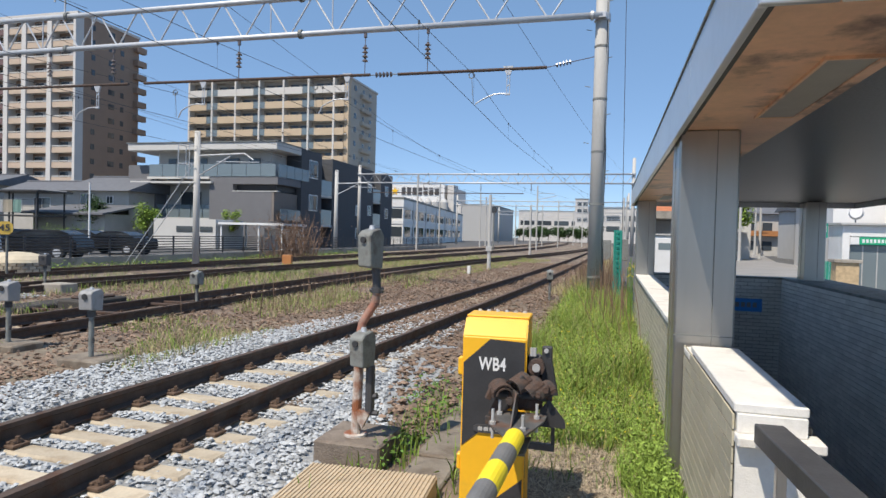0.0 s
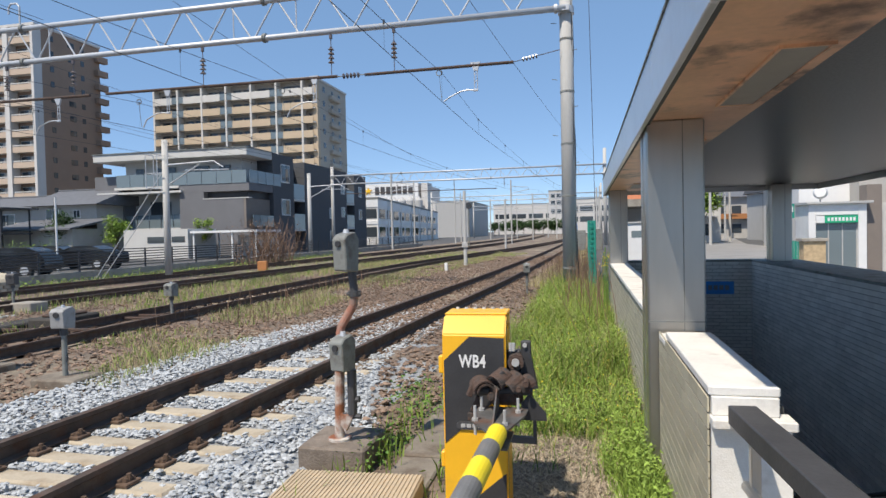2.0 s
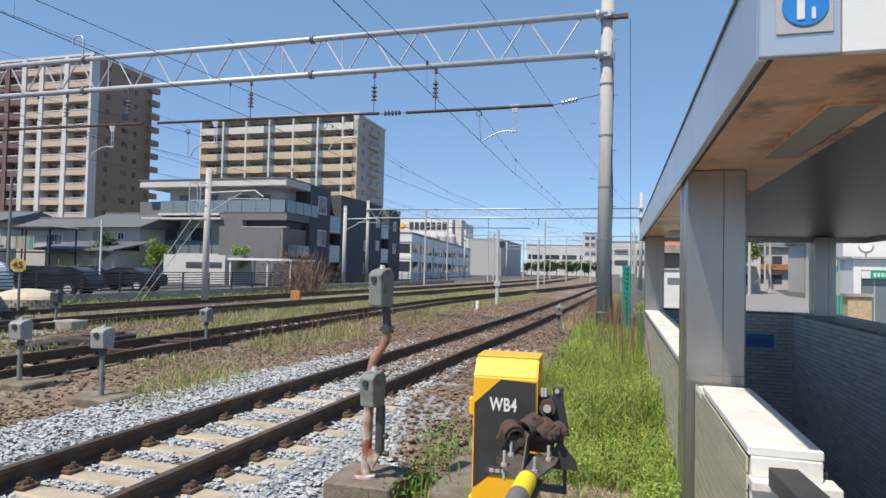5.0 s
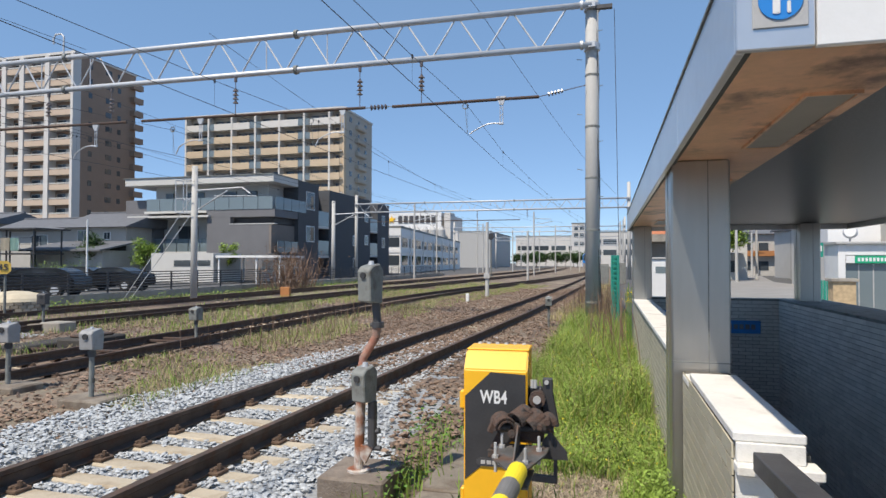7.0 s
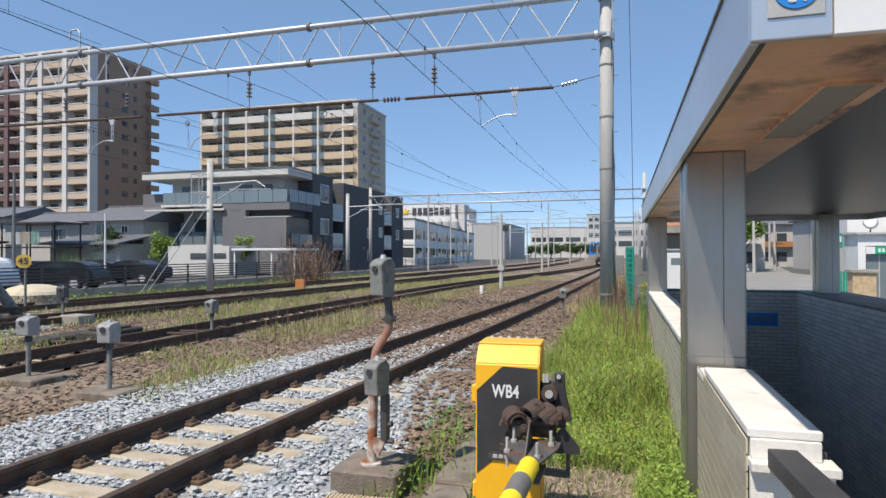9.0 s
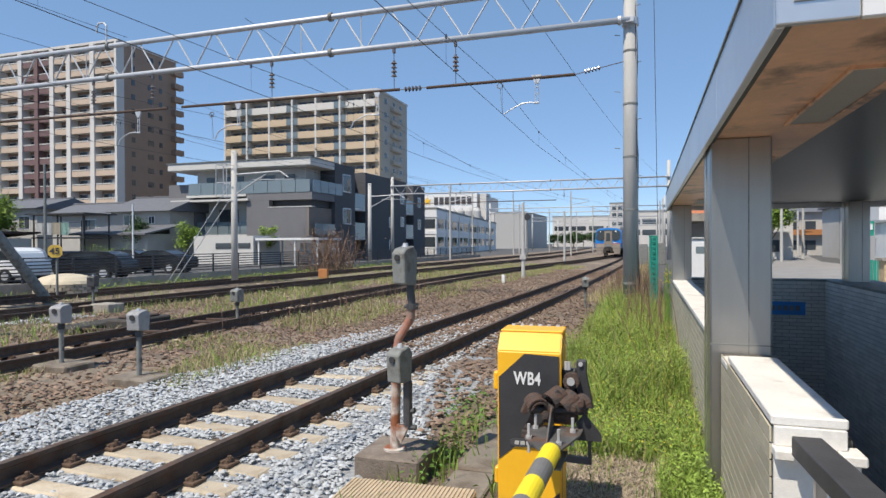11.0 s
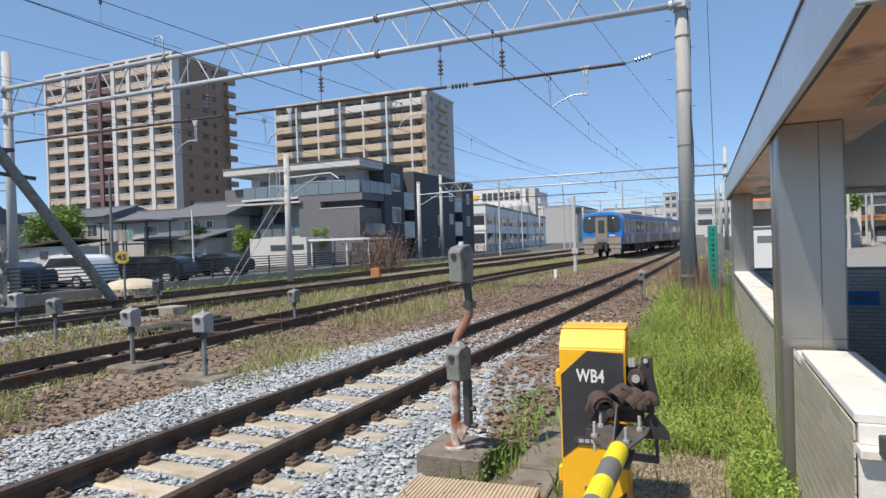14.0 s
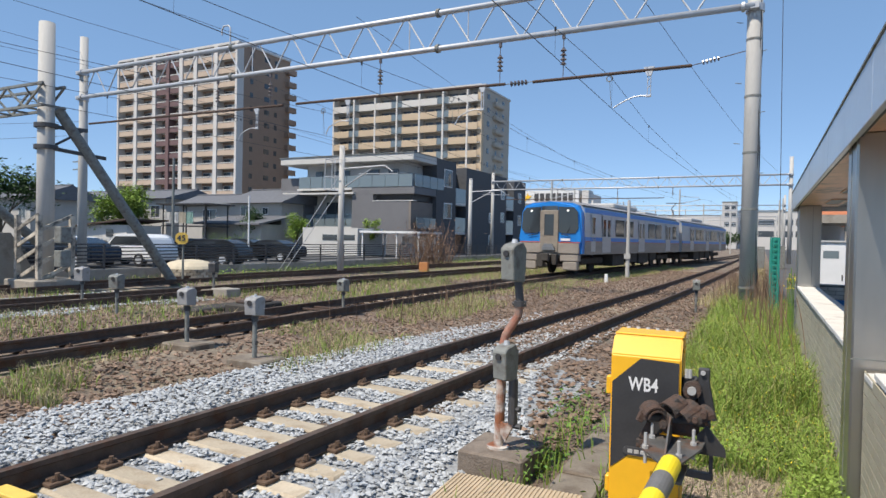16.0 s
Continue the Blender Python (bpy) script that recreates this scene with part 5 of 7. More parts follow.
def car(x, y, yaw, paint, label, kind="sedan"):
    c = thing("parked_car", label, "car", Matrix.Translation((x, y, GROUND)) @ Matrix.Rotation(yaw, 4, "Z"), group="parked cars")
    high = {"suv": 1.62, "wagon": 1.42}.get(kind, 1.40)
    # length along x, front at +x
    bm = bmesh.new()
    prism(bm, [(-2.2, 0.32), (2.15, 0.30), (2.25, 0.55), (2.15, 0.82), (1.25, 0.98), (-2.15, 1.02), (-2.25, 0.7)], 1, -0.86, 0.86)
    bmesh.ops.bevel(bm, geom=bm.edges[:], offset=0.07, segments=2, affect="EDGES")
    part("body", bm, paint, c)
    bm = bmesh.new()
    prof = [(-2.05, 1.0), (1.15, 0.97), (0.45, high - 0.06), (-0.2, high), (-1.4, high - 0.02), (-1.85, high - 0.2)] if kind != "sedan" else [(-1.75, 1.0), (1.05, 0.97), (0.35, high - 0.05), (-0.2, high), (-0.9, high - 0.03), (-1.5, high - 0.25)]
    prism(bm, prof, 1, -0.74, 0.74)
    bmesh.ops.bevel(bm, geom=bm.edges[:], offset=0.06, segments=2, affect="EDGES")
    part("cabin", bm, paint, c)
    for s in (-1, 1):
        bm = bmesh.new()
        ins = [(-1.55, 1.06), (0.82, 1.04), (0.38, high - 0.14), (-1.25, high - 0.12)]
        prism(bm, ins, 1, s * 0.742, s * 0.75)
        part("side_window", bm, M_trainglass, c)
        for xx in (-1.35, 1.35):
            w = part("wheel", bar((xx, s * 0.62, 0.33), (xx, s * 0.88, 0.33), 0.33, seg=20), M_tyre, c)
            part("rim", bar((xx, s * 0.87, 0.33), (xx, s * 0.89, 0.33), 0.2, seg=16), M_galv, w)
        part("headlight", block(2.02, 2.2, s * 0.55 - 0.16, s * 0.55 + 0.16, 0.66, 0.80, 0.03), M_glass_blue, c)
    bm = bmesh.new()
    a = [(1.12, 1.0), (0.50, high - 0.1), (0.53, high - 0.09), (1.17, 1.02)]
    prism(bm, a, 1, -0.66, 0.66)
    part("windscreen", bm, M_trainglass, c)


def pitched_house(x0, x1, y0, y1, eave, ridge, wall, label, windows=()):
    h = thing("old_house", label, "house", group="old houses")
    part("wall", block(x0, x1, y0, y1, GROUND - 0.2, eave), wall, h)
    bm = bmesh.new()
    ym = (y0 + y1) / 2
    prism(bm, [(y0 - 0.8, eave - 0.15), (y1 + 0.8, eave - 0.15), (ym, ridge)], 0, x0 - 0.6, x1 + 0.6)
    part("roof", bm, M_roof_dark, h, "dark tiled gable roof")
    part("ridge_cap", block(x0 - 0.65, x1 + 0.65, ym - 0.15, ym + 0.15, ridge - 0.05, ridge + 0.12, 0.03), M_roof_dark, h)
    for (wx, wz, ww, wh) in windows:
        win = part("window", block(wx - ww / 2, wx + ww / 2, y0 - 0.06, y0 - 0.01, wz, wz + wh), M_white, h)
        part("pane", block(wx - ww / 2 + 0.07, wx - 0.03, y0 - 0.07, y0 - 0.062, wz + 0.07, wz + wh - 0.07), M_glass, win)
        part("pane", block(wx + 0.03, wx + ww / 2 - 0.07, y0 - 0.07, y0 - 0.062, wz + 0.07, wz + wh - 0.07), M_glass, win)
    return h


def build_old_houses():
    h = pitched_house(-52.6, -45.2, 50.5, 58.5, 4.9, 6.5, M_oldwall, "grey two-storey old house with dark tiled roof", [(-50.2, 3.3, 1.5, 1.2), (-47.4, 3.5, 0.8, 0.8), (-47, 0.4, 1.6, 1.6)])
    bm = bmesh.new()
    prism(bm, [(45.4, 2.3), (50.4, 3.25), (50.4, 3.4), (45.4, 2.45)], 0, -52.6, -43.4)
    part("lower_roof", bm, M_roof_dark, h, "dark tiled lean-to roof")
    part("lower_wall", block(-52.0, -43.9, 46.2, 50.5, GROUND - 0.2, 2.4), M_oldwall, h)
    pitched_house(-63.2, -54.4, 52.6, 59.4, 4.85, 6.15, M_oldwall, "low old house with a dark ribbed roof", [(-58, 2.6, 2.2, 1.6), (-61.5, 2.6, 1.6, 1.4)])
    pitched_house(-95, -68.5, 55, 64, 5.9, 7.25, M_oldwall, "long grey two-storey house with dark roof", [(-70.5, 3.3, 1.8, 1.6), (-73.8, 3.3, 1.6, 1.6), (-79.5, 3.4, 2.6, 1.6), (-84, 3.6, 0.9, 0.8), (-89, 3.4, 2.4, 1.6), (-75, 0.4, 2.2, 1.8)])
    pitched_house(-92, -71.5, 40, 48.5, 5.0, 6.6, M_oldwall, "weathered house with a wide dark roof", [(-73, 2.6, 1.4, 1.5), (-76, 2.6, 1.4, 1.5)])
    sd = thing("shed", "pale lean-to shed with a rusty brown roof", "shed")
    part("wall", block(-61.5, -53.0, 38.3, 42.0, GROUND, 2.0), M_house_pale, sd)
    bm = bmesh.new()
    prism(bm, [(-62.2, 1.62), (-52.4, 2.45), (-52.4, 2.6), (-62.2, 1.77)], 1, 37.7, 42.4)
    part("roof", bm, M_rust, sd, "rusty brown sheet roof")
    part("window", block(-56.0, -55.0, 38.24, 38.29, 0.9, 1.6), M_glass, sd)
    b = thing("drying_balcony", "dark roofed drying balcony hung with washing", "balcony")
    part("floor_slab", block(-53.8, -47.5, 42.6, 45.6, 2.0, 2.12), M_darksteel, b)
    part("roof", block(-54.2, -47.1, 42.3, 45.9, 4.15, 4.27), M_darksteel, b)
    for x in (-53.6, -50.7, -47.7):
        for y in (42.7, 45.5):
            part("post", block(x - 0.05, x + 0.05, y - 0.05, y + 0.05, GROUND, 4.15), M_darksteel, b)
    for z in (2.45, 2.85, 3.4):
        part("rail_bar", block(-53.6, -47.7, 42.68, 42.72, z, z + 0.04), M_darksteel, b)
    cols = [(0.75, 0.75, 0.75), (0.7, 0.72, 0.74), (0.62, 0.56, 0.46), (0.35, 0.55, 0.50)]
    for i, cl in enumerate(cols):
        l = thing("hung_sheet", "pale washed sheet hanging on the balcony rail", "laundry", group="washing")
        bm = bmesh.new()
        n = 6
        vs = [[bm.verts.new((-53.3 + i * 1.05 + k * 0.18, 42.6 - 0.05 * math.sin(k * 1.9 + i), z)) for k in range(n)] for z in (3.42, 2.9, 2.32)]
        for r, s in zip(vs, vs[1:]):
            for k in range(n - 1):
                bm.faces.new((r[k], r[k + 1], s[k + 1], s[k]))
        bmesh.ops.solidify(bm, geom=bm.faces[:], thickness=0.02)
        part("cloth", bm, mat("washed_cloth", cl, 0.9, vary=0.06, scale=4, bump=0.05), l)
    u = thing("utility_pole", "thin dark utility pole with cross arms", "pole")
    part("mast", bar((-48.0, 30.5, GROUND), (-48.0, 30.5, 7.2), 0.14, 0.10, 10), M_greysteel, u)
    bm = bmesh.new()
    for z in (6.2, 6.8):
        beam(bm, (-48.8, 30.5, z), (-47.2, 30.5, z), 0.08, 0.08)
    part("cross_arm", bm, M_greysteel, u)
    wp = thing("flag_pole", "slim white pole in the car park", "pole")
    part("mast", bar((-28.6, 29.0, GROUND), (-28.6, 29.0, 3.75), 0.06, 0.045, 8), M_white, wp)
    u2 = thing("utility_pole", "thin dark utility pole with cross arms", "pole")
    part("mast", bar((-44.0, 36.0, GROUND), (-44.0, 36.0, 7.6), 0.12, 0.09, 10), M_greysteel, u2)


def build_modern_house():
    h = thing("modern_house", "three-storey charcoal and grey house with glass balconies", "house")
    F = 53.0
    R = -30.6
    part("wall", block(-48.4, -45.0, F + 1, 62, GROUND, 7.7), M_house_grey, h)
    part("wall", block(-45.0, -38.0, F + 2.6, 64, GROUND, 6.3), M_house_pale, h, "set-back pale wall")
    part("wall", block(-38.0, R - 0.6, F, 57.55, GROUND, 5.0), M_house_grey, h)
    part("parapet_band", block(-38.0, R + 0.02, F, 57.55, 5.72, 6.42), M_house_grey, h)
    part("wall", block(-38.0, -35.4, F + 0.01, 57.5, 5.0, 5.72), M_house_grey, h)
    part("sill", block(-35.45, R + 0.03, F - 0.04, F + 0.5, 5.0, 5.08), M_house_pale, h)
    # black and dark brown fills carry the shade of slot and balcony
    part("recess", block(-35.4, R - 0.5, F + 0.7, 57.5, 5.08, 5.72), M_black, h, "slot recess coloured black for its shade")
    part("recess", block(R - 0.62, R - 0.35, F + 0.02, 57.55, 2.2, 5.0), M_shade, h, "balcony recess toned dark for its shade")
    part("balcony_slab", block(R - 0.6, R + 0.06, F, 57.55, 1.75, 2.2), M_house_dark, h)
    part("pier", block(R - 0.6, R + 0.02, F, F + 0.35, GROUND, 1.75), M_house_grey, h)
    # black fill in place of the shade under the balcony slab
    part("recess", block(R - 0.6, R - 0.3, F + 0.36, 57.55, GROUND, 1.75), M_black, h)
    part("charcoal_wall", block(R - 6, R + 0.05, 57.6, 62.2, GROUND, 9.75), M_house_dark, h, "charcoal clad flank")
    part("charcoal_wall", block(R - 9, R - 1.3, 62.21, 65.0, GROUND, 8.9), M_house_dark, h, "set-back charcoal wall between the wings")
    part("charcoal_wall", block(R - 10, R, 65.01, 77.6, GROUND, 9.55), M_house_dark, h, "charcoal clad rear wing")
    part("charcoal_wall", block(R - 10, R - 1.2, 77.61, 80.4, GROUND, 8.9), M_house_dark, h)
    part("charcoal_wall", block(R - 10, R, 80.41, 85.0, GROUND, 9.55), M_house_dark, h, "charcoal clad rear wing")
    for ya, yb, q in ((62.25, 64.95, 0.0), (77.65, 80.35, 0.2)):
        for z in (2.1 + q, 5.35 + q):
            part("balcony_slab", block(R - 1.3, R - 0.02, ya, yb, z - 0.25, z), M_house_pale, h)
            part("glass_panel", block(R - 0.06, R - 0.02, ya + 0.02, yb - 0.02, z, z + 1.65), M_glass_blue, h, "frosted glass balustrade panel")
    part("upper_storey", block(-45.2, -32.2, F + 1.6, 57.5, 6.35, 9.0), M_house_pale, h, "pale set-back top storey")
    part("roof", block(-47.4, R + 0.05, F - 0.3, 57.55, 9.0, 9.72, 0.04), M_house_pale, h, "thick flat overhanging roof")
    part("roof_edge", block(-47.5, R + 0.12, F - 0.4, 57.57, 9.72, 9.80), M_greysteel, h)
    part("slab_edge", block(-45.2, -38.0, F - 0.1, F + 2.6, 6.2, 6.42), M_house_pale, h)
    part("canopy_soffit", block(-47.0, -37.6, F - 0.35, F + 2.5, 5.75, 5.95), M_house_pale, h, "thin pale canopy over the recess")
    for i in range(9):
        a = -45.0 + i * 1.58
        part("glass_panel", block(a + 0.03, a + 1.55, F - 0.05, F - 0.02, 6.45, 7.65), M_glass_blue, h, "frosted glass balustrade panel")
    for i in range(4):
        a = F + i * 1.55
        part("glass_panel", block(R + 0.08, R + 0.11, a + 0.03, a + 1.5, 6.45, 7.65), M_glass_blue, h, "frosted glass balustrade panel")
    for i in range(3):
        a = F + 0.4 + i * 1.35
        part("glass_panel", block(R + 0.08, R + 0.11, a + 0.03, a + 1.3, 2.3, 3.4), M_glass_blue, h, "frosted glass balustrade panel")
    for i in range(5):
        a = -45.0 + i * 1.36
        part("glass_panel", block(a + 0.03, a + 1.3, F + 1.1, F + 1.13, 2.4, 3.7), M_glass_blue, h, "frosted glass balustrade panel")
    part("balcony_slab", block(-45.0, -38.2, F + 1.0, F + 2.6, 2.15, 2.4), M_house_pale, h)
    for x, z, w, hh in ((-43.5, 6.6, 1.0, 1.8), (-40.5, 6.6, 2.2, 1.8), (-36.5, 6.6, 1.6, 1.8), (-34, 6.6, 1.2, 1.8), (-42, 2.9, 2.4, 2.2), (-42, 0, 2.6, 2.0)):
        y = F + 1.6 if z > 6 else F + 2.6
        win = part("window", block(x - w / 2, x + w / 2, y - 0.07, y - 0.01, z, z + hh), M_greysteel, h)
        part("pane", block(x - w / 2 + 0.06, x - 0.02, y - 0.09, y - 0.072, z + 0.06, z + hh - 0.06), M_glass, win)
        part("pane", block(x + 0.02, x + w / 2 - 0.06, y - 0.09, y - 0.072, z + 0.06, z + hh - 0.06), M_glass, win)
    for y, z, w, hh, dx in ((60.2, 3.5, 1.9, 1.7, 0), (60.2, 6.9, 1.9, 1.9, 0), (72.4, 3.4, 1.3, 1.3, -0.05), (76.2, 3.6, 1.2, 1.3, -0.05), (72.4, 0.6, 1.2, 1.3, -0.05), (76.2, 6.6, 1.2, 1.4, -0.05), (82.6, 3.4, 1.2, 1.4, -0.05), (82.6, 6.5, 1.2, 1.4, -0.05)):
        win = part("window", block(R + dx + 0.055, R + dx + 0.11, y - w / 2, y + w / 2, z, z + hh), M_white, h)
        part("pane", block(R + dx + 0.115, R + dx + 0.13, y - w / 2 + 0.1, y - 0.03, z + 0.1, z + hh - 0.1), M_glass, win)
        part("pane", block(R + dx + 0.115, R + dx + 0.13, y + 0.03, y + w / 2 - 0.1, z + 0.1, z + hh - 0.1), M_glass, win)
    # low white garden wall building and carport in front
    g = thing("garage", "low white rendered garage with a slot window", "garage")
    part("wall", block(-37.7, -31.6, 45.0, 49.0, GROUND, 2.1, 0.01), M_house_pale, g)
    part("slot_window", block(-35.4, -33.8, 44.96, 45.05, 1.0, 1.5), M_glass, g)
    part("slot_window", block(-33.1, -31.9, 44.96, 45.05, 1.05, 1.5), M_glass, g)
    c = thing("carport", "white flat-roofed carport on slim posts", "carport")
    part("roof", block(-31.4, -25.4, 45.0, 49.0, 1.72, 1.9), M_white, c)
    for x in (-31.2, -27.7, -25.6):
        for y in (45.2, 48.8):
            part("post", block(x - 0.06, x + 0.06, y - 0.06, y + 0.06, GROUND, 1.72), M_white, c)
    part("back_panel", block(-29.3, -25.8, 48.7, 48.76, GROUND, 1.5), M_white, c)


def build_tower():
    t = thing("apartment_tower", "tall brown and white fourteen-storey apartment tower", "apartment building")
    x0, x1, y0, y1, n, fh = -141.5, -101.8, 99.5, 116, 14, 2.98
    top = 1.0 + n * fh
    part("wall", block(x0 + 0.5, x1, y0 + 1.6, y1, GROUND, top), M_tower_side, t, "brown tiled flank")
    part("roof", block(x0, x1 + 0.2, y0 - 0.1, y1 + 0.2, top, top + 0.5), M_tower_white, t)
    bays = [x0, -134.8, -128.2, -123.6, -119.2, -114.6, -108.2, x1]
    for i, x in enumerate(bays):
        part("pier", block(x - 0.55 if i else x, x + 0.55 if i < 7 else x + 0.05, y0 - 0.35, y0 + 1.6, GROUND, top), M_tower_white if i != 3 else M_tower_purple, t)
    for f in range(n):
        z = 1.0 + f * fh
        for i in range(7):
            a, b = bays[i] + 0.55, bays[i + 1] - 0.55
            dark = i in (2, 3)
            bal = part("balcony", block(a, b, y0 - 0.1, y0 + 0.12, z - 0.25, z + 0.85), M_tower_purple if dark else M_tower_beige, t)
            part("slab", block(a, b, y0 + 0.12, y0 + 1.6, z - 0.2, z), M_tower_white, bal)
            part("railing", block(a, b, y0 - 0.05, y0 + 0.0, z + 0.98, z + 1.18), M_house_pale, bal)
            win = part("window", block(a + 0.35, b - 0.35, y0 + 1.5, y0 + 1.58, z + 0.05, z + 2.15), M_house_pale, t)
            m = (a + b) / 2
            part("pane", block(a + 0.5, m - 0.1, y0 + 1.45, y0 + 1.49, z + 0.1, z + 2.05), M_glass, win)
            part("pane", block(m + 0.7, b - 0.5, y0 + 1.45, y0 + 1.49, z + 0.1, z + 2.05), M_glass, win)
        for y, w in ((103.5, 0.9), (108.3, 1.6), (111.2, 0.9)):
            part("window", block(x1 + 0.01, x1 + 0.06, y - w / 2, y + w / 2, z + 0.9, z + 2.0), M_glass, t)
        part("balcony", block(x1 + 0.0, x1 + 1.1, y1 - 1.6, y1 + 1.2, z - 0.2, z + 1.0), M_tower_side, t)


def build_apartments():
    t = thing("apartment_block", "eleven-storey beige apartment block with tan balconies", "apartment building")
    x0, x1, y0, y1, n, fh = -91.5, -53.5, 119.8, 136.5, 11, 2.93
    top = 1.4 + n * fh
    part("wall", block(x0, x1, y0 + 1.7, y1, GROUND, top), M_apt_wall, t)
    part("roof", block(x0 - 0.2, x1 + 0.2, y0 - 0.1, y1 + 0.2, top, top + 0.4), M_apt_white, t)
    cuts = [x0 + i * (x1 - 3 - x0) / 6 for i in range(7)]
    for x in cuts:
        part("fin", block(x - 0.2, x + 0.2, y0 - 0.15, y0 + 1.7, GROUND, top), M_apt_white, t)
    part("end_pier", block(x1 - 0.9, x1 + 0.1, y0 + 0.6, y0 + 1.8, GROUND, top), M_apt_balc, t)
    for f in range(n):
        z = 1.4 + f * fh
        m_b = M_apt_white if f == n - 1 else M_apt_balc
        for i in range(7):
            a = cuts[i] + 0.2
            b = cuts[i + 1] - 0.2 if i < 6 else x1 - 0.2
            # alternate solid parapets and barred gaps round the party fins
            gap_left, gap_right = i in (1, 3, 5), i in (0, 2, 4)
            s = a + (1.2 if gap_left else 0)
            e = b - (1.2 if gap_right else 0)
            if i == 6:
                e = x1 - 0.6
            bal = part("balcony", block(s, e, y0 - 0.1, y0 + 0.1, z - 0.3, z + 1.2, 0.04), m_b, t)
            part("slab", block(a, b, y0 + 0.1, y0 + 1.7, z - 0.2, z), M_apt_white, bal)
            if gap_left or gap_right:
                g0, g1 = (a, s) if gap_left else (e, b)
                part("grille", block(g0, g1, y0 - 0.02, y0 + 0.02, z - 0.1, z + 1.25), M_glass_blue, bal)
            # surround darker than the wall: balcony shade is put into its colour
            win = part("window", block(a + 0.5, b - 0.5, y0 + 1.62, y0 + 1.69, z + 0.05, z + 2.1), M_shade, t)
            m = (a + b) / 2
            part("pane", block(a + 0.7, m - 0.2, y0 + 1.56, y0 + 1.6, z + 0.1, z + 2.0), M_glass, win)
            part("pane", block(m + 0.4, b - 0.7, y0 + 1.56, y0 + 1.6, z + 0.1, z + 2.0), M_glass, win)
        for y, w in ((124.0, 1.2), (128.5, 0.8), (132.5, 1.2)):
            part("window", block(x1 + 0.01, x1 + 0.05, y - w / 2, y + w / 2, z + 0.9, z + 2.0), M_glass, t)
        part("corner_balcony", block(x1 - 0.2, x1 + 0.9, 126.5, 131.5, z - 0.2, z + 0.9, 0.2), M_apt_wall, t)


build_side_pole()
build_fence()
car(-28.9, 21.2, radians(186), M_car_white, "white sport utility car parked behind the fence", "suv")
car(-29.4, 18.4, radians(186), M_car_blue, "navy blue car parked behind the fence")
car(-27.0, 24.4, radians(196), M_car_black, "black station wagon parked behind the fence", "wagon")
car(-28.6, 31.0, radians(186), M_car_black, "black saloon parked by the white pole")
car(-33.4, 25.0, radians(186), M_car_silver, "silver car parked in the second row", "suv")
car(-34.6, 21.6, radians(186), M_car_white, "white hatchback parked in the second row")
car(-31.6, 27.4, radians(186), M_car_blue, "dark blue car parked in the second row")
car(-34.5, 35.0, radians(6), M_car_black, "dark car parked before the old house")
car(-28.2, 15.0, radians(186), M_car_black, "dark car parked at the end of the row")
build_old_houses()
build_modern_house()
build_tower()
build_apartments()


# ---- distance along the line ----
def windowed(name, label, x0, x1, y0, y1, top, wall, bands, side="x", category="building", roof=M_greysteel, step=4.0, gap=0.6):
    """A long block with window bands on the face towards the tracks and on the near end."""
    h = thing(name, label, category)
    part("wall", block(x0, x1, y0, y1, GROUND - 0.2, top), wall, h)
    part("roof", block(x0 - 0.15, x1 + 0.15, y0 - 0.15, y1 + 0.15, top, top + 0.35), roof, h)
    for z, hh in bands:
        y = y0 + 1.0
        while y + step - gap < y1:
            part("window", block(x1 + 0.01, x1 + 0.06, y, y + step - gap, z, z + hh), M_glass, h)
            y += step
        x = x0 + 1.0
        while x + step - gap < x1:
            part("window", block(x, x + step - gap, y0 - 0.06, y0 - 0.01, z, z + hh), M_glass, h)
            x += step
    return h


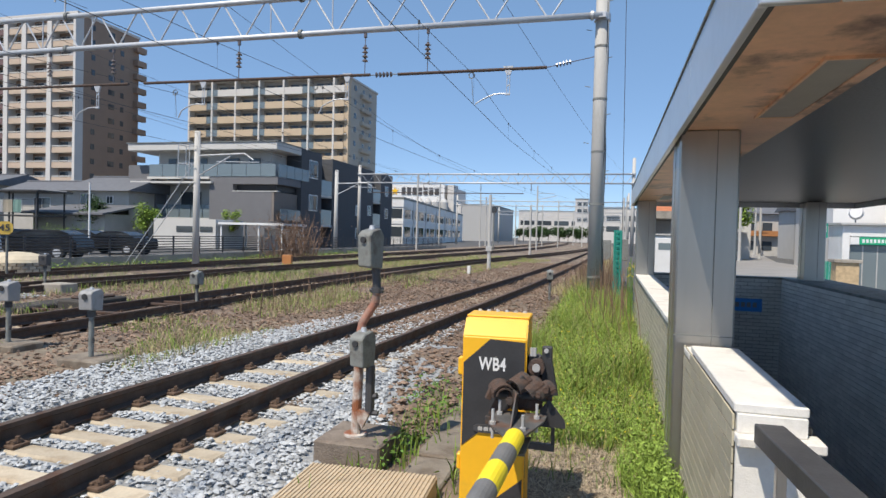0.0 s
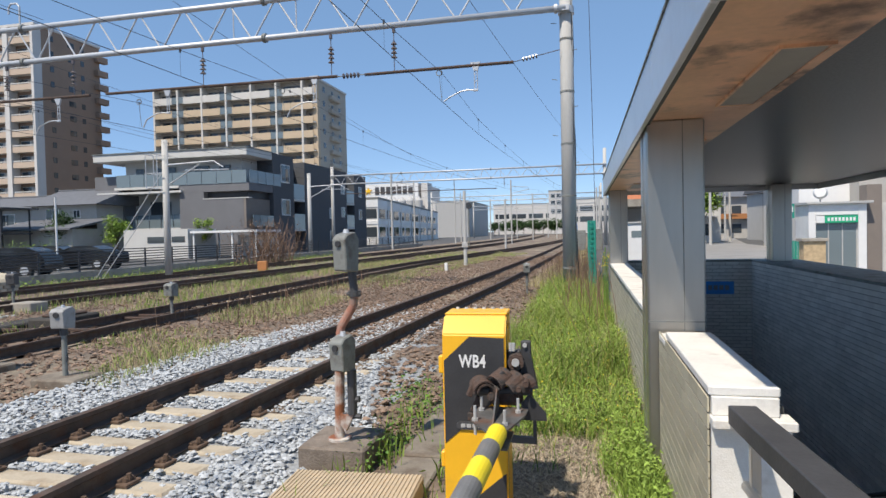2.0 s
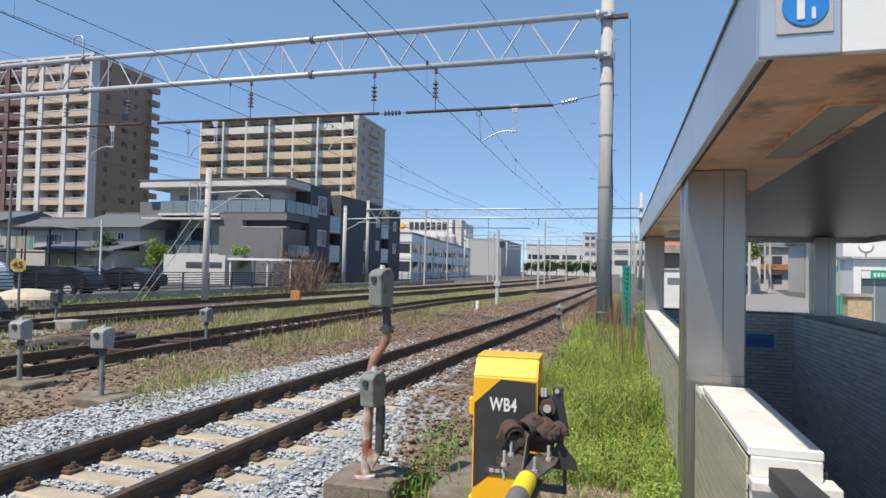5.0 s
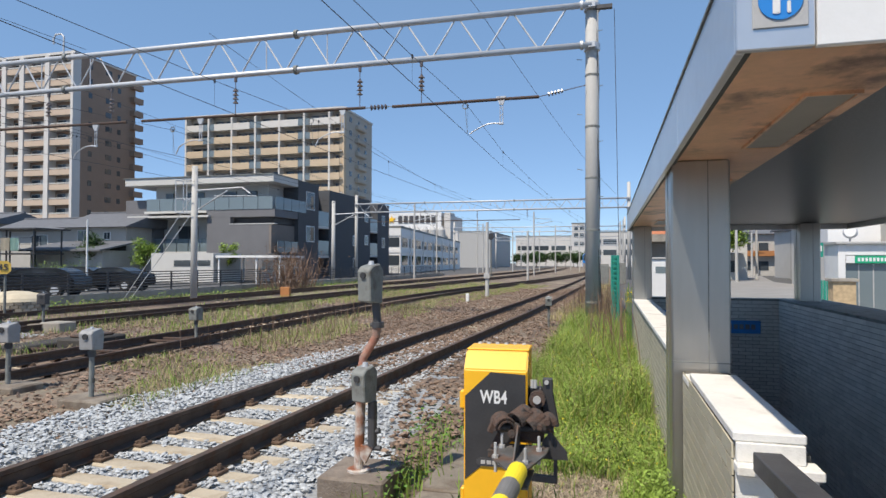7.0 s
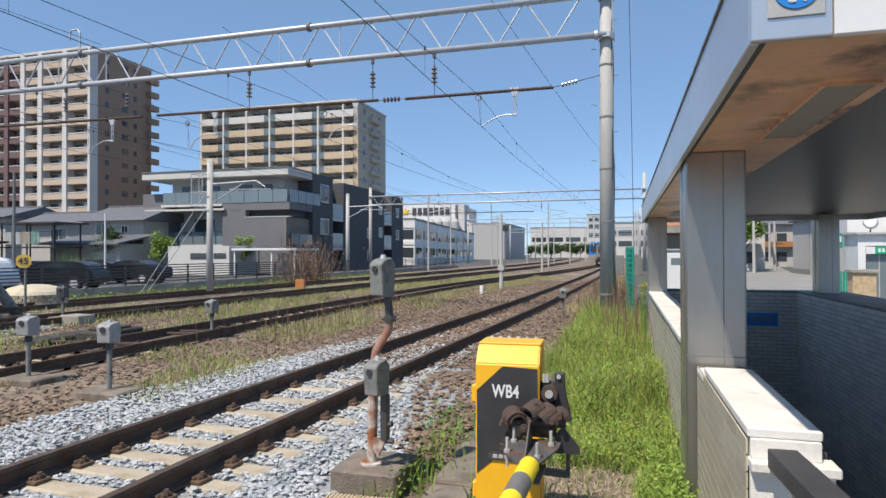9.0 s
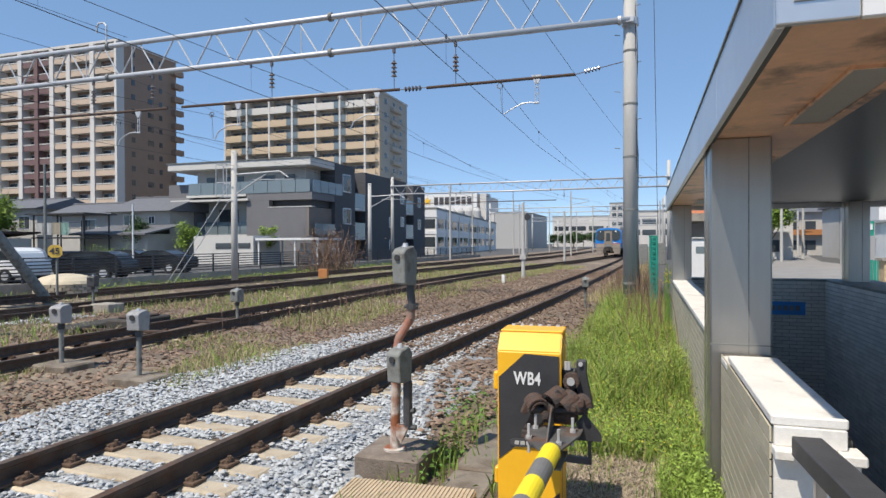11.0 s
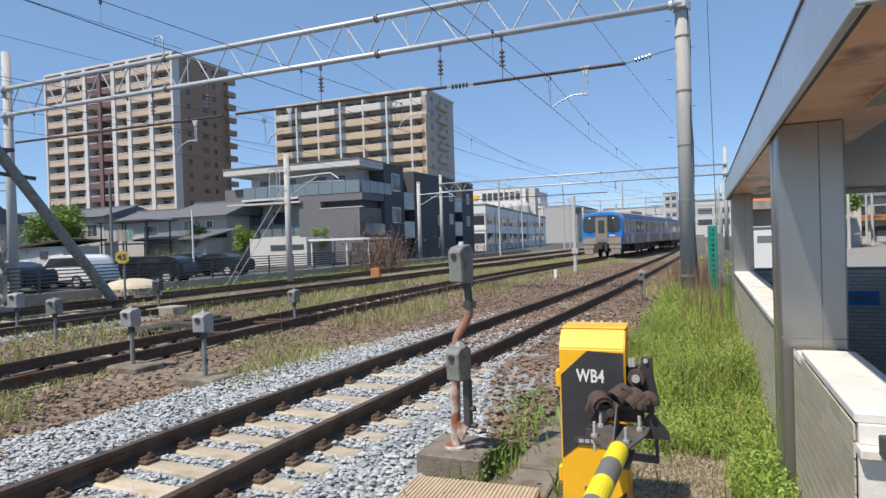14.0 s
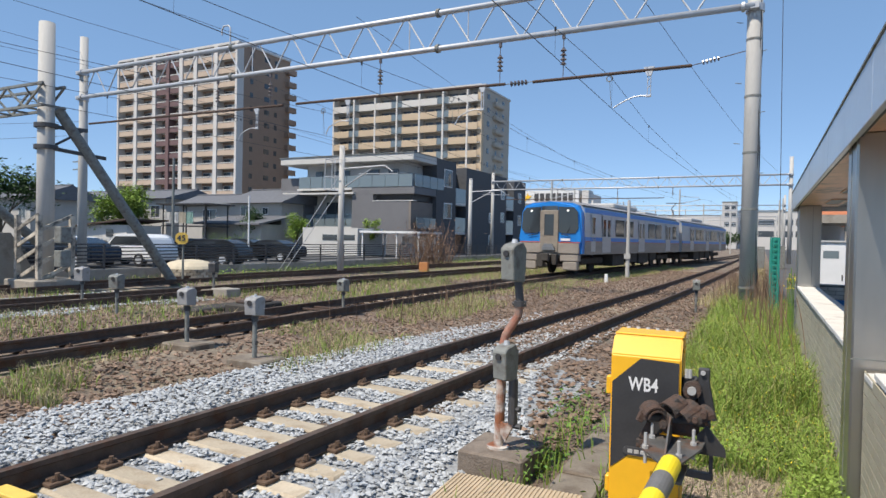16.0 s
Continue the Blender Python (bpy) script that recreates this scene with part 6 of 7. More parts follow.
def build_far():
    ob = windowed("office_block", "long white two-storey office block with dark window bands", -56, -32.4, 95.5, 172, 6.95, M_office, [(0.9, 1.6), (3.9, 1.5)], step=6.0, gap=1.6)
    corner = Matrix.Translation((-32.4, 95.5, 0))
    ob.matrix_basis = corner @ Matrix.Rotation(radians(6.1), 4, "Z") @ corner.inverted()
    part("band", block(-56, -32.34, 95.4, 172, 2.95, 3.5), M_white, ob, "white band between the storeys")
    part("parapet", block(-56, -32.32, 95.38, 172, 5.7, 6.9), M_white, ob)
    for y in (103, 115, 127, 139, 151):
        part("pilaster", block(-32.35, -32.2, y, y + 0.5, GROUND, 6.9), M_office, ob)
    windowed("mesh_clad_hall", "grey hall with mesh cladding", -51.2, -39.9, 215, 262, 12.2, M_lightgrey, [], step=6)
    windowed("white_hall", "wide white hall across the end of the line", -48, 24, 335, 370, 15.5, M_tower_white, [(3, 2.5), (8, 2.5)], step=9, gap=1.5)
    windowed("station_building", "white station building with window bands", -10, 40, 300, 330, 15.6, M_tower_white, [(5, 2.5), (10, 2.5)], step=7, gap=1.0)
    windowed("station_tower", "white stair tower of the station", -16, -10.2, 292, 300, 19.4, M_tower_white, [(9, 2), (13, 2), (16.4, 2)], step=2.6, gap=0.7)
    # brewery with its roof sign
    b = thing("brewery_building", "large white brewery with silver tanks and a roof sign", "factory")
    part("wall", block(-150, -80, 300, 345, GROUND, 26.4), M_tower_white, b)
    part("wall", block(-150, -72, 301, 345, GROUND, 17), M_tower_white, b)
    part("plant_tower", block(-78.6, -75.4, 299, 308, 0, 26.3), M_tower_white, b)
    sign = part("sign_board", block(-111, -80, 298.4, 299.4, 13.5, 26.5), M_white, b, "white sign board")
    bm = bmesh.new()
    pts = []
    for i in range(10):
        r = 2.2 if i % 2 == 0 else 0.95
        a = math.pi / 2 + i * math.pi / 5
        pts.append((-106.0 + r * math.cos(a), 23.0 + r * math.sin(a)))
    prism(bm, pts[::-1], 1, 298.1, 298.38)
    part("star_mark", bm, mat("gold_star", (0.85, 0.5, 0.02), 0.5, vary=0.05, bump=0), sign, "golden star")
    for i in range(7):
        a = -102.4 + i * 2.9
        part("letter_bar", block(a, a + 2.1, 298.1, 298.38, 21.2, 24.9), M_darksteel, sign)
    for i in range(5):
        tk = part("tank", bar((-96 + i * 4.2, 296, 8), (-96 + i * 4.2, 296, 17.5), 1.9, seg=16), M_lightgrey, b)
        part("tank_cap", bar((-96 + i * 4.2, 296, 17.5), (-96 + i * 4.2, 296, 19.5), 1.9, 0.3, seg=16), M_lightgrey, tk)
    # masts and signals down the line
    rnd = random.Random(8)
    for i, (x, y, top) in enumerate(((-19.5, 62, 7.5), (-21.5, 78, 8.0), (-19, 92, 8), (-20.5, 104, 8), (-9.6, 84, 8.2), (-7.2, 58, 4.3), (-9, 112, 8), (-1.2, 92, 8.2), (2.5, 108, 8.6), (-13.5, 128, 8), (-5.5, 128, 8), (3, 140, 8.5),
                                    (-8.5, 150, 8), (1.5, 80, 6.5), (-17.5, 118, 7.5))):
        s = thing("line_mast", "slim grey steel mast beside the tracks", "mast", group="line masts")
        part("mast", bar((x, y, GROUND - 0.2), (x, y, top), 0.11, 0.09, 8), M_pole, s)
        if i % 2 == 0:
            part("arm", bar((x, y, top - 1.8), (x + 2.5, y, top - 1.3), 0.04, seg=6), M_galv, s)
            part("arm", bar((x, y, top - 0.9), (x + 2.3, y, top - 1.0), 0.035, seg=6), M_galv, s)
    for x, y, z in ((-13.6, 74, 4.5), (-2.2, 96, 4.6)):
        s = thing("railway_signal", "round black railway signal head on a tall post", "signal")
        part("post", bar((x, y, GROUND - 0.2), (x, y, z), 0.08, seg=8), M_greysteel, s)
        d = part("disc", bar((x, y - 0.12, z), (x, y + 0.05, z), 0.4, seg=20), M_black, s)
        part("lamp_lens", bar((x, y - 0.16, z), (x, y - 0.12, z), 0.12, seg=10), M_glass, d)
    e = thing("equipment_cabinet", "grey trackside equipment cabinets", "cabinet")
    for x, y, w, hh in ((-0.4, 48, 0.9, 1.5), (0.9, 52, 1.0, 1.7), (-0.3, 60, 0.8, 1.6)):
        part("case", block(x - w / 2, x + w / 2, y, y + 0.5, GROUND, GROUND + hh, 0.02), M_greysteel, e)


build_far()


# ---- right side beyond the stairwell ----
def build_right():
    c = thing("white_cabinet", "white steel switch cabinet with two doors", "cabinet")
    x0, x1, y0, z1 = 1.18, 2.6, 19.5, 1.45
    part("body", block(x0, x1, y0, y0 + 0.8, GROUND, z1, 0.02), M_white, c)
    for a, b in ((x0 + 0.04, (x0 + x1) / 2 - 0.01), ((x0 + x1) / 2 + 0.01, x1 - 0.04)):
        d = part("door", block(a, b, y0 - 0.02, y0 - 0.002, GROUND + 0.15, z1 - 0.08, 0.008), M_white, c)
        part("vent", block(a + 0.15, b - 0.15, y0 - 0.026, y0 - 0.021, z1 - 0.42, z1 - 0.22), M_glass_blue, d)
        part("door_handle", block(b - 0.08, b - 0.05, y0 - 0.035, y0 - 0.021, 0.45, 0.6), M_darksteel, d)
    part("lid", block(x0 - 0.05, x1 + 0.05, y0 - 0.05, y0 + 0.85, z1, z1 + 0.05, 0.01), M_lightgrey, c)
    r = thing("shed", "flat-roofed concrete shed behind the cabinet", "shed")
    part("roof", block(1.4, 3.4, 31, 36, 2.35, 2.7), M_concrete, r)
    part("wall", block(1.6, 1.9, 31.3, 35.7, GROUND, 2.35), M_concrete, r)
    part("wall", block(1.9, 3.2, 35.2, 35.5, GROUND, 2.35), M_house_pale, r)
    part("post", block(3.0, 3.2, 31.2, 31.4, GROUND, 2.35), M_concrete, r)
    o = thing("house", "house with an orange-red roof", "house", group="street houses")
    part("wall", block(3.4, 6.2, 46, 54, GROUND, 2.7), M_house_pale, o)
    bm = bmesh.new()
    prism(bm, [(45.2, 2.6), (54.8, 2.6), (50, 4.0)], 0, 3.0, 6.6)
    part("roof", bm, mat("orange_roof", (0.45, 0.16, 0.07), 0.8, vary=0.15, scale=3, bump=0.2), o)
    # pale service building with a green sign
    s = thing("service_building", "white service kiosk with a green sign over glass doors", "kiosk")
    x0, x1, y0 = 7.40, 9.2, 23.5
    part("wall", block(x0, x1, y0 + 0.12, y0 + 1.2, GROUND, 1.97), M_white, s)
    part("frame_side", block(x0, x0 + 0.22, y0 - 0.15, y0 + 0.12, GROUND, 1.97, 0.01), M_white, s)
    part("frame_side", block(x0 + 1.5, x0 + 1.75, y0 - 0.15, y0 + 0.12, GROUND, 1.97, 0.01), M_white, s)
    part("frame_top", block(x0 + 0.22, x0 + 1.5, y0 - 0.15, y0 + 0.12, 1.60, 1.97, 0.01), M_white, s)
    part("roof", block(x0 - 0.1, x1 + 0.1, y0 - 0.3, y0 + 1.3, 1.97, 2.05, 0.01), M_lightgrey, s)
    sg = part("sign_board", block(x0 + 0.48, x0 + 1.48, y0 - 0.19, y0 - 0.152, 1.34, 1.58, 0.004), mat("green_sign", (0.01, 0.36, 0.19), 0.4, vary=0.04, bump=0), s, "green sign board")
    part("sign_panel", block(x0 + 0.22, x0 + 0.475, y0 - 0.19, y0 - 0.152, 1.34, 1.58, 0.004), M_white, s)
    bm = bmesh.new()
    for i in range(8):
        box(bm, x0 + 0.56 + i * 0.11, x0 + 0.63 + i * 0.11, y0 - 0.194, y0 - 0.19, 1.40, 1.52)
    part("lettering_bar", bm, M_white, sg)
    for a in (0.23, 0.655, 1.08):
        d = part("glass_door", block(x0 + a, x0 + a + 0.41, y0 - 0.04, y0 - 0.01, GROUND + 0.05, 1.32), M_glass_blue, s, "pale glass door")
        part("door_frame", block(x0 + a + 0.385, x0 + a + 0.42, y0 - 0.05, y0 - 0.041, GROUND + 0.05, 1.32), M_lightgrey, d)
    tb = thing("large_white_building", "tall white building behind the kiosk", "building")
    part("wall", block(9.25, 24, 24.2, 26, GROUND, 7.5), M_oldwall, tb)
    part("upper_band", block(7.6, 24, 25.0, 26.2, 2.1, 4.1), M_white, tb)
    part("pier", block(9.25, 9.7, 23.6, 24.2, GROUND, 2.6), M_shade, tb)
    part("shutter", block(9.75, 12.2, 24.1, 24.19, GROUND, 2.0), M_house_pale, tb)
    for x in (10.5, 13.5, 16.5):
        part("window", block(x, x + 1.6, 24.1, 24.19, 4.5, 6.2), M_glass, tb)
    dish = thing("satellite_dish", "white round satellite dish on a bracket", "satellite dish")
    part("dish", bar((7.75, 23.3, 2.36), (7.70, 23.18, 2.38), 0.22, 0.17, 20), M_white, dish)
    part("arm", bar((7.8, 23.5, 2.05), (7.76, 23.32, 2.36), 0.025, seg=6), M_lightgrey, dish)
    gs = thing("green_banner", "green and white hanging shop sign", "sign")
    part("board", block(6.85, 7.25, 24.3, 24.36, 1.55, 2.05), M_green, gs)
    part("mark", block(6.9, 7.2, 24.28, 24.298, 1.75, 1.95), M_white, gs)
    part("post", block(7.02, 7.08, 24.36, 24.42, GROUND, 2.05), M_lightgrey, gs)
    gf = thing("green_screen", "green mesh screen beside the kiosk", "fence")
    for i in range(6):
        part("slat", block(6.75 + i * 0.1, 6.83 + i * 0.1, 24.0, 24.03, GROUND, 0.75), M_green, gf)
    gp = thing("gate_pier", "tan stone gate pier with a flat cap", "gate pier")
    part("shaft", block(6.95, 7.6, 22.4, 22.9, GROUND, 0.75, 0.01), mat("tan_stone", (0.48, 0.36, 0.22), 0.9, vary=0.25, scale=8, bump=0.3), gp)
    part("cap", block(6.88, 7.67, 22.33, 22.97, 0.75, 0.85, 0.01), M_concrete, gp)
    # street of houses running away
    walls = [M_house_pale, M_oldwall, M_apt_white, M_oldwall]
    for i, (x, y, w, d, hh) in enumerate(((6.5, 70, 7.4, 8, 4.6), (17.2, 92, 6.5, 8, 5.4), (14.4, 46, 5, 10, 4.6), (18.4, 60, 6, 12, 4.8), (24.5, 100, 9, 9, 5.6), (8, 98, 8.5, 9, 5.6), (25.0, 118, 14, 9, 7), (10, 120, 12, 9, 6.4), (19.5, 74, 8, 9, 5.2))):
        h = thing("house", "small two-storey street house with a dark roof", "house", group="street houses")
        part("wall", block(x, x + w, y, y + d, GROUND, hh), walls[i % 4], h)
        bm = bmesh.new()
        prism(bm, [(y - 0.6, hh - 0.1), (y + d + 0.6, hh - 0.1), (y + d / 2, hh + 1.5)], 0, x - 0.4, x + w + 0.4)
        part("roof", bm, M_roof_dark, h)
        for k in range(3):
            for z in (0.4, 2.9):
                part("window", block(x + 0.5 + k * w / 3.3, x + 1.7 + k * w / 3.3, y - 0.05, y - 0.01, z, z + 1.2), M_glass, h)
        part("awning", block(x + 0.4, x + w - 0.4, y - 0.8, y, 2.3, 2.42 if i != 1 else 3.0), M_orange if i == 1 else M_lightgrey, h)
    for x, y in ((11.4, 62), (15.2, 72), (18.0, 88)):
        u = thing("utility_pole", "grey concrete street pole", "pole", group="street poles")
        part("mast", bar((x, y, GROUND), (x, y, 9.0), 0.14, 0.10, 12), M_pole, u)
        part("cross_arm", bar((x - 0.8, y, 8.2), (x + 0.8, y, 8.2), 0.04, seg=6), M_greysteel, u)
    st = thing("street", "pale sunlit street leading away between houses", "road", kind="structure")
    bm = bmesh.new()
    bm.faces.new([bm.verts.new(p) for p in ((3.9, 14, GROUND + 0.006), (14.0, 14, GROUND + 0.006), (14.5, 62, GROUND + 0.006), (20.5, 95, GROUND + 0.006), (17.5, 95, GROUND + 0.006), (10.8, 62, GROUND + 0.006), (5.5, 34, GROUND + 0.006))])
    part("surface", bm, mat("worn_pale_asphalt", (0.26, 0.25, 0.24), 0.9, vary=0.15, scale=0.7, bump=0.15, bump_scale=60), st)


build_right()


# ---- train ----
CAR = 19.6
M_traindirt = mat("dusty_train_steel", (0.32, 0.28, 0.24), 0.6, metal=0.2, vary=0.15, scale=1.2, bump=0.01, stretch=(1, 0.3, 3))


def train_car(front):
    """One car; rail level at z=0, nose at y=0, tail at y=CAR."""
    c = thing("train_car", "blue-fronted stainless electric train car with a blue band" if front else "stainless electric train car with roof pantograph and a blue band", "train car", group="two-car commuter train")
    W, B, T = 1.46, 0.92, 3.16
    sec = [(-W, B), (W, B), (W + 0.02, 1.6), (W - 0.02, T - 0.35), (W - 0.16, T - 0.10), (W - 0.5, T + 0.05), (0, T + 0.12), (-W + 0.5, T + 0.05), (-W + 0.16, T - 0.10), (-W + 0.02, T - 0.35), (-W - 0.02, 1.6)]
    y0 = 0.55 if front else 0.05
    bm = bmesh.new()
    prism(bm, sec, 1, y0, CAR)
    part("body", bm, M_trainsteel, c, "ribbed stainless steel body shell")
    bm = bmesh.new()
    prism(bm, [(-W + 0.10, T - 0.05), (W - 0.10, T - 0.05), (W - 0.5, T + 0.10), (0, T + 0.17), (-W + 0.5, T + 0.10)], 1, y0 + 0.1, CAR - 0.05)
    part("roof", bm, M_trainroof, c)
    for s in (-1, 1):
        x = s * (W + 0.022)
        part("blue_band", block(x - 0.006, x + 0.006, y0, CAR, 1.52, 1.70), M_trainblue, c, "blue waist band")
        part("red_line", block(x - 0.005, x + 0.005, y0, CAR, 1.49, 1.518), M_red, c)
        part("lower_side", block(x - 0.005, x + 0.004, y0, CAR - 0.05, 0.93, 1.485), M_traindirt, c, "dust-browned lower side panel")
        xt = s * (W - 0.012)
        part("blue_band", block(xt - 0.012, xt + 0.012, y0, CAR, 2.78, 2.98), M_trainblue, c, "blue cantrail band")
        doors = (2.9, 9.2, 15.6)
        for d in doors:
            dr = part("door", block(x - 0.012, x + 0.0065, d, d + 1.3, 1.0, 2.72, 0.0), M_trainsteel, c, "double sliding door")
            for k in range(2):
                part("door_pane", block(x - 0.004, x + 0.010 * s + 0.004, d + 0.13 + k * 0.66, d + 0.50 + k * 0.66, 1.75, 2.55), M_trainglass, dr)
            part("door_seal", block(x - 0.003, x + 0.006, d - 0.03, d, 0.98, 2.74), M_black, dr)
            part("door_seal", block(x - 0.003, x + 0.006, d + 1.3, d + 1.33, 0.98, 2.74), M_black, dr)
        for a, b in ((5.0, 6.4), (6.7, 8.1), (11.3, 12.7), (13.0, 14.4), (17.6, 18.6)):
            part("window", block(x - 0.010, x + 0.008, a, b, 1.78, 2.62, 0.004), M_trainglass, c, "dark side window")
        if front:
            part("cab_door", block(x - 0.008, x + 0.006, 1.35, 1.95, 1.05, 2.72), M_trainsteel, c)
            part("cab_window", block(x - 0.006, x + 0.010, 1.45, 1.85, 1.85, 2.6), M_trainglass, c)
    if front:
        bm = bmesh.new()
        out = [(-W, 0.95), (W, 0.95), (W + 0.01, 1.6), (W - 0.06, T - 0.38), (W - 0.22, T - 0.08), (W - 0.55, T + 0.04), (0, T + 0.10), (-W + 0.55, T + 0.04), (-W + 0.22, T - 0.08), (-W + 0.06, T - 0.38), (-W - 0.01, 1.6)]
        prism(bm, out, 1, 0.10, 0.54)
        bmesh.ops.bevel(bm, geom=[e for e in bm.edges if abs(e.verts[0].co.y - 0.10) < 0.01 and abs(e.verts[1].co.y - 0.10) < 0.01], offset=0.12, segments=3, affect="EDGES")
        nose = part("nose", bm, M_trainblue, c, "bright blue moulded cab front")
        part("skirt_panel", block(-W + 0.08, W - 0.08, 0.06, 0.2, 0.95, 1.42, 0.03), M_traindirt, nose, "dusty grey lower front")
        part("red_line", block(-W + 0.05, W - 0.05, 0.055, 0.1, 1.43, 1.47), M_red, nose)
        for s in (-1, 1):
            bm = bmesh.new()
            q = [(0.42, 1.95), (0.62, 1.83), (1.20, 1.85), (1.34, 2.05), (1.30, 2.78), (1.12, 2.98), (0.42, 3.02)]
            prism(bm, [(s * a, z) for a, z in (q if s > 0 else q[::-1])], 1, 0.060, 0.12)
            part("windscreen", bm, M_trainglass, nose, "large dark windscreen")
            part("headlamp", bar((s * 0.86, 0.045, 2.84), (s * 0.86, 0.07, 2.84), 0.045, seg=12), glow("headlamp_glow", (1.0, 0.97, 0.9), 0.6), nose, "lit white headlamp")
            bm = bmesh.new()
            rod(bm, (s * 0.55, 0.045, 1.80), (s * 1.0, 0.045, 1.72), 0.015, seg=5)
            rod(bm, (s * 0.8, 0.045, 1.76), (s * 0.95, 0.045, 2.1), 0.012, seg=5)
            part("wiper", bm, M_black, nose)
        part("number_mark", block(0.55, 0.98, 0.045, 0.056, 1.52, 1.62), M_white, nose, "small white front marking")
        part("display", block(-0.38, 0.38, 0.05, 0.12, 2.84, 3.05, 0.01), M_glass, nose)
        dr = part("end_door", block(-0.43, 0.43, 0.02, 0.12, 1.0, 2.86, 0.02), mat("dusty_beige_steel", (0.24, 0.205, 0.165), 0.6, vary=0.2, scale=4, bump=0.03), nose, "dusty beige gangway door")
        part("door_pane", block(-0.22, 0.22, 0.008, 0.02, 1.75, 2.68), M_trainglass, dr)
        bm = bmesh.new()
        prism(bm, [(-0.30, 1.10), (0.30, 1.10), (0.30, 1.22), (0.18, 1.38), (-0.18, 1.38), (-0.30, 1.22)], 1, -0.06, 0.02)
        part("gangway_hood", bm, M_plate, nose)
        bm = bmesh.new()
        rod(bm, (0, -0.35, 0.78), (0, 0.3, 0.78), 0.11, seg=10)
        box(bm, -0.16, 0.16, -0.42, -0.2, 0.62, 0.96, 0.03)
        box(bm, -0.5, -0.2, -0.15, 0.2, 0.35, 0.92, 0.02)
        box(bm, 0.2, 0.42, -0.12, 0.2, 0.45, 0.92, 0.02)
        part("coupler", bm, M_bogie, c, "black coupler with hoses")
        for s in (-1, 1):
            bm = bmesh.new()
            box(bm, s * 0.62, s * 1.30, 0.12, 0.4, 0.22, 0.62, 0.05)
            box(bm, s * 0.5, s * 1.35, 0.1, 0.45, 0.62, 0.93, 0.03)
            part("snow_plough", bm, M_traindirt, c, "dusty grey plough skirt")
    else:
        p = bmesh.new()
        beam(p, (-0.5, 4.5, T + 0.5), (0.5, 4.5, T + 0.5), 0.5, 0.05)
        rod(p, (0, 4.2, T + 0.5), (0, 3.2, T + 0.95), 0.03, seg=6)
        rod(p, (0, 3.2, T + 0.95), (0, 4.6, T + 1.45), 0.03, seg=6)
        beam(p, (-0.7, 4.6, T + 1.47), (0.7, 4.6, T + 1.47), 0.1, 0.05)
        part("pantograph", p, M_darksteel, c)
    bm = bmesh.new()
    box(bm, -0.75, 0.75, 7, 11.5, T + 0.12, T + 0.42, 0.08)
    if front:
        box(bm, -0.6, 0.6, 14, 17, T + 0.12, T + 0.3, 0.05)
    part("air_conditioner", bm, M_lightgrey, c, "pale roof air conditioner")
    bm = bmesh.new()
    for a, b, z in ((5.2, 7.2, 0.30), (7.6, 9.6, 0.42), (10, 12.0, 0.33), (12.4, 13.9, 0.45)):
        box(bm, -1.3, 1.3, a, b, z, 0.93, 0.03)
    part("underframe", bm, M_bogie, c, "dusty underfloor equipment boxes")
    for yb in (2.9, CAR - 2.9):
        bg = part("bogie", block(-1.05, 1.05, yb - 1.5, yb + 1.5, 0.45, 0.75, 0.05), M_bogie, c)
        for dy in (-1.05, 1.05):
            for s in (-1, 1):
                part("wheel", bar((s * 0.50, yb + dy, 0.43), (s * 0.63, yb + dy, 0.43), 0.43, seg=24), M_bogie, bg)
    return c


TRAIN_FRONT = train_car(True)
TRAIN_REAR = train_car(False)


def car_pose(s):
    """The pose of a car whose nose is s metres up the line, by its two bogies on the rails."""
    a, _ = along(LINES[1], s + 2.9)
    b, _ = along(LINES[1], s + CAR - 2.9)
    h = math.atan2(-(b - a).x, (b - a).y)
    d = (b - a).normalized()
    n = a - d * 2.9
    return Matrix.Translation((n.x, n.y, RAIL)) @ Matrix.Rotation(h, 4, "Z")


# ---- plants ----
def blades(name, label, material, spots, seed, lean=0.35, segs=2, width=0.008, category="grass", kind="stuff"):
    """Grass blades as bent tapering strips at (x, y, z, height)."""
    g = np.random.RandomState(seed)
    V, Fc = [], []
    for x, y, z, h in spots:
        a = g.uniform(0, 6.28)
        b = g.uniform(0, 6.28)
        w = width * g.uniform(0.6, 1.5)
        l = lean * h * g.uniform(0.2, 1.4)
        dx, dy = math.cos(a) * w, math.sin(a) * w
        lx, ly = math.cos(b) * l, math.sin(b) * l
        k = len(V)
        V += [(x - dx, y - dy, z), (x + dx, y + dy, z), (x + lx * 0.35 - dx * 0.8, y + ly * 0.35 - dy * 0.8, z + h * 0.55), (x + lx * 0.35 + dx * 0.8, y + ly * 0.35 + dy * 0.8, z + h * 0.55), (x + lx, y + ly, z + h * (1 - 0.25 * l / max(h, 1e-3)))]
        Fc += [(k, k + 1, k + 3, k + 2), (k + 2, k + 3, k + 4)]
    me = bpy.data.meshes.new(name)
    me.from_pydata(V, [], Fc)
    me.materials.append(material)
    return tagged(new(name, me), label, category, kind=kind)


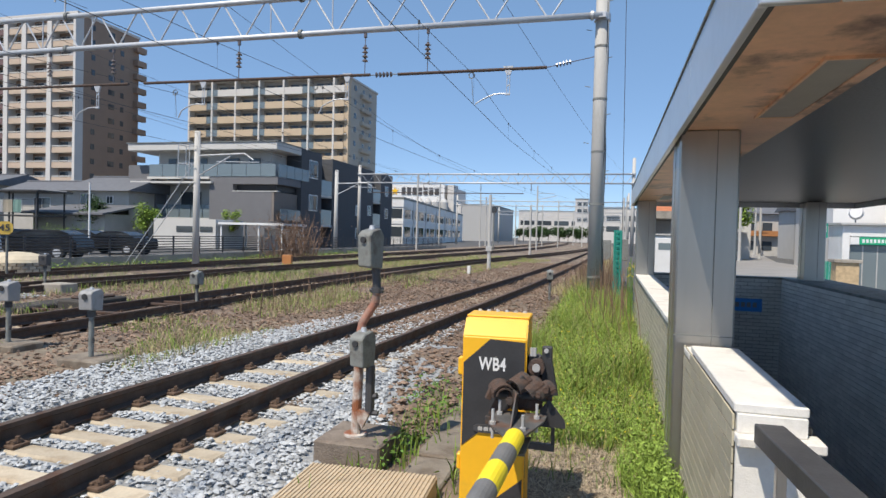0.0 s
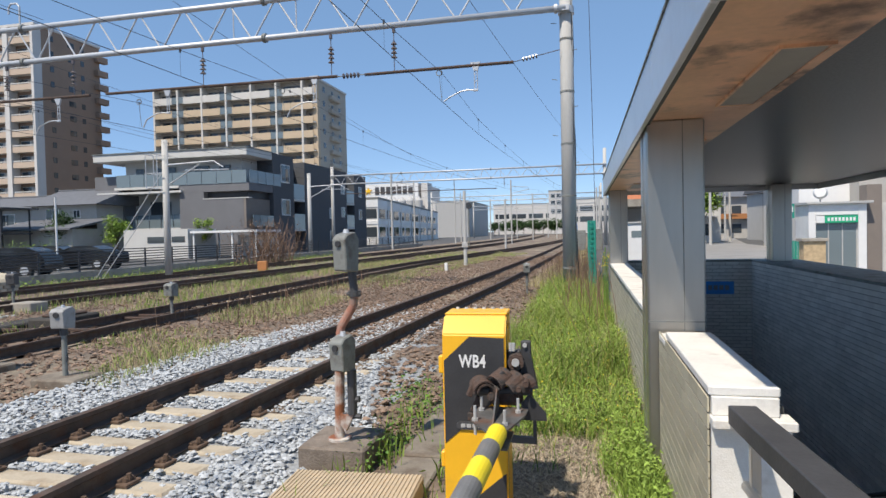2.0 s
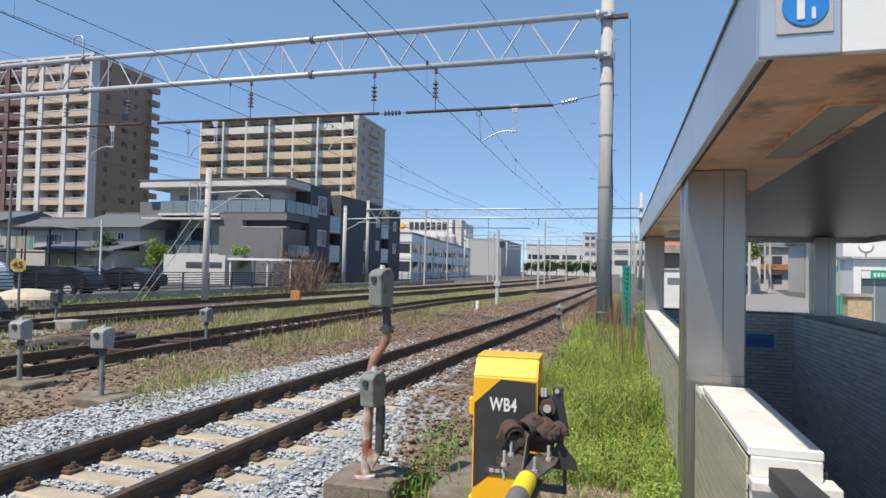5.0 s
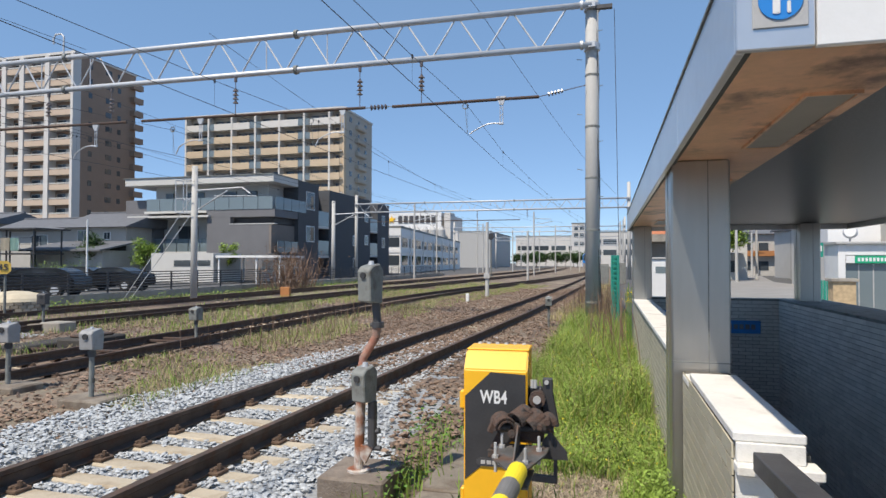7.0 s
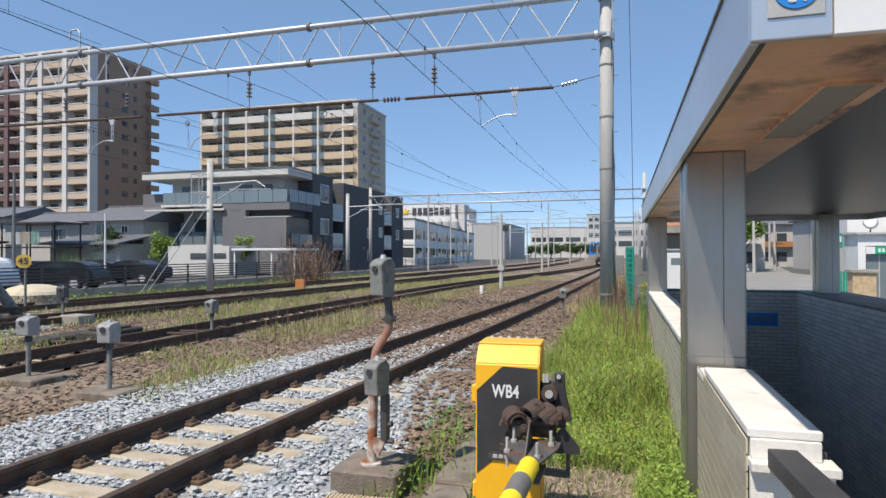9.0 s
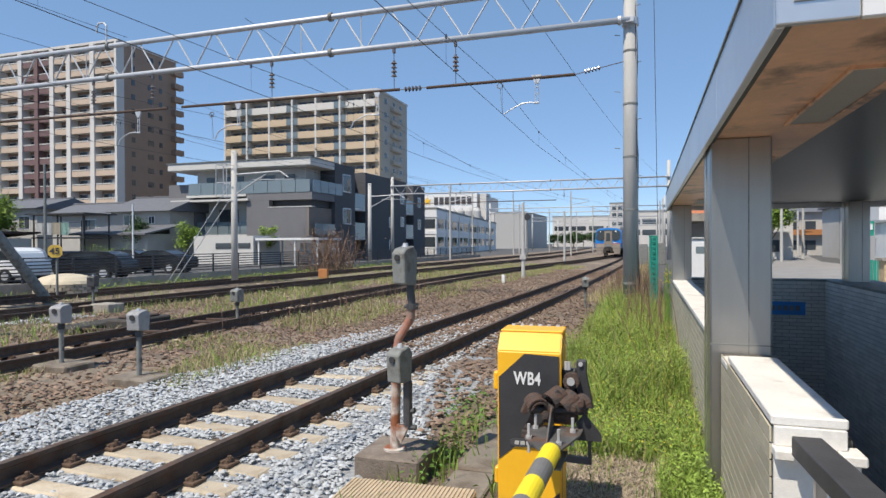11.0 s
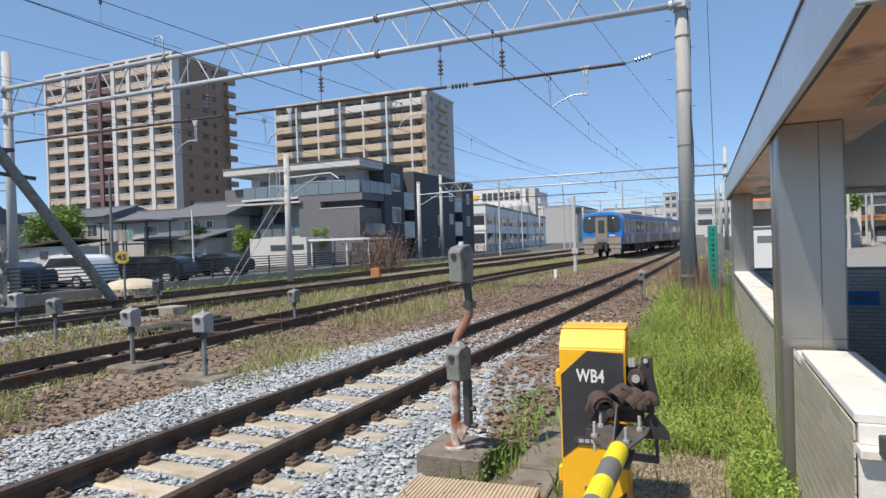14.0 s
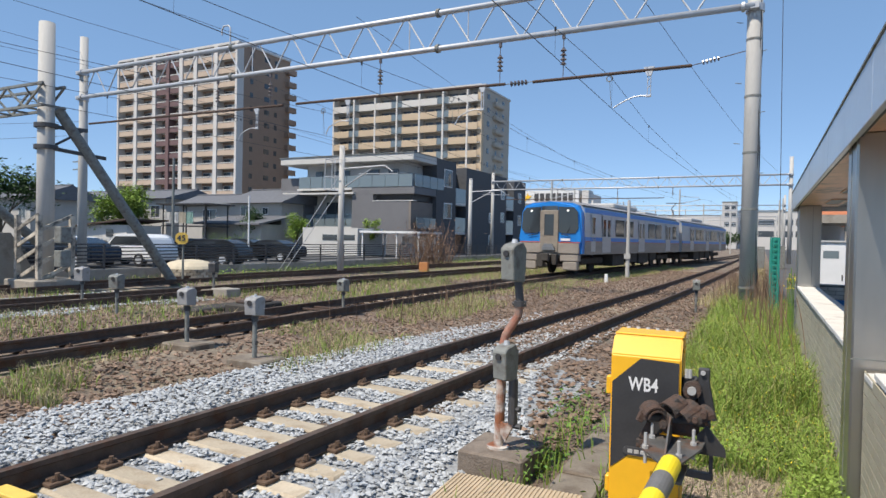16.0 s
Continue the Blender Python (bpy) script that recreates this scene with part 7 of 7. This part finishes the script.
def leaf_cloud(spots, size, seed, flat=0.6):
    """Loose small leaves, each a bent quad, at given places."""
    g = np.random.RandomState(seed)
    V, Fc = [], []
    for p in spots:
        n = Vector(g.normal(size=3)).normalized()
        n.z = abs(n.z) + flat
        n.normalize()
        u = n.orthogonal().normalized()
        u.rotate(Matrix.Rotation(g.uniform(0, 6.28), 3, n))
        v = n.cross(u)
        s = size * g.uniform(0.6, 1.4)
        k = len(V)
        p = Vector(p)
        V += [tuple(p - u * s), tuple(p + v * s * 0.45 + n * s * 0.1), tuple(p + u * s), tuple(p - v * s * 0.45 + n * s * 0.1)]
        Fc.append((k, k + 1, k + 2, k + 3))
    return V, Fc


def leaf_part(name, spots, size, seed, material, parent):
    V, Fc = leaf_cloud(spots, size, seed)
    me = bpy.data.meshes.new(name)
    me.from_pydata(V, [], Fc)
    me.materials.append(material)
    ob = new(name, me)
    ob.parent = parent
    return ob


def tree(name, label, x, y, h, r, leaf, n, seed, size=0.12, trunk=0.12, category="tree"):
    rnd = random.Random(seed)
    t = thing(name, label, category)
    bm = bmesh.new()
    rod(bm, (x, y, GROUND - 0.1), (x + 0.1 * r, y, GROUND + h * 0.5), trunk, trunk * 0.6, 8)
    tips = []
    for i in range(9):
        a = rnd.uniform(0, 6.28)
        z0 = GROUND + h * rnd.uniform(0.25, 0.5)
        tip = Vector((x + math.cos(a) * r * rnd.uniform(0.4, 0.85), y + math.sin(a) * r * rnd.uniform(0.4, 0.85), GROUND + h * rnd.uniform(0.5, 0.95)))
        rod(bm, (x + 0.05 * r, y, z0), tip, trunk * 0.45, trunk * 0.12, 6)
        tips.append(tip)
    part("trunk", bm, M_bark, t)
    spots = []
    while len(spots) < n:
        c = rnd.choice(tips)
        rr = r * 0.5
        p = c + Vector((rnd.gauss(0, rr * 0.5), rnd.gauss(0, rr * 0.5), rnd.gauss(0, rr * 0.45)))
        if p.z > GROUND + h * 0.2:
            spots.append(p)
    leaf_part("crown", spots, size, seed, leaf, t)
    return t


def build_green():
    rnd = random.Random(4)

    def zone(n, f):
        out = []
        for _ in range(n):
            q = f()
            if q:
                out.append(q)
        return out

    # tall bright strip between the barrier and the parapet
    def strip():
        y = 4.25 + 14.3 * rnd.random() ** 1.25
        x = rnd.uniform(-1.15 if y > 6 else -0.75, 0.47)
        edge = -0.75 + 0.25 * noise.noise((y * 0.6, 2, 0)) - (0.25 if y > 9 else 0)
        if x < edge and rnd.random() < 0.85:
            return None
        if y < 5.0 and x < 0.14 + 0.15 * noise.noise((y, 0, 0)) and rnd.random() < 0.96:
            return None
        if (x - 0.43) ** 2 + 0 < 0 or (x > 0.40 and 4.4 < y < 5.0):
            return None
        h = (0.22 + 0.38 * noise.noise((x * 1.6, y * 0.9, 1)) + 0.12 * noise.noise((x * 5, y * 4, 8)) + 0.26 * rnd.random() ** 2) * (0.55 if y < 6 else 1.0)
        return (x, y, GROUND, max(0.1, h))

    blades("tall_grass", "tall bright green grass beside the parapet", M_grass, zone(15000, strip), 1, width=0.003, lean=0.6)
    blades("dark_grass", "darker green grass low in the strip", M_weed, [(x, y, z, h * 0.75) for x, y, z, h in zone(8000, strip)], 3, width=0.004, lean=0.6)
    blades("straw_grass", "dry straw stems through the grass", M_grass_dry, [(x, y, z, h * 1.15) for x, y, z, h in zone(3000, strip)], 4, width=0.002, lean=0.5)
    blades("yellow_grass", "yellowing tall grass among the green", M_grass_yel, zone(4000, strip), 2, width=0.003, lean=0.7)
    wl = []
    for _ in range(9000):
        q = strip()
        if q:
            wl.append((q[0], q[1], GROUND + q[3] * rnd.uniform(0.25, 1.0)))
    for _ in range(70000):
        q = strip()
        if q:
            wl.append((q[0], q[1], GROUND + q[3] * rnd.random() ** 0.6))
    V, Fc = leaf_cloud(wl, 0.011, 5)
    me = bpy.data.meshes.new("weed_leaves")
    me.from_pydata(V, [], Fc)
    me.materials.append(M_grass)
    tagged(new("weed_leaves", me), "small bright weed leaves among the grass", "weeds", kind="stuff")
    fl = [(q[0], q[1], GROUND + q[3] * 1.02) for q in zone(2200, strip) if q[1] > 5]
    V, Fc = leaf_cloud(fl, 0.008, 6)
    me = bpy.data.meshes.new("flowers")
    me.from_pydata(V, [], Fc)
    me.materials.append(M_flower)
    tagged(new("yellow_flowers", me), "tiny yellow flowers in the grass", "flowers", kind="stuff")

    # leafy clump at the foot of the parapet and weeds by the slab
    def clump(cx, cy, rx, ry, h, n):
        return [(rnd.gauss(cx, rx), rnd.gauss(cy, ry), GROUND + h * rnd.random() ** 1.3) for _ in range(n)]

    sp = clump(0.37, 3.9, 0.06, 0.55, 0.28, 800) + clump(0.3, 4.7, 0.1, 0.3, 0.24, 350) + clump(0.37, 3.1, 0.06, 0.3, 0.3, 600)
    sp = [p for p in sp if p[0] < 0.46]
    V, Fc = leaf_cloud(sp, 0.016, 7)
    me = bpy.data.meshes.new("leafy_weeds")
    me.from_pydata(V, [], Fc)
    me.materials.append(M_grass)
    tagged(new("leafy_weeds", me), "leafy green weeds at the foot of the tiled wall", "weeds", kind="stuff")
    blades("wall_foot_grass", "grass at the foot of the tiled wall", M_grass, [(min(0.46, rnd.gauss(0.34, 0.09)), rnd.gauss(4.0, 0.7), GROUND, rnd.uniform(0.05, 0.24)) for _ in range(2000)], 8, width=0.004, lean=0.6)
    blades("straw_litter", "dead pale straw lying on the bare soil", M_straw, [(min(0.44, rnd.gauss(0.02, 0.24)), rnd.gauss(3.75, 0.5), GROUND + 0.005, rnd.uniform(0.015, 0.05)) for _ in range(1500)], 12, width=0.004, lean=3.2)
    sp = clump(-1.50, 4.35, 0.07, 0.25, 0.2, 200) + clump(-1.45, 5.4, 0.12, 0.5, 0.15, 260) + clump(-0.92, 4.6, 0.06, 0.6, 0.22, 130) + clump(-1.75, 6.2, 0.15, 0.3, 0.15, 200)
    V, Fc = leaf_cloud(sp, 0.022, 9)
    me = bpy.data.meshes.new("slab_weeds")
    me.from_pydata(V, [], Fc)
    me.materials.append(M_weed)
    tagged(new("slab_weeds", me), "small weeds growing between block and trough lids", "weeds", kind="stuff")
    blades("slab_grass", "thin grass tufts round the sensor block", M_grass, [(rnd.gauss(-1.48, 0.12), rnd.gauss(4.7, 0.7), GROUND, rnd.uniform(0.08, 0.3)) for _ in range(190)] + [(rnd.gauss(-0.93, 0.06), rnd.gauss(4.8, 0.9), GROUND, rnd.uniform(0.08, 0.3)) for _ in range(230)], 10, width=0.005)

    # dry straw in front of the clump
    blades("dry_straw", "flattened dry straw on bare ground", M_straw, [(rnd.uniform(-0.75, 0.2), rnd.uniform(3.4, 5.3), GROUND, rnd.uniform(0.015, 0.07)) for _ in range(6000)], 11, lean=2.6, width=0.003)

    # weeds between the tracks
    def between():
        y = 3.5 + 42 * rnd.random() ** 1.5
        c0, c1 = track_x(0, y), track_x(1, y)
        x = rnd.uniform(c1 + 0.8, c0 - 1.0)
        m = noise.noise((x * 0.55, y * 0.35, 4)) + 0.25 * noise.noise((x * 2, y * 1.5, 7))
        mid = (c0 + c1) / 2 - 0.35 if y < 9 else c1 + 1.75
        if abs(x - mid) > (1.35 if y < 9 else 1.0) or m < -0.18 + (0.25 if y < 8 else 0):
            return None
        return (x, y, GROUND, (0.12 + 0.28 * max(0, m) + 0.12 * rnd.random()) * (0.7 if y < 9 else 0.8))

    blades("track_weeds", "green weeds between the tracks", M_grass, zone(13000, between), 12, width=0.0045, lean=0.5)
    blades("dry_weeds", "pale dry grass between the tracks", M_grass_dry, zone(24000, between), 13, width=0.0035, lean=0.6)

    def outer():
        y = 2 + 48 * rnd.random() ** 1.3
        c1, c2, c3 = track_x(1, y), track_x(2, y), track_x(3, y)
        x = rnd.uniform(c2 + 0.75, c1 - 0.8) if rnd.random() < 0.6 else rnd.uniform(-20.4, c2 - 0.8)
        if abs(x - c3) < 0.75:
            return None
        m = noise.noise((x * 0.4, y * 0.25, 14))
        if m < -0.2:
            return None
        return (x, y, GROUND, 0.10 + 0.25 * max(0, m) + 0.12 * rnd.random())

    blades("siding_weeds", "green weeds along the sidings", M_grass, zone(11000, outer), 15, width=0.007)
    blades("siding_dry_grass", "dry grass along the sidings", M_grass_dry, zone(15000, outer), 16, width=0.006, lean=0.6)

    def far_strip():
        y = 18 + 60 * rnd.random() ** 1.3
        c = track_x(0, y)
        x = rnd.uniform(c + 1.2, 0.1)
        return (x, y, GROUND, rnd.uniform(0.06, 0.3))

    blades("lineside_grass", "dry lineside grass along the far track", M_grass_dry, zone(5000, far_strip), 17, width=0.007)
    blades("lineside_green", "green lineside grass along the far track", M_grass_yel, zone(1500, far_strip), 18, width=0.007)
    # tall dry stalks
    blades("dry_stalks", "tall brown dry stalks by the sidings", M_twig, [(rnd.uniform(-7.6, -5.4), rnd.uniform(9.5, 21), GROUND, rnd.uniform(0.35, 0.85)) for _ in range(160)] + [(rnd.uniform(-0.4, 0.4), rnd.uniform(11, 19), GROUND, rnd.uniform(0.7, 1.5)) for _ in range(160)]
           + [(rnd.uniform(-1.2, 0.3), rnd.uniform(17, 30), GROUND, rnd.uniform(0.4, 1.2)) for _ in range(500)], 19, width=0.006, lean=0.2)
    for i in range(5):
        st = thing("tall_stalk", "thin dark bent weed stalk rising from the grass", "plant", group="tall stalks")
        x, y = 0.05 + 0.08 * i, 7.4 + 0.5 * (i % 3)
        pts = [Vector((x + k * (-0.035 + 0.012 * i) - 0.003 * k * k, y + 0.02 * k, GROUND + 0.14 * k)) for k in range(9)]
        part("stem", wire(pts, 0.004), M_twig, st)
    fw = thing("yellow_weed", "tall yellow-flowered weed by the parapet end", "plant")
    bm = bmesh.new()
    for i in range(5):
        rod(bm, (0.36 + i * 0.02, 12.4 + i * 0.1, GROUND), (0.33 + i * 0.03, 12.4 + i * 0.12, 0.75 + 0.1 * (i % 3)), 0.008, seg=5)
    part("stem", bm, M_weed, fw)
    leaf_part("blossom", [(0.34 + rnd.gauss(0.03, 0.04), 12.6 + rnd.gauss(0, 0.15), rnd.uniform(0.55, 0.85)) for _ in range(70)], 0.018, 20, M_flower, fw)

    # bushes and trees
    d = thing("dry_shrub", "bare brown shrub by the fence", "shrub")
    bm = bmesh.new()
    for i in range(160):
        a = rnd.uniform(0, 6.28)
        b = Vector((-18.6 + rnd.gauss(0, 0.5), 34.5 + rnd.gauss(0, 1.3), GROUND))
        rod(bm, b, b + Vector((math.cos(a) * 0.7, math.sin(a) * 0.7, rnd.uniform(1.0, 2.9))), 0.02, 0.006, 4, caps=False)
    tagged(part("twig", bm, M_twig, d), kind="stuff")
    leaf_part("dead_leaves", [(-18.6 + rnd.gauss(0, 0.8), 34.5 + rnd.gauss(0, 1.5), GROUND + abs(rnd.gauss(1.3, 0.7))) for _ in range(1500)], 0.06, 21, M_twig, d)
    tree("garden_tree", "small bright green garden tree", -56.2, 40.0, 5.7, 2.3, M_leaf, 9000, 22, 0.13)
    tree("garden_tree", "small bright green garden tree", -41.5, 48.6, 3.6, 1.3, M_leaf, 2400, 23, 0.11)
    tree("garden_tree", "slim young green tree by the garage", -31.9, 47.5, 3.2, 0.7, M_leaf, 1200, 24, 0.10)
    tree("garden_tree", "dark green tree before the old house", -45.6, 47.0, 4.2, 1.4, M_leaf_dark, 2600, 25, 0.11)
    tree("garden_tree", "dense green tree at the end of the fence", -38.0, 19.6, 5.8, 2.0, M_leaf_dark, 5500, 26, 0.13)
    tree("street_tree", "yellow-green street tree behind the canopy", 11.0, 66.0, 6.4, 1.7, M_leaf, 3500, 27, 0.16)
    for i in range(12):
        tree("line_tree", "distant dark green tree beyond the tracks", -32 + i * 2.4, 225 + 10 * (i % 3), 4.6 + 0.6 * (i % 3), 2.2, M_leaf_dark, 700, 30 + i, 0.35)
    sh = thing("hedge", "row of low green shrubs by the car park", "hedge")
    leaf_part("leaves", [(rnd.uniform(-40.5, -35.5), 36.5 + rnd.gauss(0, 0.4), GROUND + abs(rnd.gauss(0.6, 0.5))) for _ in range(2200)], 0.07, 45, M_leaf, sh)
    ft = thing("fence_weeds", "low green weeds along the fence foot", "weeds", kind="stuff")
    leaf_part("leaves", [(-20.2 + abs(rnd.gauss(0, 0.35)), 18 + 35 * rnd.random(), GROUND + abs(rnd.gauss(0.06, 0.1))) for _ in range(2200)], 0.05, 46, M_leaf, ft)


build_green()


# ---- what moves ----
def motions():
    times = [0, 2, 4, 6, 8, 9, 10, 11, 11.5, 12, 12.5, 13, 13.5, 14, 14.5, 15, 15.5, 16]
    walk(TRAIN_FRONT, [(t, car_pose(26.7 + (16 - t) * 9.4)) for t in times])
    walk(TRAIN_REAR, [(t, car_pose(26.7 + CAR + 0.35 + (16 - t) * 9.4)) for t in times])


motions()
